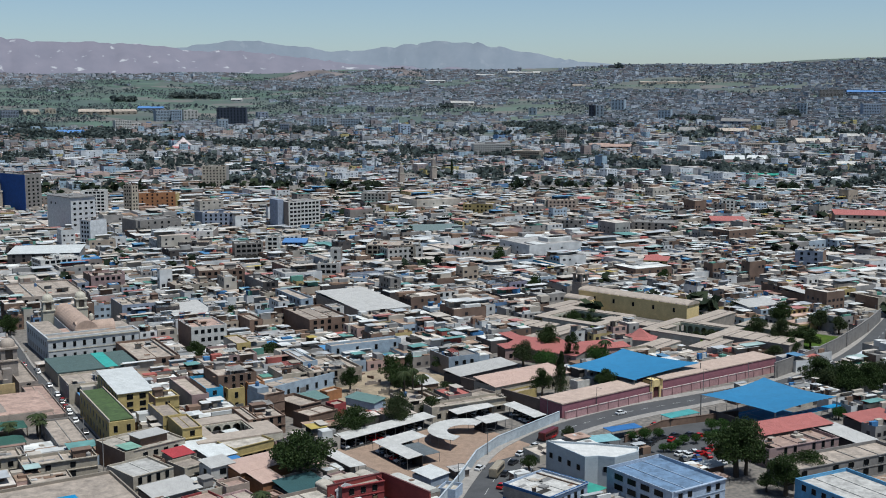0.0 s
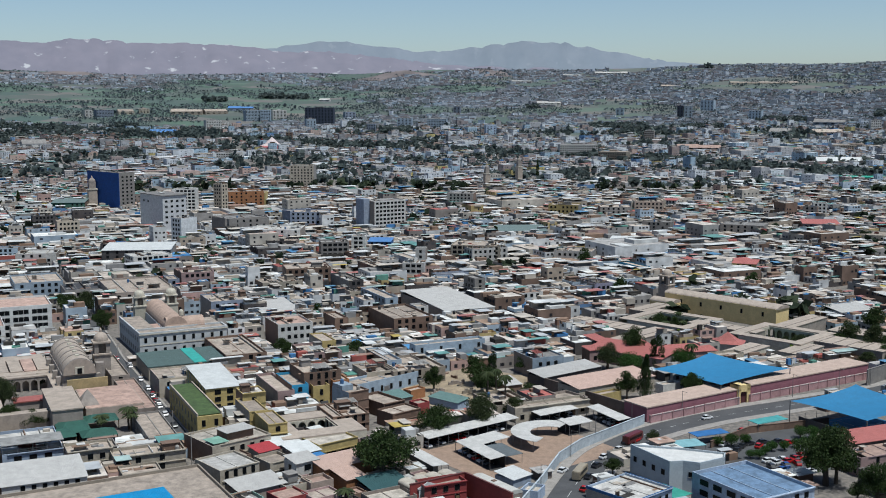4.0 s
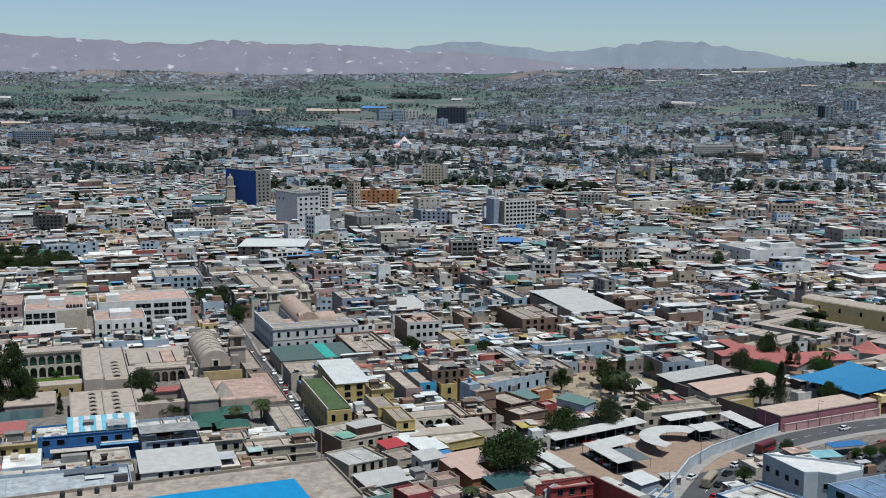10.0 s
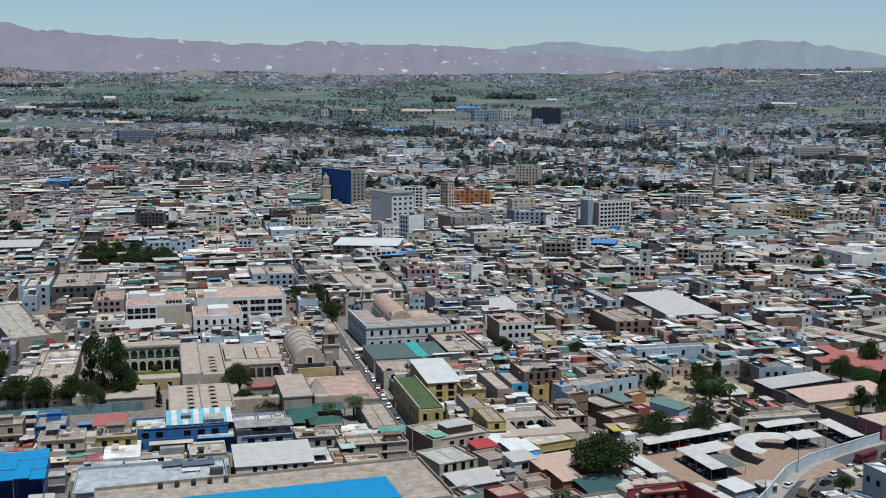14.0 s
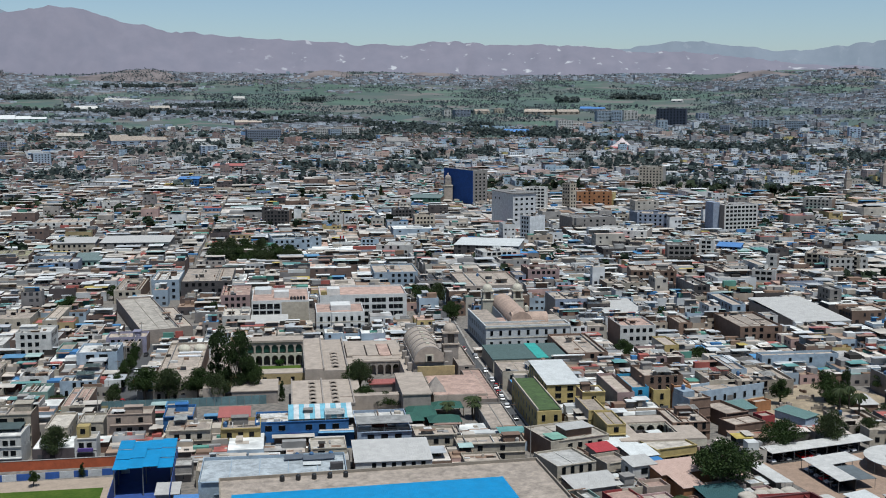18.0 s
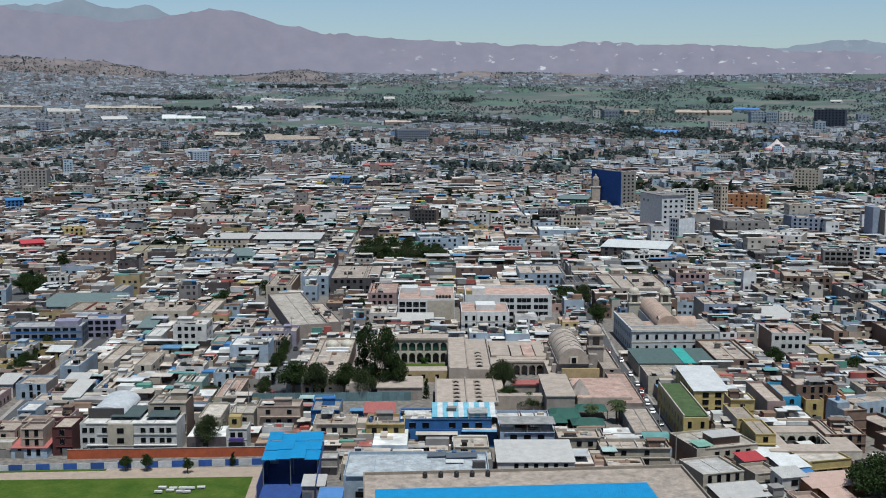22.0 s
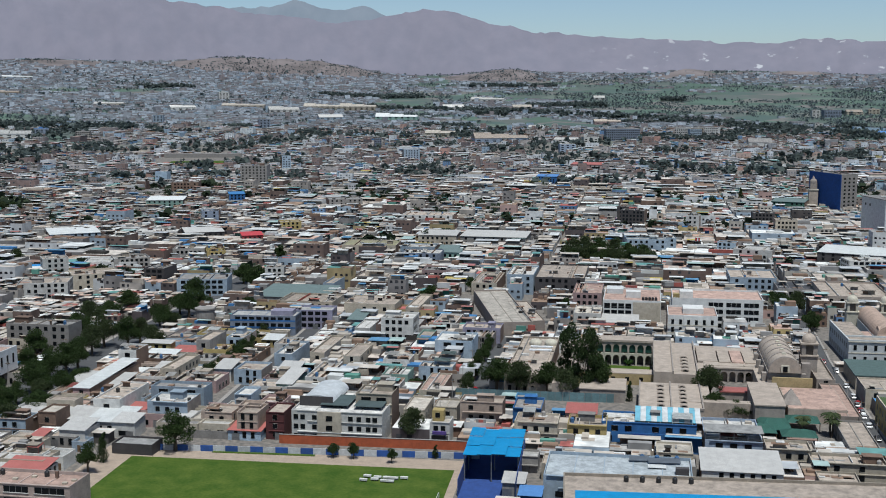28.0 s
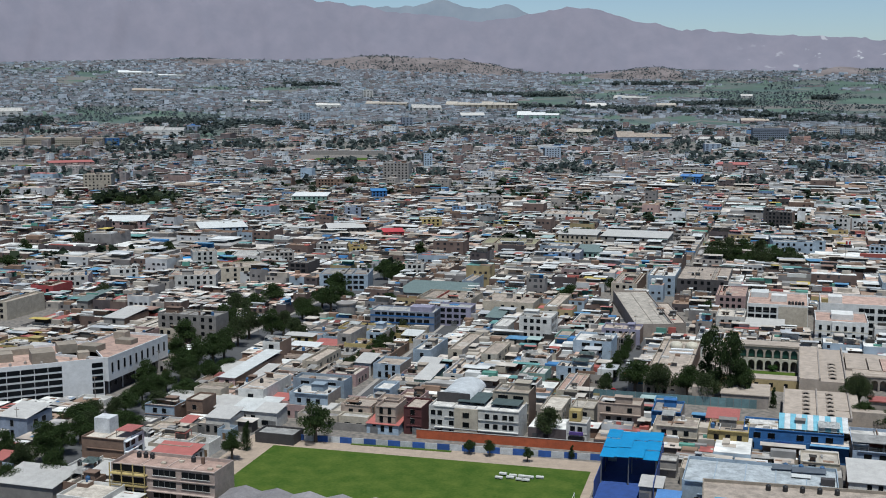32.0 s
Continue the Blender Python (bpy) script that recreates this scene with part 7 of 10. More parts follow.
# ---- yellow church and its cloisters ----
YEL = surface("church_yellow", (0.86, 0.66, 0.31), vary=0.03, stain=0.2)
yc = thing("yellow_church", 96, 562, -43.1, 0, "long yellow church with tan roof and square stone tower", "church")
take(96, 562, 76, 16, -43.1)
take(86, 548, 60, 14, -43.1)
sbox(yc, "nave_wall", -32, 31, -5.5, 5.5, 0, 9, YEL)
part("nave_roof", barrel(64, 5.4, 8.9, 12, 0.3), STONE, yc, m=pose(-32.5, 0, 0, 0, 0, -90))
for i in range(5):
    part("window", WIN[2], None, yc, m=pose(-22 + 11.5 * i, -5.5, 5))
for i in range(14):
    sbox(yc, "roof_rib", -30 + 4.6 * i, -29.6 + 4.6 * i, -5.6, 5.6, 9.0, 9.5, STONE)
sbox(yc, "sacristy", -36, -22, -12.5, -5.5, 0, 5.5, YEL)
part("sacristy_vault", barrel(14, 3.5, 5.5, 10, 0.5), STONE, yc, m=pose(-22, -9, 0, 0, 0, 90))
sbox(yc, "tower", -38, -32, -3, 3, 0, 12, STONE_D)
sbox(yc, "tower_cornice", -38.3, -31.7, -3.3, 3.3, 12, 12.4, STONE)
for px in (-37.8, -33.4):
    for py in (-2.8, 1.6):
        sbox(yc, "belfry_pier", px, px + 1.2, py, py + 1.2, 12.4, 16.4, STONE_D)
sbox(yc, "belfry_core", -36.2, -33.8, -1.2, 1.2, 12.4, 16.4, SHADE)
sbox(yc, "tower_cap", -38.2, -31.8, -3.2, 3.2, 16.4, 17, STONE)
part("tower_dome", dome(2.5, 17.6, 1.0, 0.6), STONE, yc, m=pose(-35, 0, 0))
for k, (x, y, w, d, h, tone) in enumerate(((88.5, 516, 9, 34, 5.0, 0), (86, 469, 34, 9, 4.4, 1), (136, 483, 15, 30, 5.2, 0), (50, 498, 34, 10, 4.6, 0), (124, 528, 34, 9, 5.4, 0), (35, 520, 12, 36, 4.8, 1), (112, 474, 22, 9, 4.6, 1), (146, 508, 13, 26, 4.8, 0), (60, 560, 24, 9, 5, 0))):
    rg = thing("convent_range", x, y, 50, 0, "low lime-washed convent range with a tan flat roof", "building", "convent ranges")
    take(x, y, w + 2, d + 2, 50)
    part("wall", box(-w / 2, w / 2, -d / 2, d / 2, 0, h), LIMEW if tone else STONE_D, rg)
    part("roof", box(-w / 2 - 0.2, w / 2 + 0.2, -d / 2 - 0.2, d / 2 + 0.2, h, h + 0.35), STONE, rg)
    for i in range(int(d // 6)):
        part("roof_rib", box(-w / 2, w / 2, -d / 2 + 3 + 6 * i, -d / 2 + 3.3 + 6 * i, h + 0.35, h + 0.6), STONE_D, rg)


def cloister(name, x, y, ang, w, d, label, deep=5.0, h=5.2):
    c = thing(name, x, y, ang, 0, label, "cloister")
    take(x, y, w + 2 * deep, d + 2 * deep, ang)
    W, D = w / 2, d / 2
    for q in ((-W - deep, W + deep, D, D + deep), (-W - deep, W + deep, -D - deep, -D), (-W - deep, -W, -D, D), (W, W + deep, -D, D)):
        part("gallery_roof", box(*q, h, h + 0.5), STONE, c)
    for q in ((-W - deep, W + deep, D + deep - 0.4, D + deep), (-W - deep, W + deep, -D - deep, -D - deep + 0.4), (-W - deep, -W - deep + 0.4, -D, D), (W + deep - 0.4, W + deep, -D, D)):
        part("outer_wall", box(*q, 0, h), LIMEW, c)
    for turn, run, off in ((0, w, D), (90, d, W), (180, w, D), (270, d, W)):
        n = int(run // 3.2)
        part("arcade", arch_row(n, run / n, 0.7, h, 2.8), LIMEW, c, m=pose(0, 0, 0, 0, 0, turn) @ pose(0, off - 0.3, 0))
    part("garden", box(-W, W, -D, D, 0, 0.12), GRASS, c)
    return c


cloister("cloister", 66, 530, 50, 22, 26, "low cloister round a garden court with palms")
cloister("cloister", 110, 501, 50, 22, 24, "low arcaded cloister round a small garden")
for i in range(7):
    tree(("broad", "broad", "palm")[i % 3], 58 + 2.6 * i, 530 + 4 * math.sin(i * 2), 4 + (i % 3), 5)
for i in range(3):
    tree("broad", 106 + 3 * i, 498 + 2 * i, 3.5, 4)
rp_ = thing("red_pavilion", 84.5, 487, -17, 0, "white pavilion with a red pyramid roof", "pavilion")
take(84.5, 487, 15, 12, -17)
sbox(rp_, "wall", -6.6, 6.6, -5, 5, 0, 4.4, wall_mat("white"))
bm = bmesh.new()
v = [bm.verts.new(p) for p in ((-7, -5.4, 0), (7, -5.4, 0), (7, 5.4, 0), (-7, 5.4, 0), (-4.2, -3, 1.0), (4.2, -3, 1.0), (4.2, 3, 1.0), (-4.2, 3, 1.0), (0, 0, 4.4))]
for f in ((0, 1, 5, 4), (1, 2, 6, 5), (2, 3, 7, 6), (3, 0, 4, 7), (4, 5, 8), (5, 6, 8), (6, 7, 8), (7, 4, 8), (3, 2, 1, 0)):
    bm.faces.new([v[k] for k in f])
part("roof", bm, roof_mat("redtin"), rp_, m=pose(0, 0, 4.4))


# ---- blue shade canopies ----
SAIL = surface("blue_sail", (0.025, 0.2, 0.4), rough=0.7, vary=0.05, stain=0.15, bump=0.1)


def sail(name, corners, sag, label):
    """A stretched cloth between four poles, its edges drawn in and its middle hanging."""
    cx, cy = sum(c[0] for c in corners) / 4, sum(c[1] for c in corners) / 4
    t = thing(name, cx, cy, 0, 0, label, "canopy", "blue canopies")
    bm = bmesh.new()
    n = 14
    rows = []
    A, B, C, D = (Vector((c[0] - cx, c[1] - cy, c[2])) for c in corners)
    for i in range(n + 1):
        row = []
        for j in range(n + 1):
            u, v = i / n, j / n
            uu, vv = u + 0.1 * (0.5 - u) * 4 * v * (1 - v), v + 0.1 * (0.5 - v) * 4 * u * (1 - u)
            p = (A * (1 - uu) + B * uu) * (1 - vv) + (D * (1 - uu) + C * uu) * vv
            p.z -= sag * 16 * u * (1 - u) * v * (1 - v) + 0.5 * sag * 4 * (u * (1 - u) + v * (1 - v)) * 0.5
            row.append(bm.verts.new(p))
        rows.append(row)
    for i in range(n):
        for j in range(n):
            bm.faces.new((rows[i][j], rows[i + 1][j], rows[i + 1][j + 1], rows[i][j + 1])).smooth = True
    part("cloth", bm, SAIL, t)
    for c in (A, B, C, D):
        part("pole", box(c.x - 0.15, c.x + 0.15, c.y - 0.15, c.y + 0.15, 0, c.z), STEEL, t)
    return t


sail("shade_canopy", [(46.5, 425.4, 7), (70.8, 446, 9), (97, 426, 8), (68.3, 403.5, 7)], 1.2, "large blue shade canopy over a school yard")
take(71, 425, 30, 30, 37)
sail("shade_canopy", [(87, 380, 8), (112.5, 396, 10), (132, 377.5, 8), (105.7, 358, 8)], 1.0, "large blue shade canopy over a sports court")
ct = thing("sports_court", 109, 378, 34, 0, "blue sports court with white lines under the canopy", "sports court")
take(109, 378, 40, 32, 34)
part("floor", box(-13, 14, -12, 11, 0, 0.08), surface("court_blue", (0.03, 0.2, 0.38), vary=0, bump=0), ct)
for q in ((-12, 13, -10.1, -10), (-12, 13, 9, 9.1), (-12, -11.9, -10, 9), (12.9, 13, -10, 9), (0, 0.1, -10, 9)):
    part("line", box(*q, 0.08, 0.1), PAINT, ct)
for i in range(6):
    part("fence_post", box(-13 + 5.4 * i - 0.06, -13 + 5.4 * i + 0.06, 11, 11.12, 0, 4), STEEL, ct)
part("fence_wall", box(-15, -14.8, -12, 12, 0, 3), wall_mat("dark"), ct)
st = thing("walkway_roof", 121.5, 374.8, 32.3, 0, "long bright blue walkway roof", "walkway roof")
sbox(st, "sheet", -18, 18, -1.6, 1.6, 3.6, 3.75, BLUES)
for i in range(7):
    sbox(st, "post", -17 + 5.6 * i, -16.85 + 5.6 * i, -1.4, -1.25, 0, 3.6, STEEL)

# ---- pink boundary buildings and gate ----
PLUM = surface("plum_wall", (0.33, 0.13, 0.16), vary=0.03, stain=0.2)
PLUML = surface("plum_band", (0.52, 0.3, 0.3), vary=0.03)

def pink_range(x0, y0, x1, y1, d, h, label):
    L, ang = math.hypot(x1 - x0, y1 - y0), math.degrees(math.atan2(y1 - y0, x1 - x0))
    p = thing("boundary_building", x0, y0, ang, 0, label, "building", "plum-pink street front")
    a = radians(ang)
    take(x0 + L / 2 * math.cos(a) - d / 2 * math.sin(a), y0 + L / 2 * math.sin(a) + d / 2 * math.cos(a), L, d + 3, ang)
    part("wall", box(0, L, 0, d, 0, h - 0.4), PLUM, p)
    part("roof", box(-0.2, L + 0.2, -0.2, d + 0.2, h - 0.4, h), surface("roof_rose", (0.56, 0.42, 0.34), vary=0.05, stain=0.25), p)
    part("street_wall", box(0, L, -1.6, -1.3, 0, 2.6), PLUML, p)
    part("coping", box(0, L, -1.7, -1.2, 2.6, 2.85), surface("coping_cream", (0.55, 0.45, 0.42), vary=0), p)
    for i in range(int(L // 5)):
        part("pier", box(0.3 + 5 * i, 0.75 + 5 * i, -1.85, -1.2, 0, 2.95), PLUML, p)
    return p


pink_range(40, 378.5, 74, 404.5, 11, 5.3, "long plum-pink building with a flat tan roof")
pink_range(78, 408, 131, 446, 11, 5.8, "low plum-pink building with a flat tan roof")
take(76, 408, 22, 16, 33)
gt = thing("gateway", 75.7, 407.5, 33, 0, "yellow gateway with a dark red door", "gateway")
sbox(gt, "pier", -3, -1.5, -2, 2, 0, 6.5, YEL)
sbox(gt, "pier", 1.5, 3, -2, 2, 0, 6.5, YEL)
sbox(gt, "lintel", -3, 3, -2, 2, 4, 6.5, YEL)
sbox(gt, "door", -1.5, 1.5, -1.4, -1.2, 0, 4, wall_mat("maroon"))


def wall_line(name, pts, h, mat, label, t=0.4):
    p = thing(name, *pts[0], 0, 0, label, "wall")
    for (xa, ya), (xb, yb) in zip(pts, pts[1:]):
        L, ang = math.hypot(xb - xa, yb - ya), math.degrees(math.atan2(yb - ya, xb - xa))
        bm = box(0, L, -t / 2, t / 2, 0, h)
        add_box(bm, 0, L, -t / 2 - 0.08, t / 2 + 0.08, h, h + 0.15)
        part("wall_panel", bm, mat, p, m=pose(xa - pts[0][0], ya - pts[0][1], 0, 0, 0, ang))
    return p


wall_line("convent_wall", [(127, 433.2), (136.3, 442.7), (149.6, 456.8), (165.6, 477), (182.5, 501.4), (196.7, 523.1), (209, 544)], 6.2, surface("grey_stone_wall", (0.27, 0.25, 0.23), vary=0), "high grey stone wall curving beside the road")
wall_line("yard_wall", [(-2, 290), (4.4, 312), (10, 334.2), (16.9, 348), (32.3, 368), (39, 376.5)], 3.2, surface("bluewhite_wall", (0.52, 0.58, 0.62), vary=0), "pale blue-white yard wall along the road", 0.3)
wall_line("block_wall", [(4.5, 423), (25.8, 397.5), (39.8, 381.5)], 4, surface("brown_block_wall", (0.2, 0.15, 0.12), vary=0), "brown block wall between the yards", 0.35)
wall_line("lot_wall", [(57, 352), (72, 369), (84, 374), (100, 381)], 2.2, wall_mat("brick"), "brown wall of the parking lot", 0.3)


# red-walled patio beside the yard
patio = thing("patio_wall", -30.4, 293.7, 38, 0, "dark red patio walls with a white plaster pediment", "wall")
REDW = surface("patio_red", (0.33, 0.05, 0.045), vary=0.1, stain=0.25)
part("wall_panel", box(0, 17.6, 0, 0.4, 0, 6.3), REDW, patio)
part("coping", box(-0.1, 17.7, -0.1, 0.5, 6.3, 6.5), wall_mat("maroon"), patio)
side = pose(17.6, 0.2, 0, 0, 0, -88)
part("wall_panel", box(0, 20.5, 0, 0.4, 0, 6.3), REDW, patio, m=side)
part("coping", box(0.3, 20.6, -0.1, 0.5, 6.3, 6.5), wall_mat("maroon"), patio, m=side)
bm = bmesh.new()
add_prism(bm, [(2.2, 0), (8.6, 0), (8.6, 0.35), (5.4, 1.7), (2.2, 0.35)], 0, 0.35)
part("pediment", bm, wall_mat("bright"), patio, "white plaster pediment", m=pose(0, -0.01, 4.5, 90))
for x_ in (2.6, 5.0, 7.4):
    part("pilaster", box(x_, x_ + 0.7, -0.25, -0.01, 0, 4.5), wall_mat("bright"), patio)
for x_ in (11, 14):
    part("window", WIN[0], None, patio, m=pose(x_, -0.01, 2.2))
vaults = thing("vaulted_hall", -29.9, 294.8, 38, 0, "low hall roofed with pale lime-washed vaults", "hall")
part("wall", box(0, 17, 0, 7.5, 0, 4.6), wall_mat("stone"), vaults)
LIMEV = surface("vault_lime", (0.56, 0.5, 0.42), vary=0.1, stain=0.4)
for i in range(4):
    part("vault", barrel(7.5, 2.1, 4.6, 10, 0.42), LIMEV, vaults, m=pose(2.12 + 4.25 * i, 0, 0))
long_vault = thing("vaulted_shed", -15.5, 305.5, -50, 0, "long shed under a pale barrel-vaulted roof", "shed")
part("wall", box(0, 16.5, 0.2, 5.4, 0, 4.2), wall_mat("stone"), long_vault)
part("vault", barrel(16.7, 2.75, 4.2, 12, 0.42), surface("vault_pale", (0.62, 0.6, 0.55), vary=0.08, stain=0.3), long_vault, m=pose(-0.1, 2.8, 0, 0, 0, -90))
part("hatch", box(7, 8.2, 2.2, 3.4, 5.3, 5.55), wall_mat("brick"), long_vault)
for x_, y_ in ((-32.1, 318.3), (-29.4, 321.4)):
    stall = thing("yard_gazebo", x_, y_, 35, 0, "small white canopy on four posts under the tree", "canopy", "yard canopies")
    part("canopy", box(-2, 2, -1.7, 1.7, 2.7, 2.9), roof_mat("whiteroof"), stall)
    for sx in (-1.9, 1.8):
        for sy in (-1.6, 1.5):
            part("post", box(sx, sx + 0.1, sy, sy + 0.1, 0, 2.7), STEEL, stall)
take(-18, 300, 30, 26, 38)

house(-3.5, 315.5, 7.5, 7, 3.4, 48, "bluewhite", "whiteroof", windows=False)
house(2.0, 303.5, 6, 5, 3.2, 70, "bluewhite", "cream", windows=False, hut=False)
take(-2, 310, 16, 24, 70)
awning = thing("teal_awning", 38.3, 300.7, 43, 0, "sea-green sheet awning over a yard", "awning")
part("sheet", box(-3.3, 3.3, -5, 5, 3.9, 4.0), surface("awning_teal", (0.06, 0.38, 0.29), rough=0.6), awning)
for sx in (-3.2, 3.1):
    for sy in (-4.9, 4.8):
        part("post", box(sx, sx + 0.1, sy, sy + 0.1, 0, 3.9), STEEL, awning)
take(38.3, 300.7, 8, 11, 43)

take(25.3, 359, 14, 10, 50)
take(84.6, 384.3, 18, 10, 35)

# ---- car park sheds ----
SHEDR = surface("shed_sheet", (0.66, 0.64, 0.6), rough=0.6, vary=0.05, stain=0.25, ribs=2.5)


# near-black floor sheet that paints the shade under the shed roofs
SHED_SHADE = surface("shed_floor_shade", (0.045, 0.042, 0.04), vary=0)


def shed(x0, y0, x1, y1, d, h=3.4):
    """An open car shed: a thin sloping roof on posts with a back wall. The front edge runs from the first to the second point."""
    L, ang = math.hypot(x1 - x0, y1 - y0), math.degrees(math.atan2(y1 - y0, x1 - x0))
    s = thing("car_shed", x0, y0, ang, 0, "open car shed with a pale sheet roof on posts", "car shed", "car sheds")
    a = radians(ang)
    take(x0 + L / 2 * math.cos(a) - d / 2 * math.sin(a), y0 + L / 2 * math.sin(a) + d / 2 * math.cos(a), L + 6, d + 6, ang)
    bm = bmesh.new()
    lo = [bm.verts.new(p) for p in ((0, 0, h), (L, 0, h), (L, d, h + 0.4), (0, d, h + 0.4))]
    up = [bm.verts.new((v.co.x, v.co.y, v.co.z + 0.12)) for v in lo]
    bm.faces.new(lo[::-1])
    bm.faces.new(up)
    for i in range(4):
        bm.faces.new((lo[i], lo[(i + 1) % 4], up[(i + 1) % 4], up[i]))
    part("roof", bm, SHEDR, s)
    part("floor", box(0, L, 0, d, 0.05, 0.1), SHED_SHADE, s)
    # back wall darkened to deepen the shade inside the shed
    part("back_wall", box(0, L, d - 0.25, d - 0.05, 0, h + 0.3), surface("shed_wall_shade", (0.035, 0.032, 0.03)), s)
    for i in range(int(L // 4) + 1):
        part("post", box(min(L - 0.1, 4 * i), min(L, 4 * i + 0.12), 0.1, 0.22, 0, h), STEEL, s)
    return s


shed(-29.9, 343.8, -2.3, 369.2, 6)
shed(-21.9, 319.9, -32.0, 334.2, 5.5)
shed(-21.6, 342.3, -10.2, 325.1, 5.2)
shed(-13.2, 339.5, -4.9, 347.8, 7)
shed(4.7, 371.9, 17.6, 382.0, 5)
shed(20.3, 384.4, 29.9, 368.0, 4.8)
shed(13.9, 361.4, 21.6, 366.9, 6.4)
ring = thing("curved_shed", 7.5, 354.5, 0, 0, "curved open shed roof bending round a yard", "car shed", "car sheds")
take(6, 352, 26, 26, 40)
bm = bmesh.new()
prev = None
for i in range(21):
    a = radians(60 + 190 * i / 20)
    row = [bm.verts.new((r * math.cos(a), r * math.sin(a), z)) for r, z in ((6.2, 3.2), (12.4, 3.5), (12.4, 3.62), (6.2, 3.32))]
    if prev:
        for k in range(4):
            bm.faces.new((prev[k], prev[(k + 1) % 4], row[(k + 1) % 4], row[k]))
    prev = row
part("roof", bm, SHEDR, ring)
for i in range(9):
    a = radians(64 + 180 * i / 8)
    part("post", box(12 * math.cos(a) - 0.08, 12 * math.cos(a) + 0.08, 12 * math.sin(a) - 0.08, 12 * math.sin(a) + 0.08, 0, 3.4), STEEL, ring)
yd = tagged(new("yard", mesh_of("yard", box(-26, 26, -20, 20, -0.2, 0.05), surface("yard_dirt", (0.36, 0.25, 0.18), vary=0))), "reddish dirt yard of the car park", "yard", kind="structure")
yd.matrix_basis = pose(-2, 345, 0, 0, 0, 40)
take(-2, 345, 50, 38, 40)
dk = thing("yard_canopy", -7, 336, 34, 0, "grey mesh canopy over the yard", "canopy")
sbox(dk, "mesh", -3.5, 3.5, -6, 6, 3, 3.08, surface("mesh_grey", (0.13, 0.15, 0.16), vary=0))
for sx in (-3.3, 3.2):
    for sy in (-5.8, 5.7):
        sbox(dk, "post", sx, sx + 0.1, sy, sy + 0.1, 0, 3, STEEL)
lot = tagged(new("parking_lot", mesh_of("parking_lot", box(-24, 24, -20, 18, -0.2, 0.04), ASPHALT)), "asphalt car park between clipped trees", "car park", kind="structure")
lot.matrix_basis = pose(76, 349, 0, 0, 0, 31)
take(76, 349, 46, 40, 31)
take(60, 366, 46, 18, 33)
for x, y, ang, w, d, k in ((48, 347, 20, 12, 7, "cyan"), (57.5, 359, 26, 12, 5, "blue"), (79, 375, 32, 13, 5, "green")):
    c = thing("market_canopy", x, y, ang, 0, f"low {'teal' if k != 'blue' else 'blue'} market canopy on poles", "canopy", "roadside canopies")
    sbox(c, "cloth", -w / 2, w / 2, -d / 2, d / 2, 2.8, 2.95, surface("canopy_" + k, {"cyan": (0.25, 0.48, 0.52), "blue": (0.03, 0.16, 0.42), "green": (0.08, 0.36, 0.36)}[k], vary=0))
    for sx in (-1, 1):
        for sy in (-1, 1):
            sbox(c, "pole", sx * (w / 2 - 0.3) - 0.05, sx * (w / 2 - 0.3) + 0.05, sy * (d / 2 - 0.3) - 0.05, sy * (d / 2 - 0.3) + 0.05, 0, 2.8, STEEL)

wt = thing("water_tower", -420, 344, 0, 0, "round grey concrete water tank", "water tank")
part("tank", lathe([(4.4, 0), (4.4, 8.5), (4.8, 8.6), (4.8, 9.2), (4.4, 9.2)], 24), CONCRETE, wt)
take(-420, 344, 10, 10)
for x, y, h, r in ((-404, 1046, 30, 4.0), (-46.7, 1292, 28, 3.0), (-11.4, 1370, 32, 3.2)):
    t = thing("bell_tower", x, y, 29, 0, "tall pale stone bell tower with a domed top", "bell tower", "church towers")
    sbox(t, "shaft", -r, r, -r, r, 0, h * 0.6, STONE)
    sbox(t, "cornice", -r * 1.12, r * 1.12, -r * 1.12, r * 1.12, h * 0.6, h * 0.63, LIMEW)
    sbox(t, "belfry", -r * 0.75, r * 0.75, -r * 0.75, r * 0.75, h * 0.63, h * 0.82, STONE_D)
    part("tower_dome", dome(r * 0.8, h * 0.85, 1.0, h * 0.03), STONE_D, t)
    part("tower_lantern", lathe([(r * 0.22, h * 0.84), (r * 0.22, h * 0.98), (0.05, h * 1.04)], 8), STONE, t)
cs = thing("circus_tent", -439, 1964, 0, land(-439, 1964), "pink and white peaked circus tent", "tent")
bm = lathe([(26, 0), (25, 6), (13, 11), (4, 19), (0.5, 23)], 20)
part("canvas", bm, surface("tent_white", (0.72, 0.6, 0.58), vary=0), cs)
part("valance", lathe([(26.3, 3.5), (25.6, 6.4), (21, 7.9), (20.8, 8.2)], 20), surface("tent_red", (0.55, 0.16, 0.16), vary=0), cs)
VAULT = surface("white_vault", (0.6, 0.62, 0.63), rough=0.6, vary=0, ribs=2.0)
vt = thing("vaulted_hall", *G(-102, 349), 29, 10, "white sheet-metal barrel roof over a school hall", "roof hall")
part("vault", barrel(20, 5.6, 0, 14, 0.55), VAULT, vt)
part("end_wall", box(-5.5, 5.5, -0.15, 0.15, -1, 2.6), wall_mat("dark"), vt)
for i in range(2):
    sk = thing("roof_cover", *G(-95.5 + 11 * i, 353), 29, 9.6, "dark grey-green shade cover on the school roof", "roof cover", "roof covers")
    sbox(sk, "cover", -4.6, 4.6, -6.5, 6.5, 0.9, 1.05, surface("cover_dark", (0.07, 0.1, 0.1), vary=0, ribs=1.5))
    for sx in (-4.4, 4.3):
        for sy in (-6.3, 6.2):
            sbox(sk, "post", sx, sx + 0.1, sy, sy + 0.1, -0.6, 0.9, STEEL)
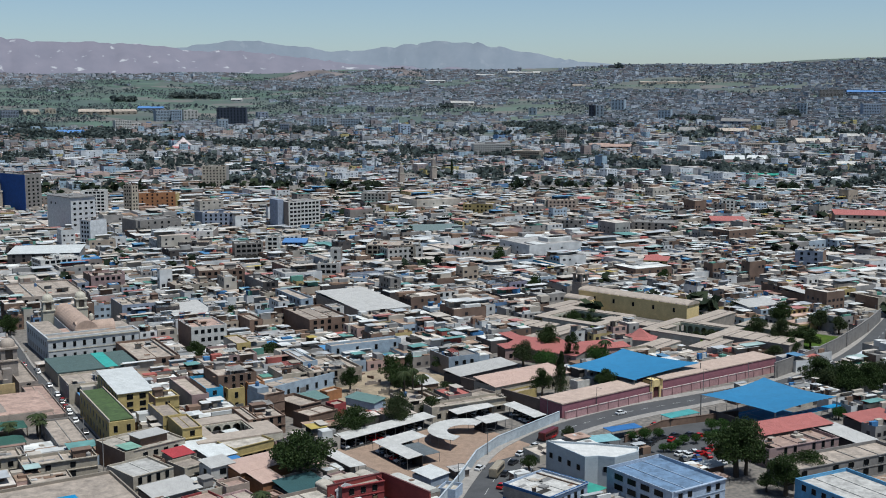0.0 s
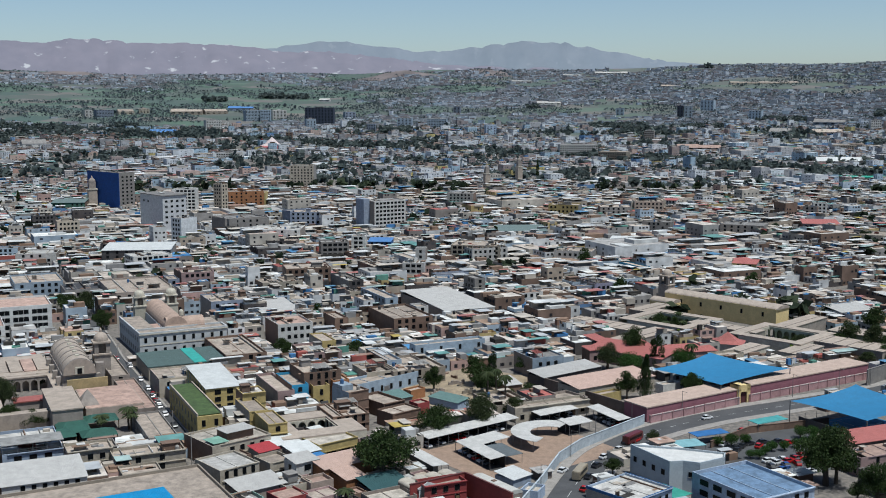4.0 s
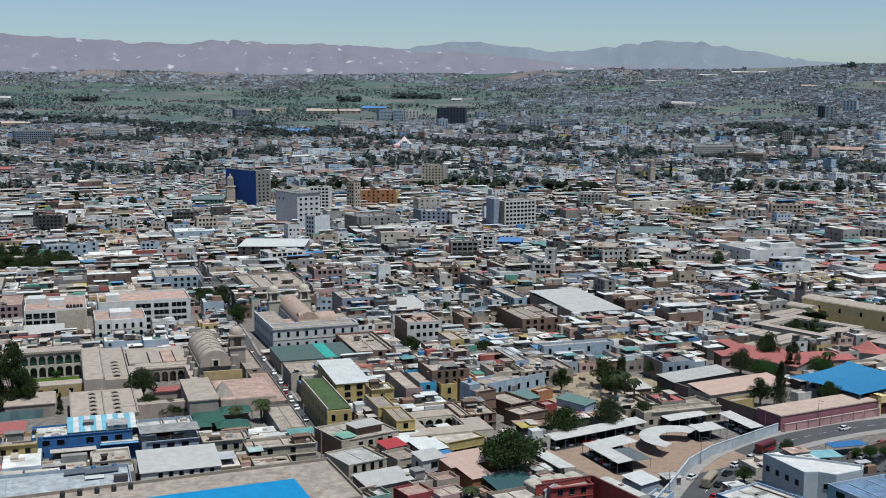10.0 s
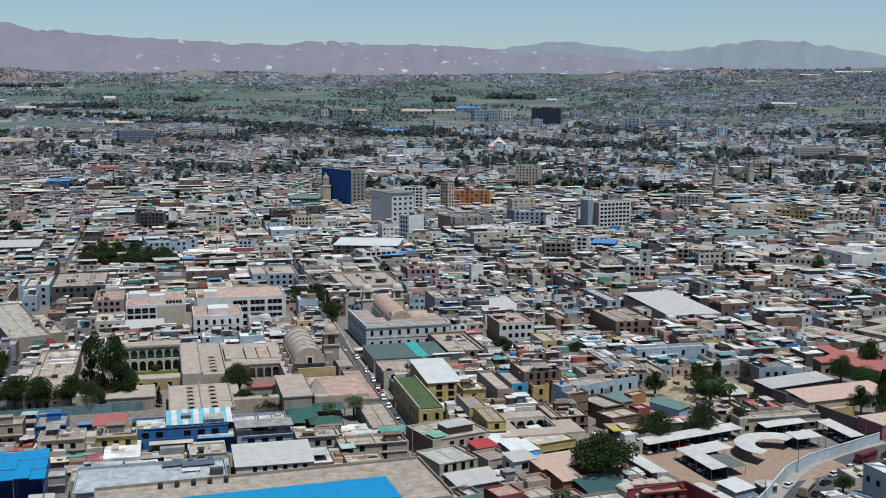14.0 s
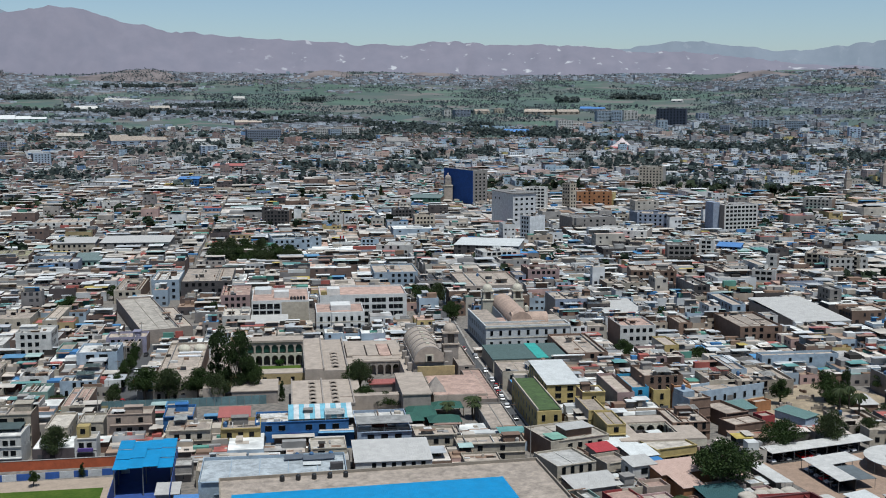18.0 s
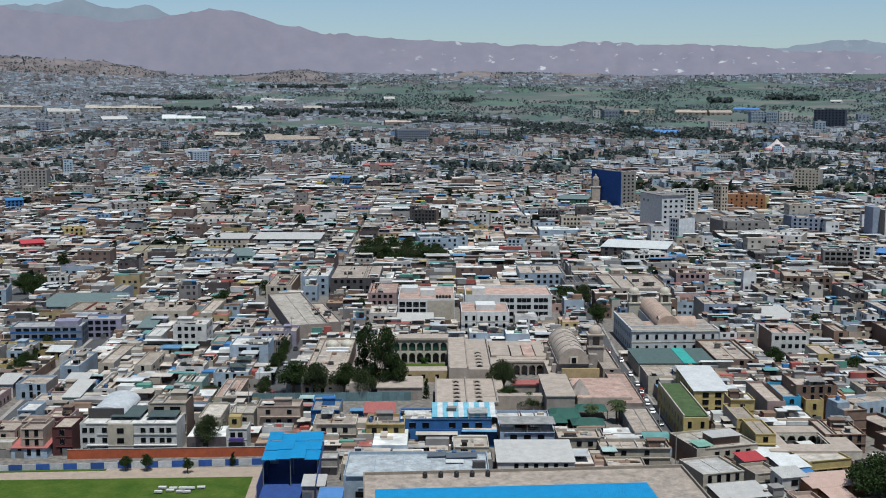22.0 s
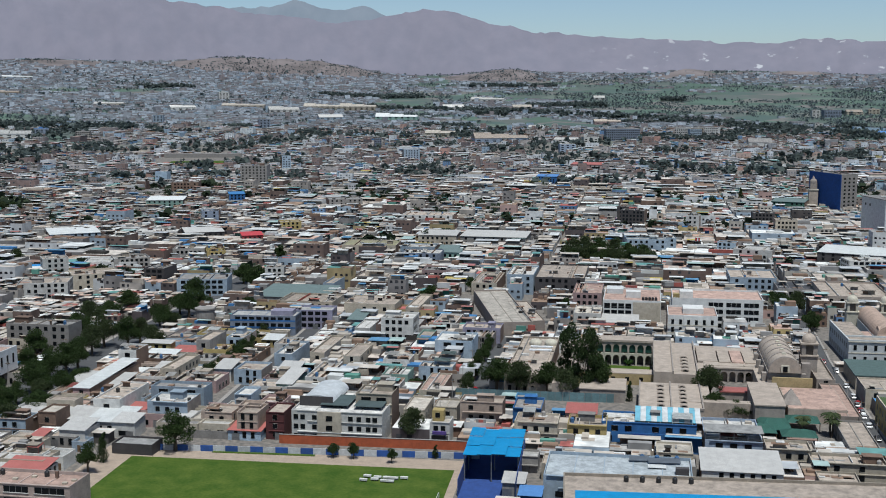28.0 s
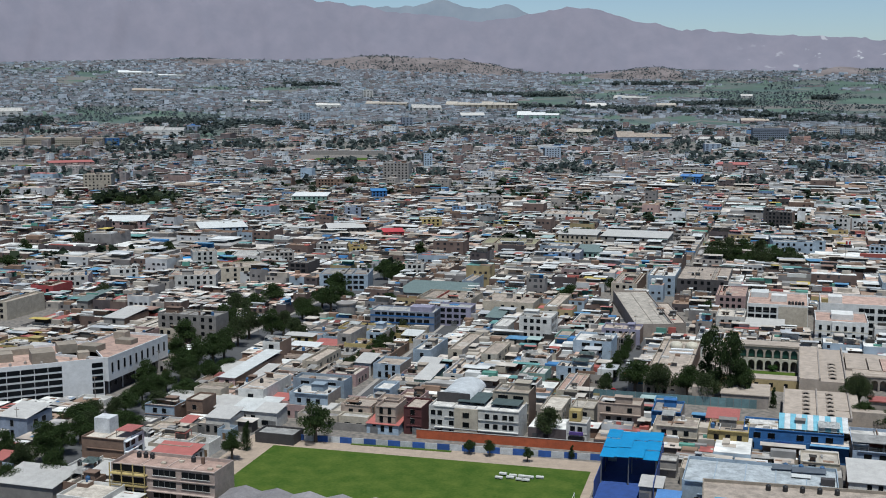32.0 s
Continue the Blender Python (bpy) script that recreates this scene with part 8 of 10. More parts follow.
fl = thing("flag_pole", -330, 662, 29, 0, "tall flagpole with a red and white flag", "flag")
part("pole", lathe([(0.15, 0), (0.1, 18)], 8), STEEL, fl)
for i, k in enumerate(("red", "white", "red")):
    part("flag_band", box(0.1 + 0.9 * i, 1.0 + 0.9 * i, -0.03, 0.03, 15.6, 17.6), CAR_PAINT[k], fl)
sd = thing("stadium_pitch", -1400, 1145, 46, 0.5, "distant green stadium pitch with a red running track", "stadium")
part("track", box(-52, 52, -60, 60, 0, 1.0), surface("track_red", (0.35, 0.13, 0.1), vary=0), sd)
part("pitch", box(-42, 42, -48, 48, 1.0, 1.3), GRASS, sd)
part("stand", box(-60, 60, 62, 76, 0, 9), wall_mat("grey"), sd)
take(-1400, 1145, 130, 160, 46)
gp = tagged(new("green_plot", mesh_of("green_plot", box(-45, 45, -60, 60, 0, 0.8), GRASS)), "green playing field among the houses", "field", kind="structure")
gp.matrix_basis = pose(-1590, 690, 0, 0, 0, 46)
take(-1590, 690, 100, 130, 46)
tl = thing("teal_hall", 404, 1430, 0, 0, "low hall with a bright green roof among trees", "hall")
part("wall", box(-26, 26, -12, 12, 0, 5), wall_mat("white"), tl)
part("roof", box(-27, 27, -13, 13, 5, 6.2), surface("teal_roof", (0.03, 0.36, 0.25), vary=0), tl)
take(404, 1430, 60, 40, 0)

cloister("courtyard_house", -67.6, 352.5, 29, 13, 12, "old house round a stone courtyard with pale roofs", 7.0, 4.6)
GLAZE_BLUE, GLAZE_WHITE = surface("roof_sky_blue", (0.2, 0.48, 0.6), vary=0, bump=0), surface("roof_panel_white", (0.66, 0.67, 0.66), vary=0, bump=0)
sr = thing("striped_roof", *G(9, 364), 29, 7.1, "pitched roof in sky-blue and white stripes", "roof")
for i in range(12):
    bm = bmesh.new()
    x0 = -10.2 + 1.7 * i
    v = [bm.verts.new(q) for q in ((x0, -6, 0), (x0 + 1.68, -6, 0), (x0 + 1.68, 6, 1.5), (x0, 6, 1.5), (x0, -6, -0.12), (x0 + 1.68, -6, -0.12), (x0 + 1.68, 6, -0.12), (x0, 6, -0.12))]
    for f in ((0, 1, 2, 3), (0, 4, 5, 1), (1, 5, 6, 2), (3, 2, 6, 7), (0, 3, 7, 4), (4, 7, 6, 5)):
        bm.faces.new([v[k] for k in f])
    part("roof_panel", bm, (GLAZE_BLUE, GLAZE_WHITE)[i % 2], sr)


def street_lamp(x, y, ang, h=8.5):
    p = thing("street_lamp", x, y, ang, 0, "tall grey street lamp with a single arm", "street lamp", "street lamps")
    part("pole", lathe([(0.12, 0), (0.07, h)], 8), STEEL, p)
    part("arm", box(0, 1.8, -0.04, 0.04, h - 0.1, h), STEEL, p)
    part("lamp_head", box(1.5, 2.2, -0.12, 0.12, h - 0.16, h - 0.04), CONCRETE, p)


for q in range(10, len(curve_line) - 2, 7):
    a, b = curve_line[q], curve_line[q + 1]
    w = (b - a).normalized()
    street_lamp(a.x - w.y * 7.4, a.y + w.x * 7.4, math.degrees(math.atan2(w.y, w.x)) - 90)


def power_pole(x, y, ang):
    p = thing("power_pole", x, y, ang, 0, "grey concrete power pole with a cross-arm", "power pole", "power poles")
    part("pole", lathe([(0.17, 0), (0.1, 10.5)], 8), CONCRETE, p)
    part("cross_arm", box(-0.9, 0.9, -0.06, 0.06, 9.7, 9.85), TIMBER, p)


for i in range(7):
    power_pole(*G(70.8, 330 + 26 * i), 29)
    power_pole(*G(-64, 362 + 24 * i), 29)
for i in range(6):
    power_pole(*G(-231 + 0.5 * i, 300 + 42 * i), 29)

# ---- white institute with a long wing on the avenue ----
IW = surface("institute_white", (0.72, 0.72, 0.72), vary=0.02, stain=0.2)
ins = thing("institute_building", *G(-234.5, 354), 71.7, 0, "white institute building with glazed bands and a pink tiled roof", "building")
part("wall", box(-58, 0, 0, 32, 0, 13), IW, ins)
part("roof", box(-57.6, -0.4, 0.4, 31.6, 13, 13.06), roof_mat("pink"), ins)
for side in (0, 1, 2, 3):
    part("parapet", (box(-58, 0, 0, 0.35, 13, 13.9), box(-58, 0, 31.65, 32, 13, 13.9), box(-58, -57.65, 0.35, 31.65, 13, 13.9), box(-0.35, 0, 0.35, 31.65, 13, 13.9))[side], IW, ins)
for i in range(5):
    z0 = 1.0 + 2.4 * i
    part("glazed_band", box(-4.2, -0.4, -0.08, 0.1, z0, z0 + 1.7), GLASS, ins)
    part("glazed_band", box(-56, -14.5, -0.08, 0.1, z0, z0 + 1.7), GLASS, ins)
    for k in range(8):
        part("mullion", box(-51.5 + 4.6 * k, -51.3 + 4.6 * k, -0.13, -0.08, z0, z0 + 1.7), IW, ins)
for x0, y0, a, b, hh in ((-20, 8, 8, 9, 4), (-34, 14, 9, 6, 3), (-10, 20, 7, 7, 3.4), (-47, 10, 6, 10, 2.6), (-27, 24, 12, 5, 2.2), (-6, 7, 4, 4, 2.4)):
    part("roof_hut", box(x0 - a / 2, x0 + a / 2, y0 - b / 2, y0 + b / 2, 13.06, 13.06 + hh), wall_mat("tan"), ins)
for k in range(10):
    part("roof_vent", lathe([(0.5, 0), (0.5, 0.7), (0.3, 1.0)], 8), CONCRETE, ins, m=pose(-52 + 5.2 * k, 3.2 + 1.5 * (k % 3), 13.06))
take(*G(-270, 348), 60, 40, 71.7)
wg = thing("institute_wing", *G(-244, 375), 29, 0, "long white wing over a shaded recessed ground floor", "building")
# wall colour darkened for the shade under the overhang
part("ground_floor", box(-10, 9, -19.5, 20, 0, 5.2), wall_mat("dark"), wg)
part("wall", box(-11, 11, -20.5, 21, 5.2, 13), IW, wg)
part("roof", box(-10.6, 10.6, -20.1, 20.6, 13, 13.06), roof_mat("pink"), wg)
for q in ((-11, 11, -20.5, -20.1), (-11, 11, 20.6, 21), (-11, -10.6, -20.1, 20.6), (10.6, 11, -20.1, 20.6)):
    part("parapet", box(*q, 13, 13.9), IW, wg)
for i in range(10):
    part("window", WIN[2], None, wg, m=pose(0, 0, 0, 0, 0, 90) @ pose(-18 + 4 * i, -11, 8.2) @ Matrix.Diagonal((1, 1, 1.7, 1)))
    part("window", WIN[1], None, wg, m=pose(0, 0, 0, 0, 0, 90) @ pose(-17 + 3.9 * i, -9, 2.2))
for i in range(5):
    part("column", box(8.6, 9.2, -18 + 9 * i, -17.4 + 9 * i, 0, 5.2), IW, wg)
for x0, y0, a, b, hh in ((-4, -8, 8, 6, 2.2), (2, 6, 7, 5, 1.8), (-5, 14, 5, 4, 2.6)):
    part("roof_hut", box(x0 - a / 2, x0 + a / 2, y0 - b / 2, y0 + b / 2, 13.06, 13.06 + hh), wall_mat("tan"), wg)
take(*G(-244, 375), 24, 44)

# ---- white school of three blocks behind the convent ----
SCHOOL = surface("school_white", (0.74, 0.73, 0.7), vary=0.02, stain=0.25)


def school_block(u0, u1, v0, v1, h, label):
    b = thing("school_block", *G((u0 + u1) / 2, (v0 + v1) / 2), 29, 0, label, "school building", "white school")
    W, D = (u1 - u0) / 2, (v1 - v0) / 2
    part("wall", box(-W, W, -D, D, 0, h), SCHOOL, b)
    part("roof", box(-W + 0.3, W - 0.3, -D + 0.3, D - 0.3, h, h + 0.08), roof_mat("pink"), b)
    for q in ((-W, W, -D, -D + 0.3), (-W, W, D - 0.3, D), (-W, -W + 0.3, -D + 0.3, D - 0.3), (W - 0.3, W, -D + 0.3, D - 0.3)):
        part("parapet", box(*q, h, h + 0.9), SCHOOL, b)
    take_uv(u0 - 1, u1 + 1, v0 - 1, v1 + 1)
    return b, W, D


sb, W, D = school_block(-18, 9, 545, 580, 10.6, "white three-storey school wing with tall dark galleries")
for f in range(3):
    for i in range(4):
        # flat dark panels paint the shade behind the gallery front
        part("gallery_opening", box(-W + 0.6 + 3.3 * i, -W + 3.3 + 3.3 * i, -D - 0.06, -D + 0.1, 0.9 + 3.3 * f, 3.3 + 3.3 * f), GLASS, sb)
    part("gallery_rail", box(-W + 0.5, -W + 13.4, -D - 0.12, -D - 0.06, 1.7 + 3.3 * f, 1.8 + 3.3 * f), STEEL, sb)
    for i in range(7):
        part("window", WIN[2], None, sb, m=pose(-W, -D + 4 + 4.4 * i, 0.9 + 3.3 * f, 0, 0, -90))
part("blank_wall", box(-W + 14, W - 0.2, -D - 0.08, -D, 0, 10.6), wall_mat("cream"), sb, "plain cream end wall without windows")
part("stair_hut", box(-3, 4, -6, 0, 10.6, 13.6), SCHOOL, sb)
part("roof_shed", box(-12.6, -4.5, 4, 14, 10.7, 13.0), roof_mat("whiteroof"), sb)
for i in range(5):
    part("water_tank", TANKS[0], None, sb, m=pose(5.2 + 1.5 * i, -12, 10.68))
sb, W, D = school_block(14, 55, 540, 566, 13.4, "white four-storey school wing with wide dark window bands")
for f in range(4):
    for i in range(3):
        part("window_band", box(-4.0 + 8.0 * i, 2.6 + 8.0 * i, -D - 0.05, -D + 0.1, 0.8 + 3.25 * f, 2.8 + 3.25 * f), GLASS, sb)
        for k in (1, 2):
            part("mullion", box(-4.0 + 8.0 * i + 2.2 * k - 0.06, -4.0 + 8.0 * i + 2.2 * k + 0.06, -D - 0.1, -D - 0.05, 0.8 + 3.25 * f, 2.8 + 3.25 * f), SCHOOL, sb)
    for i in range(5):
        part("window", WIN[1], None, sb, m=pose(W, -D + 3 + 5 * i, 0.9 + 3.25 * f, 0, 0, 90))
part("stair_hut", box(-17, -11, -8, -1, 13.4, 16.4), SCHOOL, sb)
part("ochre_hut", box(-20, -17.2, -12, -8, 13.4, 15.8), wall_mat("yellow"), sb)
sb, W, D = school_block(11.5, 33, 511, 535, 10.8, "pale stepped school front with square white-framed windows")
for f in range(3):
    for i in range(6):
        part("window", WIN[2], None, sb, m=pose(-W + 2.2 + 3.4 * i, -D - (0.7 if 1 < i < 4 else 0), 0.8 + 3.5 * f))
part("bay", box(-W + 6.8, -W + 15.0, -D - 0.7, -D, 0, 11.6), SCHOOL, sb)
for zz in (3.7, 7.2):
    part("string_course", box(-W - 0.15, W + 0.15, -D - 0.9, -D - 0.7, zz, zz + 0.35), LIMEW, sb)
part("party_wall", box(-W - 0.12, -W, -D, D, 0, 10.8), wall_mat("brick"), sb, "bare brick party wall")
part("roof_room", box(-4, 5, -4, 6, 10.8, 13.2), SCHOOL, sb)

hd = thing("hall_domes", *G(-39.5, 452), 29, 6.2, "pair of small whitewashed domes on a long hall's roof", "dome")
for a, b in ((-3.0, 14.0), (3.2, 14.6)):
    part("dome", dome(2.6, 0.6, 0.7, 0.6), LIMEW, hd, m=pose(a, b, 0))
for b in (2.0, 8.0):
    part("skylight", box(-4.5, 4.5, b, b + 1.6, 0, 0.5), wall_mat("bright"), hd)
aw = thing("market_awning", *G(-34.5, 489.5), 29, 0, "row of yellow and orange market awnings on poles", "awning")
for i in range(6):
    part("cloth", box(-8.4 + 2.8 * i, -5.75 + 2.8 * i, -2.2, 2.2, 3.0, 3.12), surface("awning_yellow", (0.6, 0.36, 0.04), vary=0.1) if i % 3 else surface("awning_orange", (0.5, 0.13, 0.04), vary=0.1), aw)
    part("pole", box(-8.3 + 2.8 * i, -8.2 + 2.8 * i, -2.1, -2.0, 0, 3.0), STEEL, aw)

# ---- walled garden of the convent ----
gd = tagged(new("garden_ground", mesh_of("garden_ground", box(-22, 22, -26, 26, -0.2, 0.1), GRASS)), "planted garden behind the tall grey wall", "garden", kind="structure")
gd.matrix_basis = pose(148, 503, 0, 0, 0, 55)
take(148, 503, 44, 52, 55)

dy = tagged(new("yard_ground", mesh_of("yard_ground", box(-20, 20, -17, 17, -0.2, 0.06), DIRT)), "bare earth yard under palms", "yard", kind="structure")
dy.matrix_basis = pose(*G(187, 386), 0, 0, 0, 29)
take(*G(187, 386), 36, 30)

house(*G(67.6, 405), 7.4, 44, 4.6, 29, "stone", "pink", hut=False)
house(*G(66.8, 447), 6.6, 36, 5.4, 29, "stone", "tan", hut=False)
house(*G(66.5, 364), 9, 30, 4.4, 29, "grey", "tan", hut=False)


# ---- the rest of the city ----
def taken(x, y, w, d):
    soft = 0
    for px, py, hw, hd, c, s, hard in TAKEN:
        dx, dy = px - x, py - y
        if abs(dx) > 130 or abs(dy) > 130:
            continue
        n = 0
        for a in (-0.4, 0, 0.4):
            for b in (-0.4, 0, 0.4):
                X, Y = x + a * w * CU - b * d * SU - px, y + a * w * SU + b * d * CU - py
                if abs(X * c + Y * s) < hw and abs(-X * s + Y * c) < hd:
                    n += 1
        if hard and n > 1:
            return True
        soft += n * (not hard)
    return soft > 5


def split(u0, u1, v0, v1, R, big, out):
    w, d = u1 - u0, v1 - v0
    if max(w, d) < big * R.uniform(0.75, 1.5) or min(w, d) < 5:
        out.append((u0, u1, v0, v1))
    elif w > d:
        m = u0 + w * R.uniform(0.36, 0.64)
        split(u0, m, v0, v1, R, big, out)
        split(m, u1, v0, v1, R, big, out)
    else:
        m = v0 + d * R.uniform(0.36, 0.64)
        split(u0, u1, v0, m, R, big, out)
        split(u0, u1, m, v1, R, big, out)


def far_block(x, y, w, d, h, ang, wall, roof, grid=False):
    """A large building well away from the camera: walls, roof slab, bands of glazing."""
    how = "low wide" if h < 11 else ("mid-rise" if h < 22 else "tall")
    hall = w > 2.5 * h
    b = thing("distant_hall" if hall else "distant_block", x, y, ang, hill(x, y), f"{how} {COLOUR_WORDS.get(wall, wall)} city building with a {ROOF_WORDS[roof]}", "building", "landmarks of the wider city")
    take(x, y, w + 3, d + 3, ang)
    W, D = w / 2, d / 2
    hall = hall and not grid
    eave = h * 0.55 if hall else h
    part("wall", box(-W, W, -D, D, -4, eave), wall_mat(wall), b)
    bm = bmesh.new()
    if hall:  # long gable roof, in a few lengths of unequal height
        n = max(1, int(w // 30))
        for i in range(n):
            x0, x1, up = -W + w * i / n - 0.2, -W + w * (i + 1) / n - 0.6, h * (1.0 - 0.12 * (i % 3))
            v = [bm.verts.new((px, py, pz)) for px in (x0, x1) for py, pz in ((-D - 0.5, eave - 0.2), (D + 0.5, eave - 0.2), (0, up))]
            for f in ((0, 2, 1), (3, 4, 5), (0, 3, 5, 2), (4, 1, 2, 5), (0, 1, 4, 3)):
                bm.faces.new([v[k] for k in f])
    else:
        add_box(bm, -W + 0.4, W - 0.4, -D + 0.4, D - 0.4, h, h + 0.3)
        add_box(bm, -W * 0.3, W * 0.25, -D * 0.3, D * 0.5, h, h + 2.6)
    part("roof", bm, roof_mat(roof), b)
    bm = bmesh.new()
    for f in range(max(1, int(h / 3.3))):
        z0 = 1.2 + f * 3.3
        n = max(2, int(w / (3.4 if grid else (14 if hall else 7))))
        for i in range(n):
            xx, ww = -W + w * (i + 0.5) / n, w / n * (0.3 if grid else 0.22)
            if z0 + 1.7 < eave:
                bm.faces.new([bm.verts.new(q) for q in ((xx - ww, -D - 0.06, z0), (xx + ww, -D - 0.06, z0), (xx + ww, -D - 0.06, z0 + 1.6), (xx - ww, -D - 0.06, z0 + 1.6))])
    tagged(part("glazing", bm, GLASS, b), kind="stuff")
    return b


far_block(-465, 2571, 64, 26, 37, 2, "navy", "dark")
far_block(-602, 2634, 23, 14, 26, 5, "ltblue", "grey", True)
far_block(-585, 2697, 33, 20, 20, 21, "white", "white")
far_block(-659, 2391, 33, 21, 20, 31, "white", "grey", True)
far_block(-641, 2439, 21, 13, 10, 1, "white", "white")
far_block(-717, 2241, 51, 26, 12, 4, "ltblue", "blueroof")
far_block(-988, 2793, 39, 25, 12, 35, "cream", "tan")
far_block(-952, 2827, 25, 15, 11, 28, "cream", "tan")
far_block(-736, 2942, 64, 26, 11, 6, "blueg", "blueroof")
far_block(-837, 2806, 76, 26, 14, 9, "tan", "tan")
far_block(-773, 2829, 56, 26, 12, 31, "tan", "tan")
far_block(-459, 2424, 21, 14, 23, 27, "ltblue", "grey")
far_block(-427, 2751, 26, 17, 16, 25, "blueg", "grey")
far_block(-323, 2374, 18, 11, 19, -0, "blueg", "grey", True)
far_block(-269, 2520, 32, 19, 20, -2, "ltblue", "grey")
far_block(-196, 2490, 41, 25, 21, -3, "ltblue", "grey", True)
far_block(-76, 2290, 21, 13, 23, 18, "bluewhite", "grey")
far_block(-178, 2885, 17, 11, 17, -10, "blueg", "grey")
far_block(-588, 3333, 31, 20, 9, -4, "white", "white")
far_block(-447, 2148, 12, 9, 17, 4, "brick", "grey")
far_block(-463, 1772, 37, 23, 11, 1, "white", "grey", True)
far_block(77, 1856, 60, 26, 21, 7, "white", "grey", True)
far_block(130, 1788, 43, 26, 15, -18, "tan", "tan", True)
far_block(51, 3128, 64, 26, 12, 8, "white", "white")
far_block(-27, 4038, 71, 26, 6, 16, "white", "white")
far_block(299, 4323, 130, 26, 9, 12, "white", "white")
far_block(156, 4265, 76, 26, 6, 14, "white", "white")
far_block(442, 3717, 66, 26, 7, 9, "cream", "tan")
far_block(731, 3727, 214, 26, 7, 5, "cream", "tan")
far_block(345, 2703, 13, 9, 28, -15, "navy", "dark")
far_block(362, 2701, 18, 11, 28, 1, "ltblue", "grey")
far_block(432, 2868, 32, 20, 27, -23, "ltblue", "grey")
far_block(501, 2627, 28, 18, 21, -25, "ltblue", "grey")
far_block(624, 2476, 63, 26, 14, -22, "blueg", "grey")
far_block(570, 2283, 57, 26, 12, 2, "pinkw", "tan")
far_block(823, 2672, 21, 13, 26, -25, "ltblue", "grey")
far_block(1137, 3133, 106, 26, 12, -11, "blueg", "blueroof")
far_block(951, 2594, 39, 25, 26, -4, "bluewhite", "grey", True)
far_block(1023, 3083, 59, 26, 21, -9, "grey", "grey", True)
far_block(680, 2350, 20, 13, 20, -0, "white", "grey", True)
far_block(637, 2004, 59, 26, 14, -2, "cream", "cream")
far_block(613, 1927, 22, 14, 10, -9, "mint", "green")
far_block(744, 2121, 47, 26, 10, -3, "white", "white")
far_block(537, 1950, 75, 26, 11, -23, "cream", "tan", True)
far_block(432, 1721, 31, 18, 12, -5, "dark", "whiteroof")
far_block(470, 1732, 29, 19, 11, -29, "dark", "whiteroof")
far_block(565, 1623, 27, 16, 10, -10, "white", "white")
far_block(216, 2807, 19, 11, 17, -12, "ltblue", "grey")
far_block(284, 1973, 73, 26, 12, 1, "peach", "pink")
far_block(484, 2287, 39, 25, 15, -26, "white", "grey")
far_block(222, 2174, 18, 11, 20, -14, "grey", "grey", True)
far_block(-3477, 1963, 112, 26, 15, 70, "white", "whiteroof")
far_block(-3375, 2039, 92, 26, 9, 68, "white", "whiteroof")
far_block(-2520, 1776, 76, 26, 9, 41, "cream", "white")
far_block(-2930, 1710, 117, 26, 11, 46, "tan", "tan")
far_block(-2460, 2098, 27, 17, 22, 66, "white", "white")
far_block(-2295, 1827, 64, 26, 13, 67, "white", "white")
far_block(-2244, 1981, 109, 26, 13, 35, "cream", "cream")
far_block(-2075, 1958, 74, 26, 18, 56, "white", "white")
far_block(-2114, 2196, 192, 26, 18, 30, "cream", "cream")
far_block(-1888, 1927, 58, 26, 14, 60, "ltblue", "sheet")
far_block(-1785, 2043, 98, 26, 19, 33, "mint", "whiteroof")
far_block(-1991, 2673, 96, 26, 15, 23, "white", "white")
far_block(-1766, 2521, 51, 26, 12, 44, "cream", "cream")
far_block(-1899, 2397, 57, 26, 15, 54, "white", "white")
far_block(-1250, 1716, 101, 26, 22, 52, "bluewhite", "tan")
far_block(-1458, 1802, 61, 26, 13, 25, "cream", "cream")
far_block(-1285, 1956, 32, 20, 10, 19, "mint", "green")
far_block(-1188, 1844, 46, 26, 8, 19, "white", "white")
far_block(-1126, 1824, 27, 17, 13, 48, "white", "grey")
far_block(-1060, 1646, 27, 16, 14, 42, "bluewhite", "white")
far_block(-1119, 1927, 64, 26, 22, 39, "blueg", "grey", True)
far_block(-1052, 2044, 29, 17, 18, 19, "white", "grey", True)
far_block(-1020, 2062, 33, 21, 18, 12, "cream", "grey", True)
far_block(-1347, 1491, 11, 9, 20, 51, "blueg", "grey", True)
far_block(-2075, 1587, 22, 14, 18, 39, "ltblue", "grey")
far_block(-1905, 841, 39, 25, 15, 52, "cream", "tan", True)
far_block(-1887, 882, 42, 26, 16, 51, "tan", "tan", True)
far_block(-1857, 921, 44, 26, 16, 50, "cream", "tan", True)
far_block(-1839, 958, 29, 17, 15, 54, "tan", "tan", True)
far_block(-1820, 979, 21, 14, 15, 78, "blue", "grey")
far_block(-2546, 1124, 50, 26, 18, 75, "white", "white")
far_block(-1994, 1249, 26, 16, 12, 67, "blueg", "blueroof")
far_block(-1869, 1258, 26, 16, 14, 48, "grey", "grey", True)
far_block(-1962, 1167, 77, 26, 16, 45, "white", "greywhite")
far_block(-1803, 1646, 22, 13, 21, 57, "blueg", "grey")
far_block(-1749, 2880, 33, 20, 13, 40, "white", "white")
far_block(-1353, 2264, 60, 26, 11, 40, "pinkw", "tan")
far_block(-1405, 2062, 34, 20, 10, 26, "white", "white")
far_block(-1029, 2658, 18, 11, 18, 37, "white", "grey")
far_block(-1004, 2692, 40, 26, 17, 36, "blueg", "grey", True)
far_block(-899, 2338, 16, 10, 14, 37, "white", "grey")
far_block(-1022, 2035, 23, 15, 17, 43, "ltblue", "grey", True)
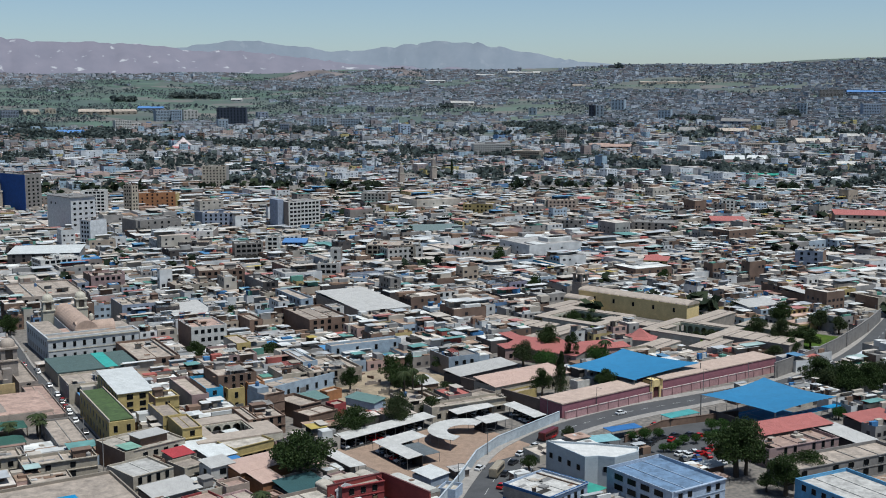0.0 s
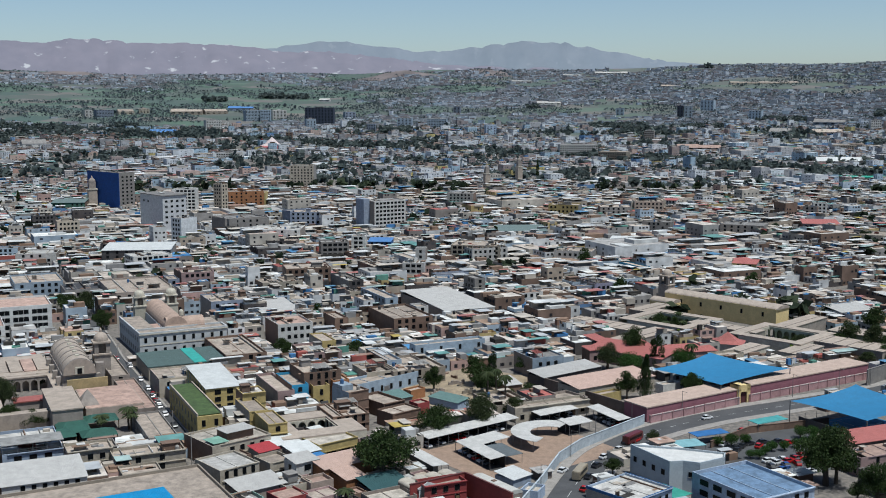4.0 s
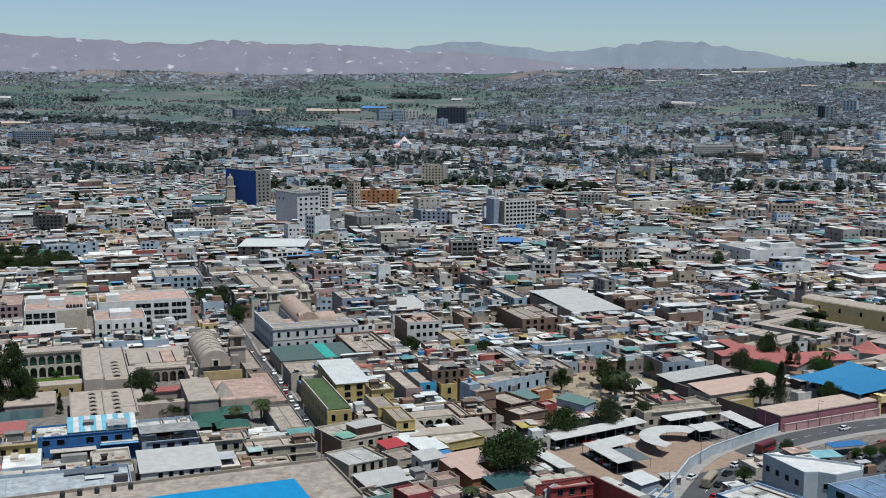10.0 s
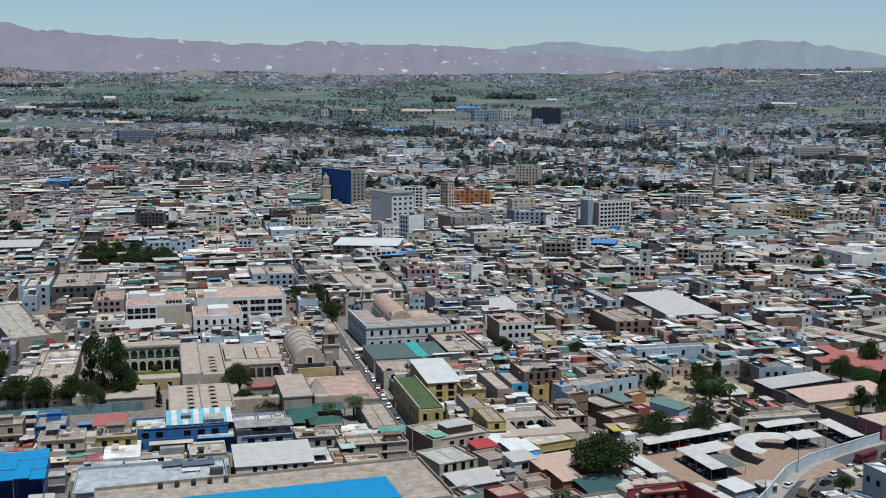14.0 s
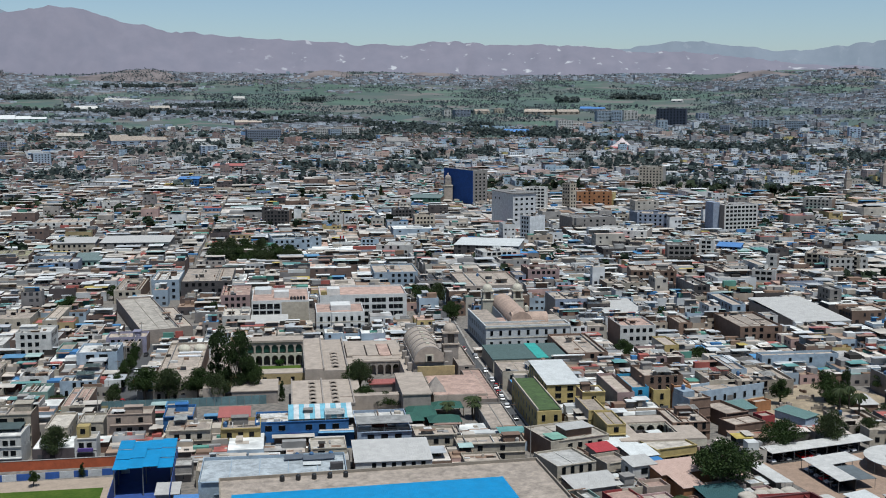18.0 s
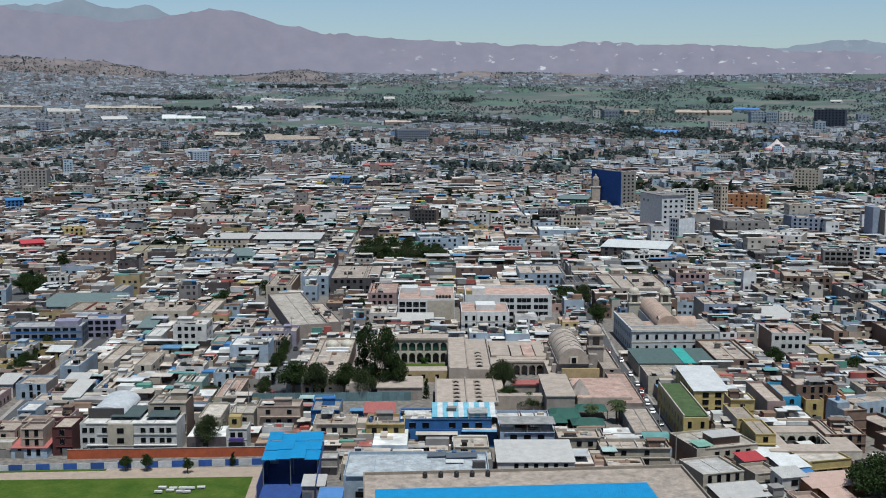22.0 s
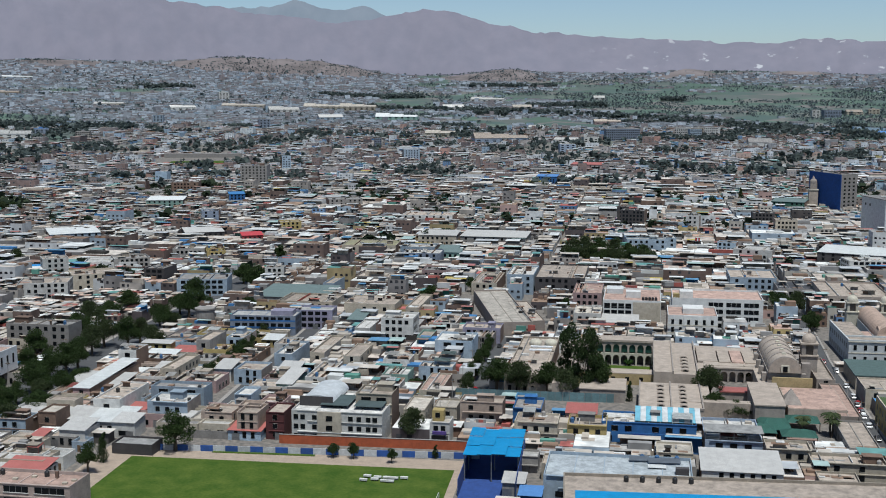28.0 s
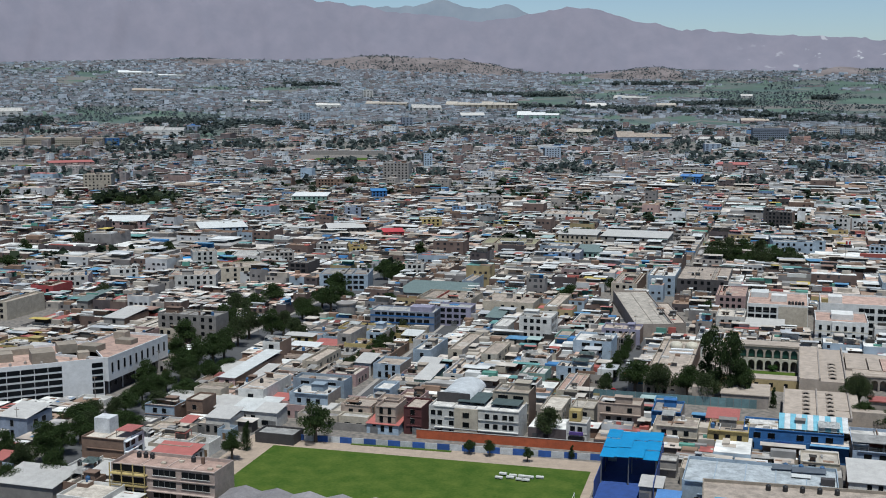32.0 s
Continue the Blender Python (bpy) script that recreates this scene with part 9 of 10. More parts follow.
far_block(-994, 2050, 27, 17, 20, 12, "white", "grey", True)
far_block(-847, 1935, 41, 25, 15, 33, "white", "grey")
far_block(-636, 2640, 34, 22, 24, 30, "ltblue", "grey", True)
far_block(-1824, 3812, 21, 12, 9, 18, "white", "white")
NEAR = 520.0
river = [(640, 1250), (524, 1390), (392, 1560), (222, 1720), (33, 1880), (-214, 1975), (-391, 2090), (-629, 2200), (-900, 2300), (-1250, 2400), (-1650, 2420), (-2150, 2300)]


def by_river(x, y, reach):
    """Whether a place lies within reach of the river gorge."""
    for (xa, ya), (xb, yb) in zip(river, river[1:]):
        t = max(0.0, min(1.0, ((x - xa) * (xb - xa) + (y - ya) * (yb - ya)) / ((xb - xa) ** 2 + (yb - ya) ** 2)))
        if math.hypot(x - xa - t * (xb - xa), y - ya - t * (yb - ya)) < reach:
            return True
    return False


FILL_WALLS = ["cream", "white", "grey", "brick", "tan", "ltblue", "pinkw", "peach", "brick", "white", "cream", "yellow", "grey"]
FILL_ROOFS = ["tan", "tan", "tan", "grey", "white", "tan", "sheet", "cream", "sheet", "tan", "greywhite", "white", "cream", "whiteroof", "pink", "redtin", "brick"]
boxes = []  # x, y, w, d, h, z
R = random.Random(11)
us = [-2100 + 128 * i for i in range(13)] + [-223, -58.5, 76, 204] + [326 + 122 * i for i in range(20)]
us = sorted(u for u in us if u < -330 or u > -230)
us = sorted(set(us + [-335]))
vs_ = [70, 200, 335, 488, 612] + [736 + 124 * i for i in range(16)]
near_count = 0
take(*G(-279, 540), 74, 76)
for u0, u1 in zip(us, us[1:]):
    for v0, v1 in zip(vs_, vs_[1:]):
        x, y = G((u0 + u1) / 2, (v0 + v1) / 2)
        r, az = math.hypot(x, y), math.degrees(math.atan2(-x, y))
        if r > 2500 or az < -27 or az > 73 or r < 200:
            continue
        out = []
        m_ = 3.4 if r < 700 else (1.8 if r < 1000 else 1.0)
        split(u0 + m_, u1 - m_, v0 + m_, v1 - m_, R, (15 if r < 650 else (19 if r < 1350 else 17)) * R.choice((0.8, 1, 1, 1.25, 1.7) if r > 700 else (0.75, 0.9, 1, 1.1)), out)
        base_h = R.choice((3.4, 3.8, 4.2, 5.6, 6.0, 6.4) if r < 650 else (3.2, 3.5, 3.9, 4.6, 5.2, 5.8))
        for a0, a1, b0, b1 in out:
            px, py = G((a0 + a1) / 2, (b0 + b1) / 2)
            pr, paz = math.hypot(px, py), math.degrees(math.atan2(-px, py))
            w, d = a1 - a0 - R.choice((0.05, 0.1, 0.3)), b1 - b0 - R.choice((0.1, 0.3, 3.0, 5.0))
            if pr > 1100 and (by_river(px, py, 30) or pr > 1250 and noise.noise((px / 150, py / 150, 8.0)) > 0.2):
                continue
            if R.random() < 0.06 or w < 3 or d < 3 or pr < 225 or taken(px, py, w, d):
                continue
            h = base_h + R.uniform(-0.7, 0.7) + R.choice((0, 0, 0, 0, 0, 2.6, -1.0, 0.6))
            if R.random() < 0.055 and pr > 520:
                h += R.choice((3, 3, 5, 8))
            if pr < 480:
                h = min(h, 4.6)
            if pr < NEAR and -22 < paz < 68 and near_count < 140:
                near_count += 1
                house(px, py, w, d, round(h, 1), 29, R.choice(FILL_WALLS), R.choice(FILL_ROOFS), seed=R.randrange(10 ** 6))
            else:
                boxes.append((px, py, w, d, h, land(px, py), 29.0))
# open market of small stalls
stalls, RM = [], random.Random(41)
for i in range(230):
    u, v = RM.uniform(-318, -240), RM.uniform(500, 580)
    stalls.append((*G(u, v), RM.uniform(2.2, 5.5), RM.uniform(2.2, 4.5), RM.uniform(2.2, 3.4), 0.0, 29.0 + RM.choice((0, 0, 8, -6))))
# sheds and yards in the gaps between near houses
sheds, RS = [], random.Random(29)
for i in range(-66, 40):
    for j in range(24, 84):
        u, v = i * 6.6 + RS.uniform(-1, 1), j * 6.6 + RS.uniform(-1, 1)
        px, py = G(u, v)
        pr, paz = math.hypot(px, py), math.degrees(math.atan2(-px, py))
        if not (228 < pr < 545 and -23 < paz < 69) or RS.random() < 0.12:
            continue
        w, d = RS.uniform(4, 6.4), RS.uniform(4, 6.4)
        free = True
        for qx, qy, hw, hd, c, s, hard in TAKEN:
            X, Y = px - qx, py - qy
            if abs(X * c + Y * s) < hw + 2.4 and abs(-X * s + Y * c) < hd + 2.4:
                free = False
                break
        if free:
            sheds.append((px, py, w, d, RS.uniform(2.3, 3.6), 0.0, 29.0))


def quads(name, verts, mat, label, category="buildings"):
    """Loose quads, four corners each, in one mesh; neighbours that share corners are welded by index."""
    v = np.asarray(verts[0], dtype=np.float32)
    f = np.asarray(verts[1], dtype=np.int32)
    me = bpy.data.meshes.new(name)
    me.vertices.add(len(v))
    me.vertices.foreach_set("co", v.ravel())
    me.loops.add(f.size)
    me.loops.foreach_set("vertex_index", f.ravel())
    me.polygons.add(len(f))
    me.polygons.foreach_set("loop_start", np.arange(0, f.size, 4, dtype=np.int32))
    me.polygons.foreach_set("loop_total", np.full(len(f), 4, dtype=np.int32))
    me.polygons.foreach_set('use_smooth', np.zeros(len(f), dtype=bool))
    me.update(calc_edges=True)
    me.materials.append(mat)
    return tagged(new(name, me), label, category, kind="stuff")


def open_boxes(b):
    """Side walls of many boxes: b has columns x, y, w, d, z0, z1, angle."""
    c, s = np.cos(np.radians(b[:, 6])), np.sin(np.radians(b[:, 6]))
    v = np.zeros((len(b), 8, 3))
    for k, (sx, sy) in enumerate(((-1, -1), (1, -1), (1, 1), (-1, 1))):
        lx, ly = sx * b[:, 2] / 2, sy * b[:, 3] / 2
        for o, zc in ((0, 4), (4, 5)):
            v[:, k + o, 0], v[:, k + o, 1], v[:, k + o, 2] = b[:, 0] + lx * c - ly * s, b[:, 1] + lx * s + ly * c, b[:, zc]
    f = np.array([(0, 1, 5, 4), (1, 2, 6, 5), (2, 3, 7, 6), (3, 0, 4, 7)])
    return v.reshape(-1, 3), (f[None] + 8 * np.arange(len(b))[:, None, None]).reshape(-1, 4)


def tops(b):
    """Top faces at z1, and four short side faces down by 0.15."""
    v, f = open_boxes(b)
    g = np.array([(4, 5, 6, 7)])
    return v, np.concatenate([f, (g[None] + 8 * np.arange(len(b))[:, None, None]).reshape(-1, 4)])


WALL_SET = mosaic("city_walls", [(4, (0.5, 0.46, 0.4)), (8, (0.72, 0.72, 0.71)), (3, (0.38, 0.36, 0.34)), (5, (0.22, 0.15, 0.115)), (2, (0.1, 0.088, 0.085)), (2, (0.46, 0.38, 0.3)), (3, (0.42, 0.5, 0.58)), (1, (0.52, 0.36, 0.32)), (1, (0.54, 0.42, 0.2)), (0.7, (0.16, 0.27, 0.45)), (2, (0.3, 0.265, 0.24))])
ROOF_SET = mosaic("city_roofs", [(5, (0.58, 0.50, 0.43)), (4, (0.43, 0.41, 0.39)), (4, (0.71, 0.64, 0.57)), (5, (0.82, 0.81, 0.77)), (1.2, (0.37, 0.26, 0.19)), (1.2, (0.58, 0.40, 0.32)), (0.5, (0.45, 0.15, 0.13)), (0.6, (0.15, 0.32, 0.29)), (0.4, (0.11, 0.28, 0.51))], stain=0.4)
CLUT_SET = mosaic("roof_clutter", [(4, (0.5, 0.44, 0.37)), (3, (0.66, 0.66, 0.64)), (4, (0.27, 0.18, 0.13)), (3, (0.31, 0.3, 0.29)), (0.5, (0.4, 0.12, 0.1)), (0.5, (0.08, 0.22, 0.45)), (0.5, (0.13, 0.3, 0.24)), (1, (0.06, 0.055, 0.05))])
SHEET_SET = mosaic("city_sheets", [(4, (0.72, 0.72, 0.7)), (4, (0.5, 0.51, 0.52)), (5, (0.58, 0.52, 0.45)), (1.2, (0.34, 0.22, 0.17)), (0.9, (0.16, 0.33, 0.31)), (0.5, (0.14, 0.3, 0.48)), (0.6, (0.46, 0.2, 0.18)), (0.9, (0.42, 0.54, 0.51)), (0.2, (0.55, 0.42, 0.12))], rough=0.6, stain=0.3)
WINDOW_SET = mosaic("city_windows", [(3, (0.03, 0.03, 0.035)), (1, (0.07, 0.07, 0.075))], rough=0.3)


def city(prefix, arr, clutter, with_windows, label, rise=(0.1, 0.2, 0.4, 0.9, 1.9), eaves=0.0, canopies=0.0):
    rs = np.random.RandomState(len(arr))
    n = len(arr)
    x, y, w, d, h, z, ang = arr.T
    walls = np.stack([x, y, w, d, z - 3, z + h, ang], 1)
    quads(prefix + "_walls", open_boxes(walls), WALL_SET, label)
    roofs = np.stack([x, y, w - 0.4, d - 0.4, z + h - 1.2, z + h - rs.choice([0.5, 0.9, -0.15], n), ang], 1)
    if eaves:
        roofs = np.stack([x, y, w + eaves * rs.uniform(0.6, 2, n), d + eaves * rs.uniform(0.6, 2, n), z + h - 0.02, z + h + 0.12, ang], 1)
    quads(prefix + "_roofs", tops(roofs), ROOF_SET, "flat roofs of the " + label)
    if clutter:
        i = np.repeat(np.arange(n), clutter)
        m = len(i)
        fx, fy = rs.uniform(-0.35, 0.35, m) * w[i], rs.uniform(-0.35, 0.35, m) * d[i]
        c, s = np.cos(np.radians(ang[i])), np.sin(np.radians(ang[i]))
        cl = np.stack([x[i] + fx * c - fy * s, y[i] + fx * s + fy * c, rs.uniform(0.15, 0.6, m) * w[i], rs.uniform(0.1, 0.4, m) * d[i], z[i] + h[i] - 1.0, z[i] + h[i] + rs.choice(rise, m), ang[i]], 1)
        quads(prefix + "_roof_huts", tops(cl), CLUT_SET, "huts and sheds on the roofs of the " + label)
    if canopies:  # sheets on a low wall, raised over the roof
        i = rs.choice(n, int(n * canopies))
        m = len(i)
        fx, fy = rs.uniform(-0.3, 0.3, m) * w[i], rs.uniform(-0.3, 0.3, m) * d[i]
        c, s = np.cos(np.radians(ang[i])), np.sin(np.radians(ang[i]))
        cw, cd, up = rs.uniform(0.3, 0.8, m) * w[i], rs.uniform(0.25, 0.6, m) * d[i], rs.uniform(1.5, 2.5, m)
        X, Y, Z = x[i] + fx * c - fy * s, y[i] + fx * s + fy * c, z[i] + h[i]
        quads(prefix + "_roof_sheets", tops(np.stack([X, Y, cw, cd, Z + up, Z + up + 0.14, ang[i]], 1)), SHEET_SET, "sheet roofs over the roof terraces of the " + label)
        by = cd * 0.38
        backs = np.stack([X - by * s, Y + by * c, cw * 0.9, np.full(m, 0.2), Z - 1.0, Z + up, ang[i]], 1)
        quads(prefix + "_roof_walls", open_boxes(backs), CLUT_SET, "low walls under the sheet roofs of the " + label)
    if with_windows:
        sel = np.arange(n)
        vs, c0 = [], 0
        for side in (0, 1):
            run, dep = (w, d) if side == 0 else (d, w)
            for fl in range(4):
                for k in range(4):
                    ok = (h > 3.2 * (fl + 1) - 0.6) & (run > 3.0 * (k + 1)) & (rs.rand(n) < 0.72)
                    j = sel[ok]
                    if not len(j):
                        continue
                    cnt = np.minimum(4, np.floor(run[j] / 3.0))
                    pos = (k - (cnt - 1) / 2) * (run[j] / np.maximum(cnt, 1)) * 0.9
                    a = np.radians(ang[j] - (90 if side else 0))
                    ca, sa = np.cos(a), np.sin(a)
                    ww, hh, zz = rs.uniform(0.55, 1.0, len(j)), rs.uniform(1.1, 1.6, len(j)), z[j] + 1.0 + 3.1 * fl
                    q = np.zeros((len(j), 4, 3))
                    for e, (sx, sz) in enumerate(((-1, 0), (1, 0), (1, 1), (-1, 1))):
                        lx, ly = pos + sx * ww, -dep[j] / 2 - 0.05
                        q[:, e, 0], q[:, e, 1], q[:, e, 2] = x[j] + lx * ca - ly * sa, y[j] + lx * sa + ly * ca, zz + sz * hh
                    vs.append(q.reshape(-1, 3))
        v = np.concatenate(vs)
        quads(prefix + "_windows", (v, np.arange(len(v)).reshape(-1, 4)), WINDOW_SET, "windows of the " + label)


KEEP_SET = WALL_SET
WALL_SET = mosaic("shed_walls", [(3, (0.2, 0.17, 0.15)), (3, (0.12, 0.11, 0.1)), (3, (0.24, 0.15, 0.11)), (2, (0.42, 0.39, 0.35))])
city("market_stalls", np.array(stalls), 1, False, "brown and white stall roofs of an open market", (0.14, 0.2), 1.0)
city("yard_shed", np.array(sheds), 2, False, "small sheds and lean-tos in back yards", (0.14, 0.2, 0.35), 0.7)
WALL_SET = KEEP_SET
boxes = np.array(boxes)
rr = np.hypot(boxes[:, 0], boxes[:, 1])
aa = np.degrees(np.arctan2(-boxes[:, 0], boxes[:, 1]))
old = aa + 6 * np.sin(rr / 90) < 31
city("mid_city", boxes[(rr < 1350) & old], 3, True, "crowded low houses of the old city", canopies=1.0)
KEEP_SET = WALL_SET
WALL_SET = mosaic("brick_walls", [(3, (0.42, 0.38, 0.34)), (2.5, (0.6, 0.6, 0.6)), (4, (0.26, 0.24, 0.23)), (9, (0.19, 0.135, 0.115)), (3, (0.12, 0.1, 0.1)), (1.5, (0.36, 0.43, 0.5)), (0.8, (0.42, 0.33, 0.18)), (0.6, (0.18, 0.27, 0.42))])
city("brick_quarter", boxes[(rr < 1350) & ~old], 3, True, "crowded bare brick and rendered houses", canopies=1.0)
WALL_SET = KEEP_SET
# outer panes greyed to imitate haze over the distance
WINDOW_SET = mosaic("outer_windows_hazed", [(3, (0.1, 0.115, 0.13)), (1, (0.2, 0.22, 0.24))], rough=0.5)
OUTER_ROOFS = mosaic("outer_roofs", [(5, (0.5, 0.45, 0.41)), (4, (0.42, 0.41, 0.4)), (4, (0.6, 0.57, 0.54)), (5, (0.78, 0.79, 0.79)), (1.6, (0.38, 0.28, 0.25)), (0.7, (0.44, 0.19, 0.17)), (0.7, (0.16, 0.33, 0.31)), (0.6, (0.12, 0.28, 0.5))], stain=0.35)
# dark wall tones lifted, pale ones cooled, to imitate haze
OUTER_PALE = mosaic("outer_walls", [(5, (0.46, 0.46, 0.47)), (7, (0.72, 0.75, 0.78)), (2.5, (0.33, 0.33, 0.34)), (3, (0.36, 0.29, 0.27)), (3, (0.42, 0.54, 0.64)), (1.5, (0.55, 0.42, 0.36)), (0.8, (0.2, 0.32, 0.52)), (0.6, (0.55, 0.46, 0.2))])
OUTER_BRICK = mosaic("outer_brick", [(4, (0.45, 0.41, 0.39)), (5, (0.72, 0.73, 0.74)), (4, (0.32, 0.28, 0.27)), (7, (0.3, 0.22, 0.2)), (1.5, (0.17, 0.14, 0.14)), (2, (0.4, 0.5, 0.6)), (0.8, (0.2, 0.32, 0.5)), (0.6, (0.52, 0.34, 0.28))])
ROOF_SET = OUTER_ROOFS
outer = boxes[rr >= 1350]
outer = outer[np.random.RandomState(4).rand(len(outer)) < np.interp(np.hypot(outer[:, 0], outer[:, 1]), [1350, 2450], [0.97, 0.7])]
oaz = np.degrees(np.arctan2(-outer[:, 0], outer[:, 1]))
west = oaz + 5 * np.sin(np.hypot(outer[:, 0], outer[:, 1]) / 110) > 22  # the low brick quarters lie to the west
tall = np.random.RandomState(6).rand(len(outer)) < np.where(west, 0.025, 0.11)
outer[tall, 4] += np.random.RandomState(8).uniform(2, 9, tall.sum())
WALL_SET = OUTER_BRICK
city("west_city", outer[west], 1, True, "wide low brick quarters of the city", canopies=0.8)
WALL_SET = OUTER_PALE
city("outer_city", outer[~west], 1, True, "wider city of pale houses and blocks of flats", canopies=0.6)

# suburbs on the rising ground beyond
rs = np.random.RandomState(5)
far = []
for ring in np.arange(2440, 4560, 12.5):
    cnt = int(ring * radians(98) / 12)
    for a in np.linspace(-26, 72, cnt) + rs.uniform(-0.1, 0.1, cnt):
        x, y = -math.sin(radians(a)) * ring, math.cos(radians(a)) * ring
        built = noise.noise((x / 520, y / 520, 1.0)) + 0.5 * noise.noise((x / 160, y / 160, 4.0)) + 0.3 * noise.noise((x / 45, y / 45, 4.0))
        green = 0.62 * math.exp(-((a - 19) / 14) ** 2 - ((ring - 3350) / 620) ** 2) + 0.35 * math.exp(-((a + 8) / 6) ** 2 - ((ring - 3700) / 250) ** 2) - (0.35 if a > 42 else 0.22 if a < 1 else 0)
        if built - green < -0.05 or rs.rand() < 0.42:
            continue
        if hill(x, y) - land(x, y) > 17:
            continue
        hh = 2.6 + 2.6 * rs.rand() + (9 * rs.rand() if rs.rand() < 0.03 else 0)
        k = 1.0 if rs.rand() < 0.96 else rs.uniform(1.5, 3)
        far.append((x, y, (8 + 11 * rs.rand()) * k, 6 + 6 * rs.rand(), hh, hill(x, y), a + rs.choice((0, 0, 29, -20)) + rs.uniform(-8, 8)))
far = np.array(far)
# suburb colours greyed, blued and low in contrast in place of haze
FAR_WALLS = mosaic("far_walls_hazed", [(4, (0.4, 0.42, 0.45)), (4, (0.6, 0.64, 0.7)), (3, (0.3, 0.3, 0.32)), (3, (0.32, 0.28, 0.28)), (1, (0.36, 0.44, 0.52))])
FAR_ROOFS = mosaic("far_roofs_hazed", [(4, (0.32, 0.32, 0.33)), (3, (0.4, 0.4, 0.41)), (2, (0.25, 0.25, 0.26)), (1.6, (0.52, 0.54, 0.56)), (0.5, (0.3, 0.2, 0.19)), (0.2, (0.12, 0.24, 0.4))])
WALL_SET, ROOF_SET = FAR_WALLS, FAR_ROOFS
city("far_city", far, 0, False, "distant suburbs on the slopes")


# ---- far and middle greenery ----
def clumps(name, spots, mat, label, leaves=12):
    """Rough tree crowns, each a loose bundle of leaf cards. spots: x, y, z, width, height."""
    rs = np.random.RandomState(len(spots))
    s = np.repeat(np.asarray(spots), leaves, axis=0)
    m = len(s)
    d = rs.normal(size=(m, 3))
    d /= np.linalg.norm(d, axis=1)[:, None]
    k = rs.uniform(0.3, 1.0, m)[:, None]
    c = s[:, :3] + d * k * np.stack([s[:, 3] * 0.42, s[:, 3] * 0.42, s[:, 4] * 0.36], 1)
    c[:, 2] += s[:, 4] * 0.55
    a, b = rs.normal(size=(m, 3)), rs.normal(size=(m, 3))
    a[:, 2], b[:, 2] = a[:, 2] * 0.45, b[:, 2] * 0.45  # leaves lie mostly level
    a /= np.linalg.norm(a, axis=1)[:, None]
    b -= a * (a * b).sum(1)[:, None]
    b /= np.linalg.norm(b, axis=1)[:, None]
    size = (s[:, 3] * rs.uniform(0.16, 0.3, m))[:, None]
    v = np.stack([c - (a + b) * size, c + (a - b) * size, c + (a + b) * size, c - (a - b) * size], 1).reshape(-1, 3)
    return quads(name, (v, np.arange(len(v)).reshape(-1, 4)), mat, label, "trees")


def grove(x, y, az, wide, deep, h):
    """Close-set trees over a patch of ground that lies across the given direction."""
    c, s = math.cos(radians(az)), math.sin(radians(az))
    for _ in range(int(wide * deep / (h * h * 0.32)) + 3):
        a, b, k = RT.uniform(-0.5, 0.5) * wide, RT.uniform(-0.5, 0.5) * deep, h * RT.uniform(0.6, 1.15)
        px, py = x + a * c - b * s, y + a * s + b * c
        spots.append((px, py, hill(px, py), k * RT.uniform(0.7, 1.1), k))


WOOD_FAR = mosaic("far_foliage", [(3, (0.035, 0.05, 0.03)), (2, (0.05, 0.07, 0.04)), (1, (0.07, 0.09, 0.05))], stain=0.2, thin=0.4)
RT = random.Random(17)
spots = []
# belt of trees along the river gorge
for (xa, ya), (xb, yb) in zip(river, river[1:]):
    for i in range(int(math.hypot(xb - xa, yb - ya) / 1.7)):
        t, off = RT.random(), RT.gauss(0, 20)
        L = math.hypot(xb - xa, yb - ya)
        x, y = xa + (xb - xa) * t - (yb - ya) / L * off, ya + (yb - ya) * t + (xb - xa) / L * off
        h = RT.uniform(6, 15)
        spots.append((x, y, land(x, y), h * RT.uniform(0.7, 1.2), h))
# trees in yards and along streets of the town
for i in range(15000):
    r, a = 480 + 2000 * RT.random() ** 0.5, RT.uniform(-24, 70)
    x, y = -math.sin(radians(a)) * r, math.cos(radians(a)) * r
    if noise.noise((x / 150, y / 150, 8.0)) > 0.1 + (0.16 if r < 1100 else 0):
        h = RT.uniform(5, 11) if r < 1250 else RT.uniform(6, 15)
        spots.append((x, y, land(x, y), h * RT.uniform(0.7, 1.1), h))
grove(-358, 2464, 8, 85, 106, 12)
grove(-274, 2374, 7, 61, 114, 13)
grove(185, 2483, -4, 115, 106, 12)
grove(-56, 1664, 2, 187, 79, 9)
grove(596, 2061, -16, 49, 79, 12)
grove(788, 2656, -17, 43, 92, 14)
grove(-630, 1851, 19, 48, 97, 11)
grove(366, 2463, -8, 97, 66, 10)
grove(-824, 2281, 20, 95, 59, 9)
grove(551, 2607, -12, 104, 59, 9)
grove(378, 1488, -14, 97, 79, 9)
grove(210, 1561, -8, 92, 79, 9)
grove(-290, 1782, 9, 88, 79, 9)
grove(-126, 2282, 3, 67, 53, 8)
grove(9, 3065, -0, 30, 66, 10)
grove(660, 4391, -9, 26, 88, 20)
grove(-725, 3419, 12, 153, 62, 14)
grove(-887, 3251, 15, 66, 92, 14)
grove(-2381, 1094, 65, 89, 106, 12)
grove(-2170, 1330, 58, 151, 106, 12)
grove(-2045, 1430, 55, 122, 106, 12)
grove(-1618, 995, 58, 48, 106, 12)
grove(-1882, 1433, 53, 24, 114, 13)
grove(-1651, 1630, 45, 48, 106, 12)
grove(-1726, 2331, 37, 78, 123, 14)
grove(-1709, 2646, 33, 215, 79, 12)
grove(-1598, 2000, 39, 112, 59, 9)
grove(-1244, 2346, 28, 285, 40, 9)
grove(-1731, 1197, 55, 41, 59, 9)
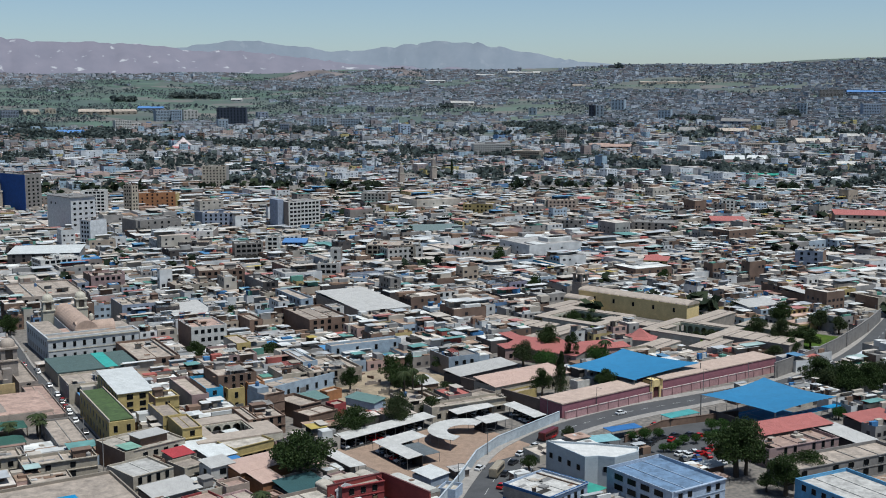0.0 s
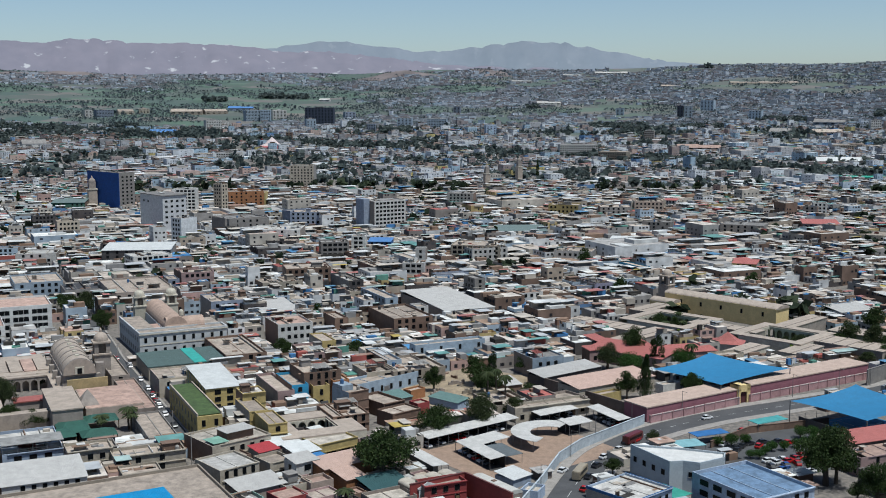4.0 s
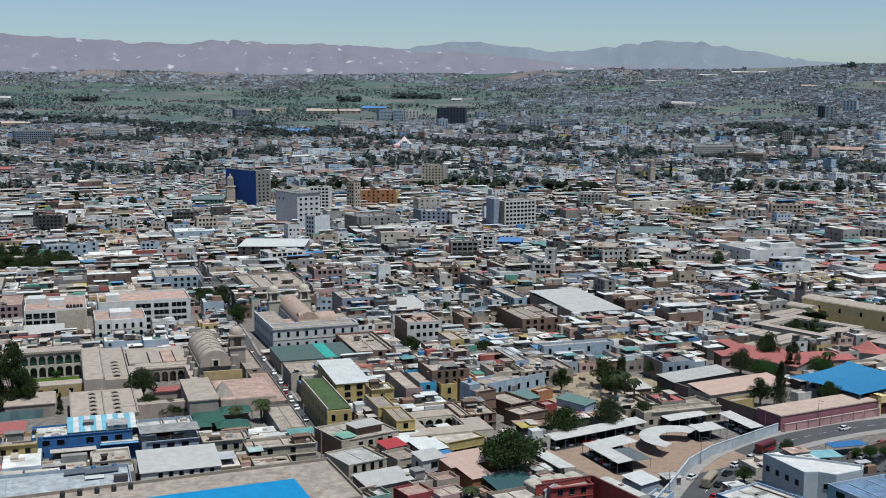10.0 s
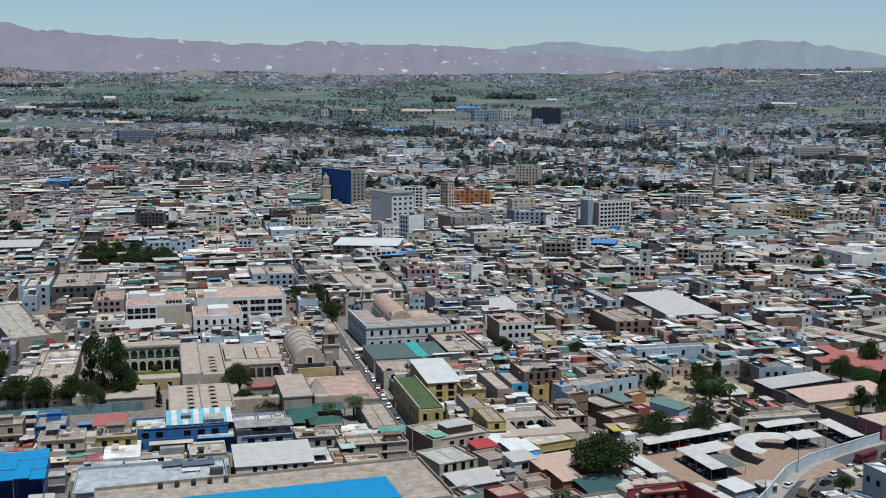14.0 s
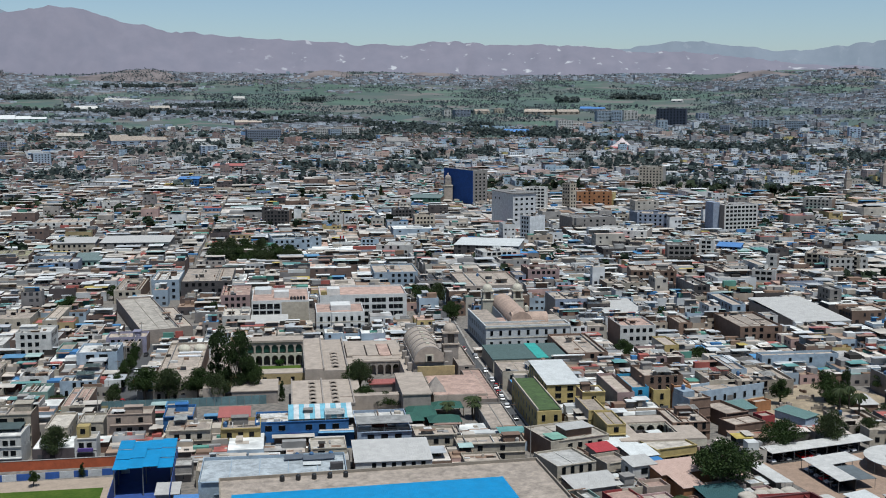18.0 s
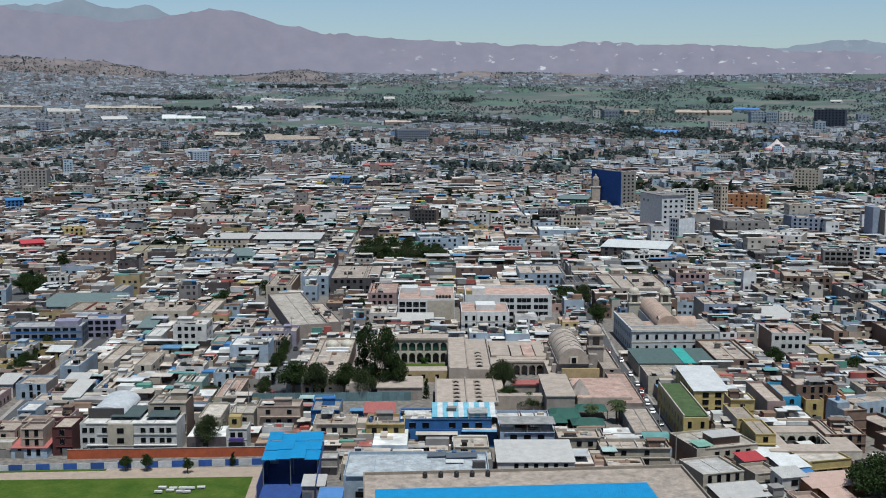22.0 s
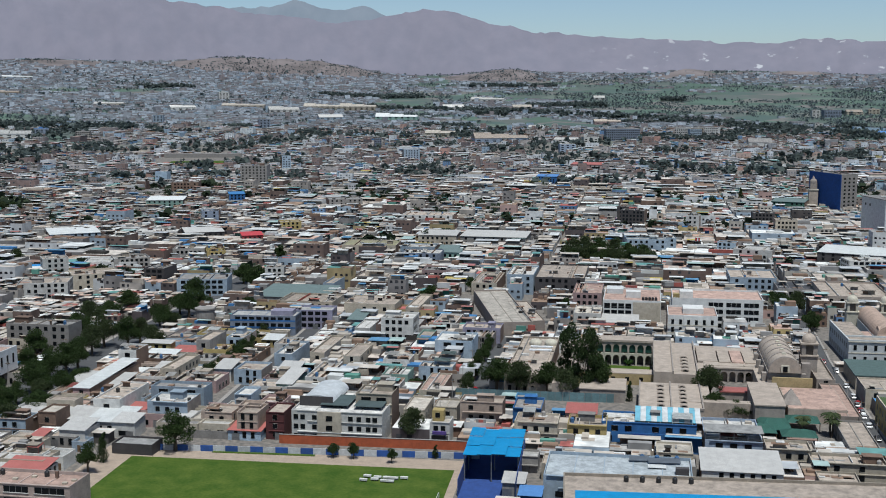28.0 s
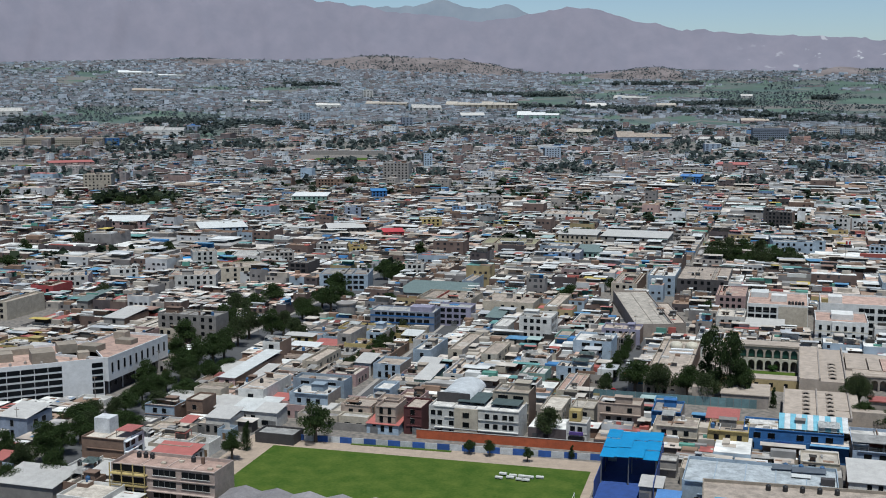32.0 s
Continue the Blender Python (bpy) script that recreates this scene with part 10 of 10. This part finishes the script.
grove(-2260, 1104, 64, 123, 53, 8)
grove(-1082, 2001, 28, 67, 66, 10)
grove(-992, 2119, 25, 9, 66, 10)
grove(-1864, 1628, 49, 60, 59, 9)
grove(-2385, 2616, 42, 311, 79, 12)
grove(-2286, 3215, 35, 289, 79, 12)
grove(-2903, 2245, 52, 179, 53, 12)
grove(-1030, 2283, 24, 110, 40, 9)
grove(-993, 1991, 27, 141, 66, 10)
grove(-876, 2207, 22, 46, 66, 10)
grove(-683, 2322, 16, 47, 97, 11)
grove(-835, 2046, 22, 86, 40, 9)
grove(-1559, 2965, 28, 65, 79, 12)
grove(-865, 2452, 19, 51, 59, 9)
grove(-998, 562, 61, 76, 72, 12)
grove(-1529, 767, 63, 58, 73, 11)
grove(-251, 1595, 9, 39, 40, 9)
grove(-88, 1623, 3, 182, 53, 8)
near_spots = [s for s in spots if math.hypot(s[0], s[1]) < 1300]
clumps("town_trees", near_spots, WOOD_FAR, "dusty green trees scattered through the town", 11)
# leaf colours paled and cooled, haze painted into the far trees
WOOD_MID = mosaic("river_foliage_hazed", [(3, (0.1, 0.125, 0.118)), (2, (0.125, 0.15, 0.14)), (1, (0.085, 0.105, 0.1))], stain=0.2, thin=0.4)
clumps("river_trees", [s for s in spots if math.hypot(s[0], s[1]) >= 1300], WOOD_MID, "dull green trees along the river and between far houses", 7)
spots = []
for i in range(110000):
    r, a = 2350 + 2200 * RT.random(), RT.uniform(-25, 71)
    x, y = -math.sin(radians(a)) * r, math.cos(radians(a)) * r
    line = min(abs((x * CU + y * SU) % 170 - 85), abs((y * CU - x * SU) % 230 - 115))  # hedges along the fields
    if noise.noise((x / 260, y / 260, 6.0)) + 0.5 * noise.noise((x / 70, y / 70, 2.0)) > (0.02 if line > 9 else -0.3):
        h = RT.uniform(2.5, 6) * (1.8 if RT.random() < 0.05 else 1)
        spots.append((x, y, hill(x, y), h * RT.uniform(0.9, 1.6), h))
# paler still: more haze in the leaf colour farther out
WOOD_PALE = mosaic("valley_foliage_hazed", [(3, (0.13, 0.16, 0.165)), (2, (0.155, 0.185, 0.19)), (1, (0.115, 0.14, 0.15))], stain=0.2, thin=0.4)
clumps("valley_trees", spots, WOOD_PALE, "pale hazy tree lines between distant fields and suburbs", 3)
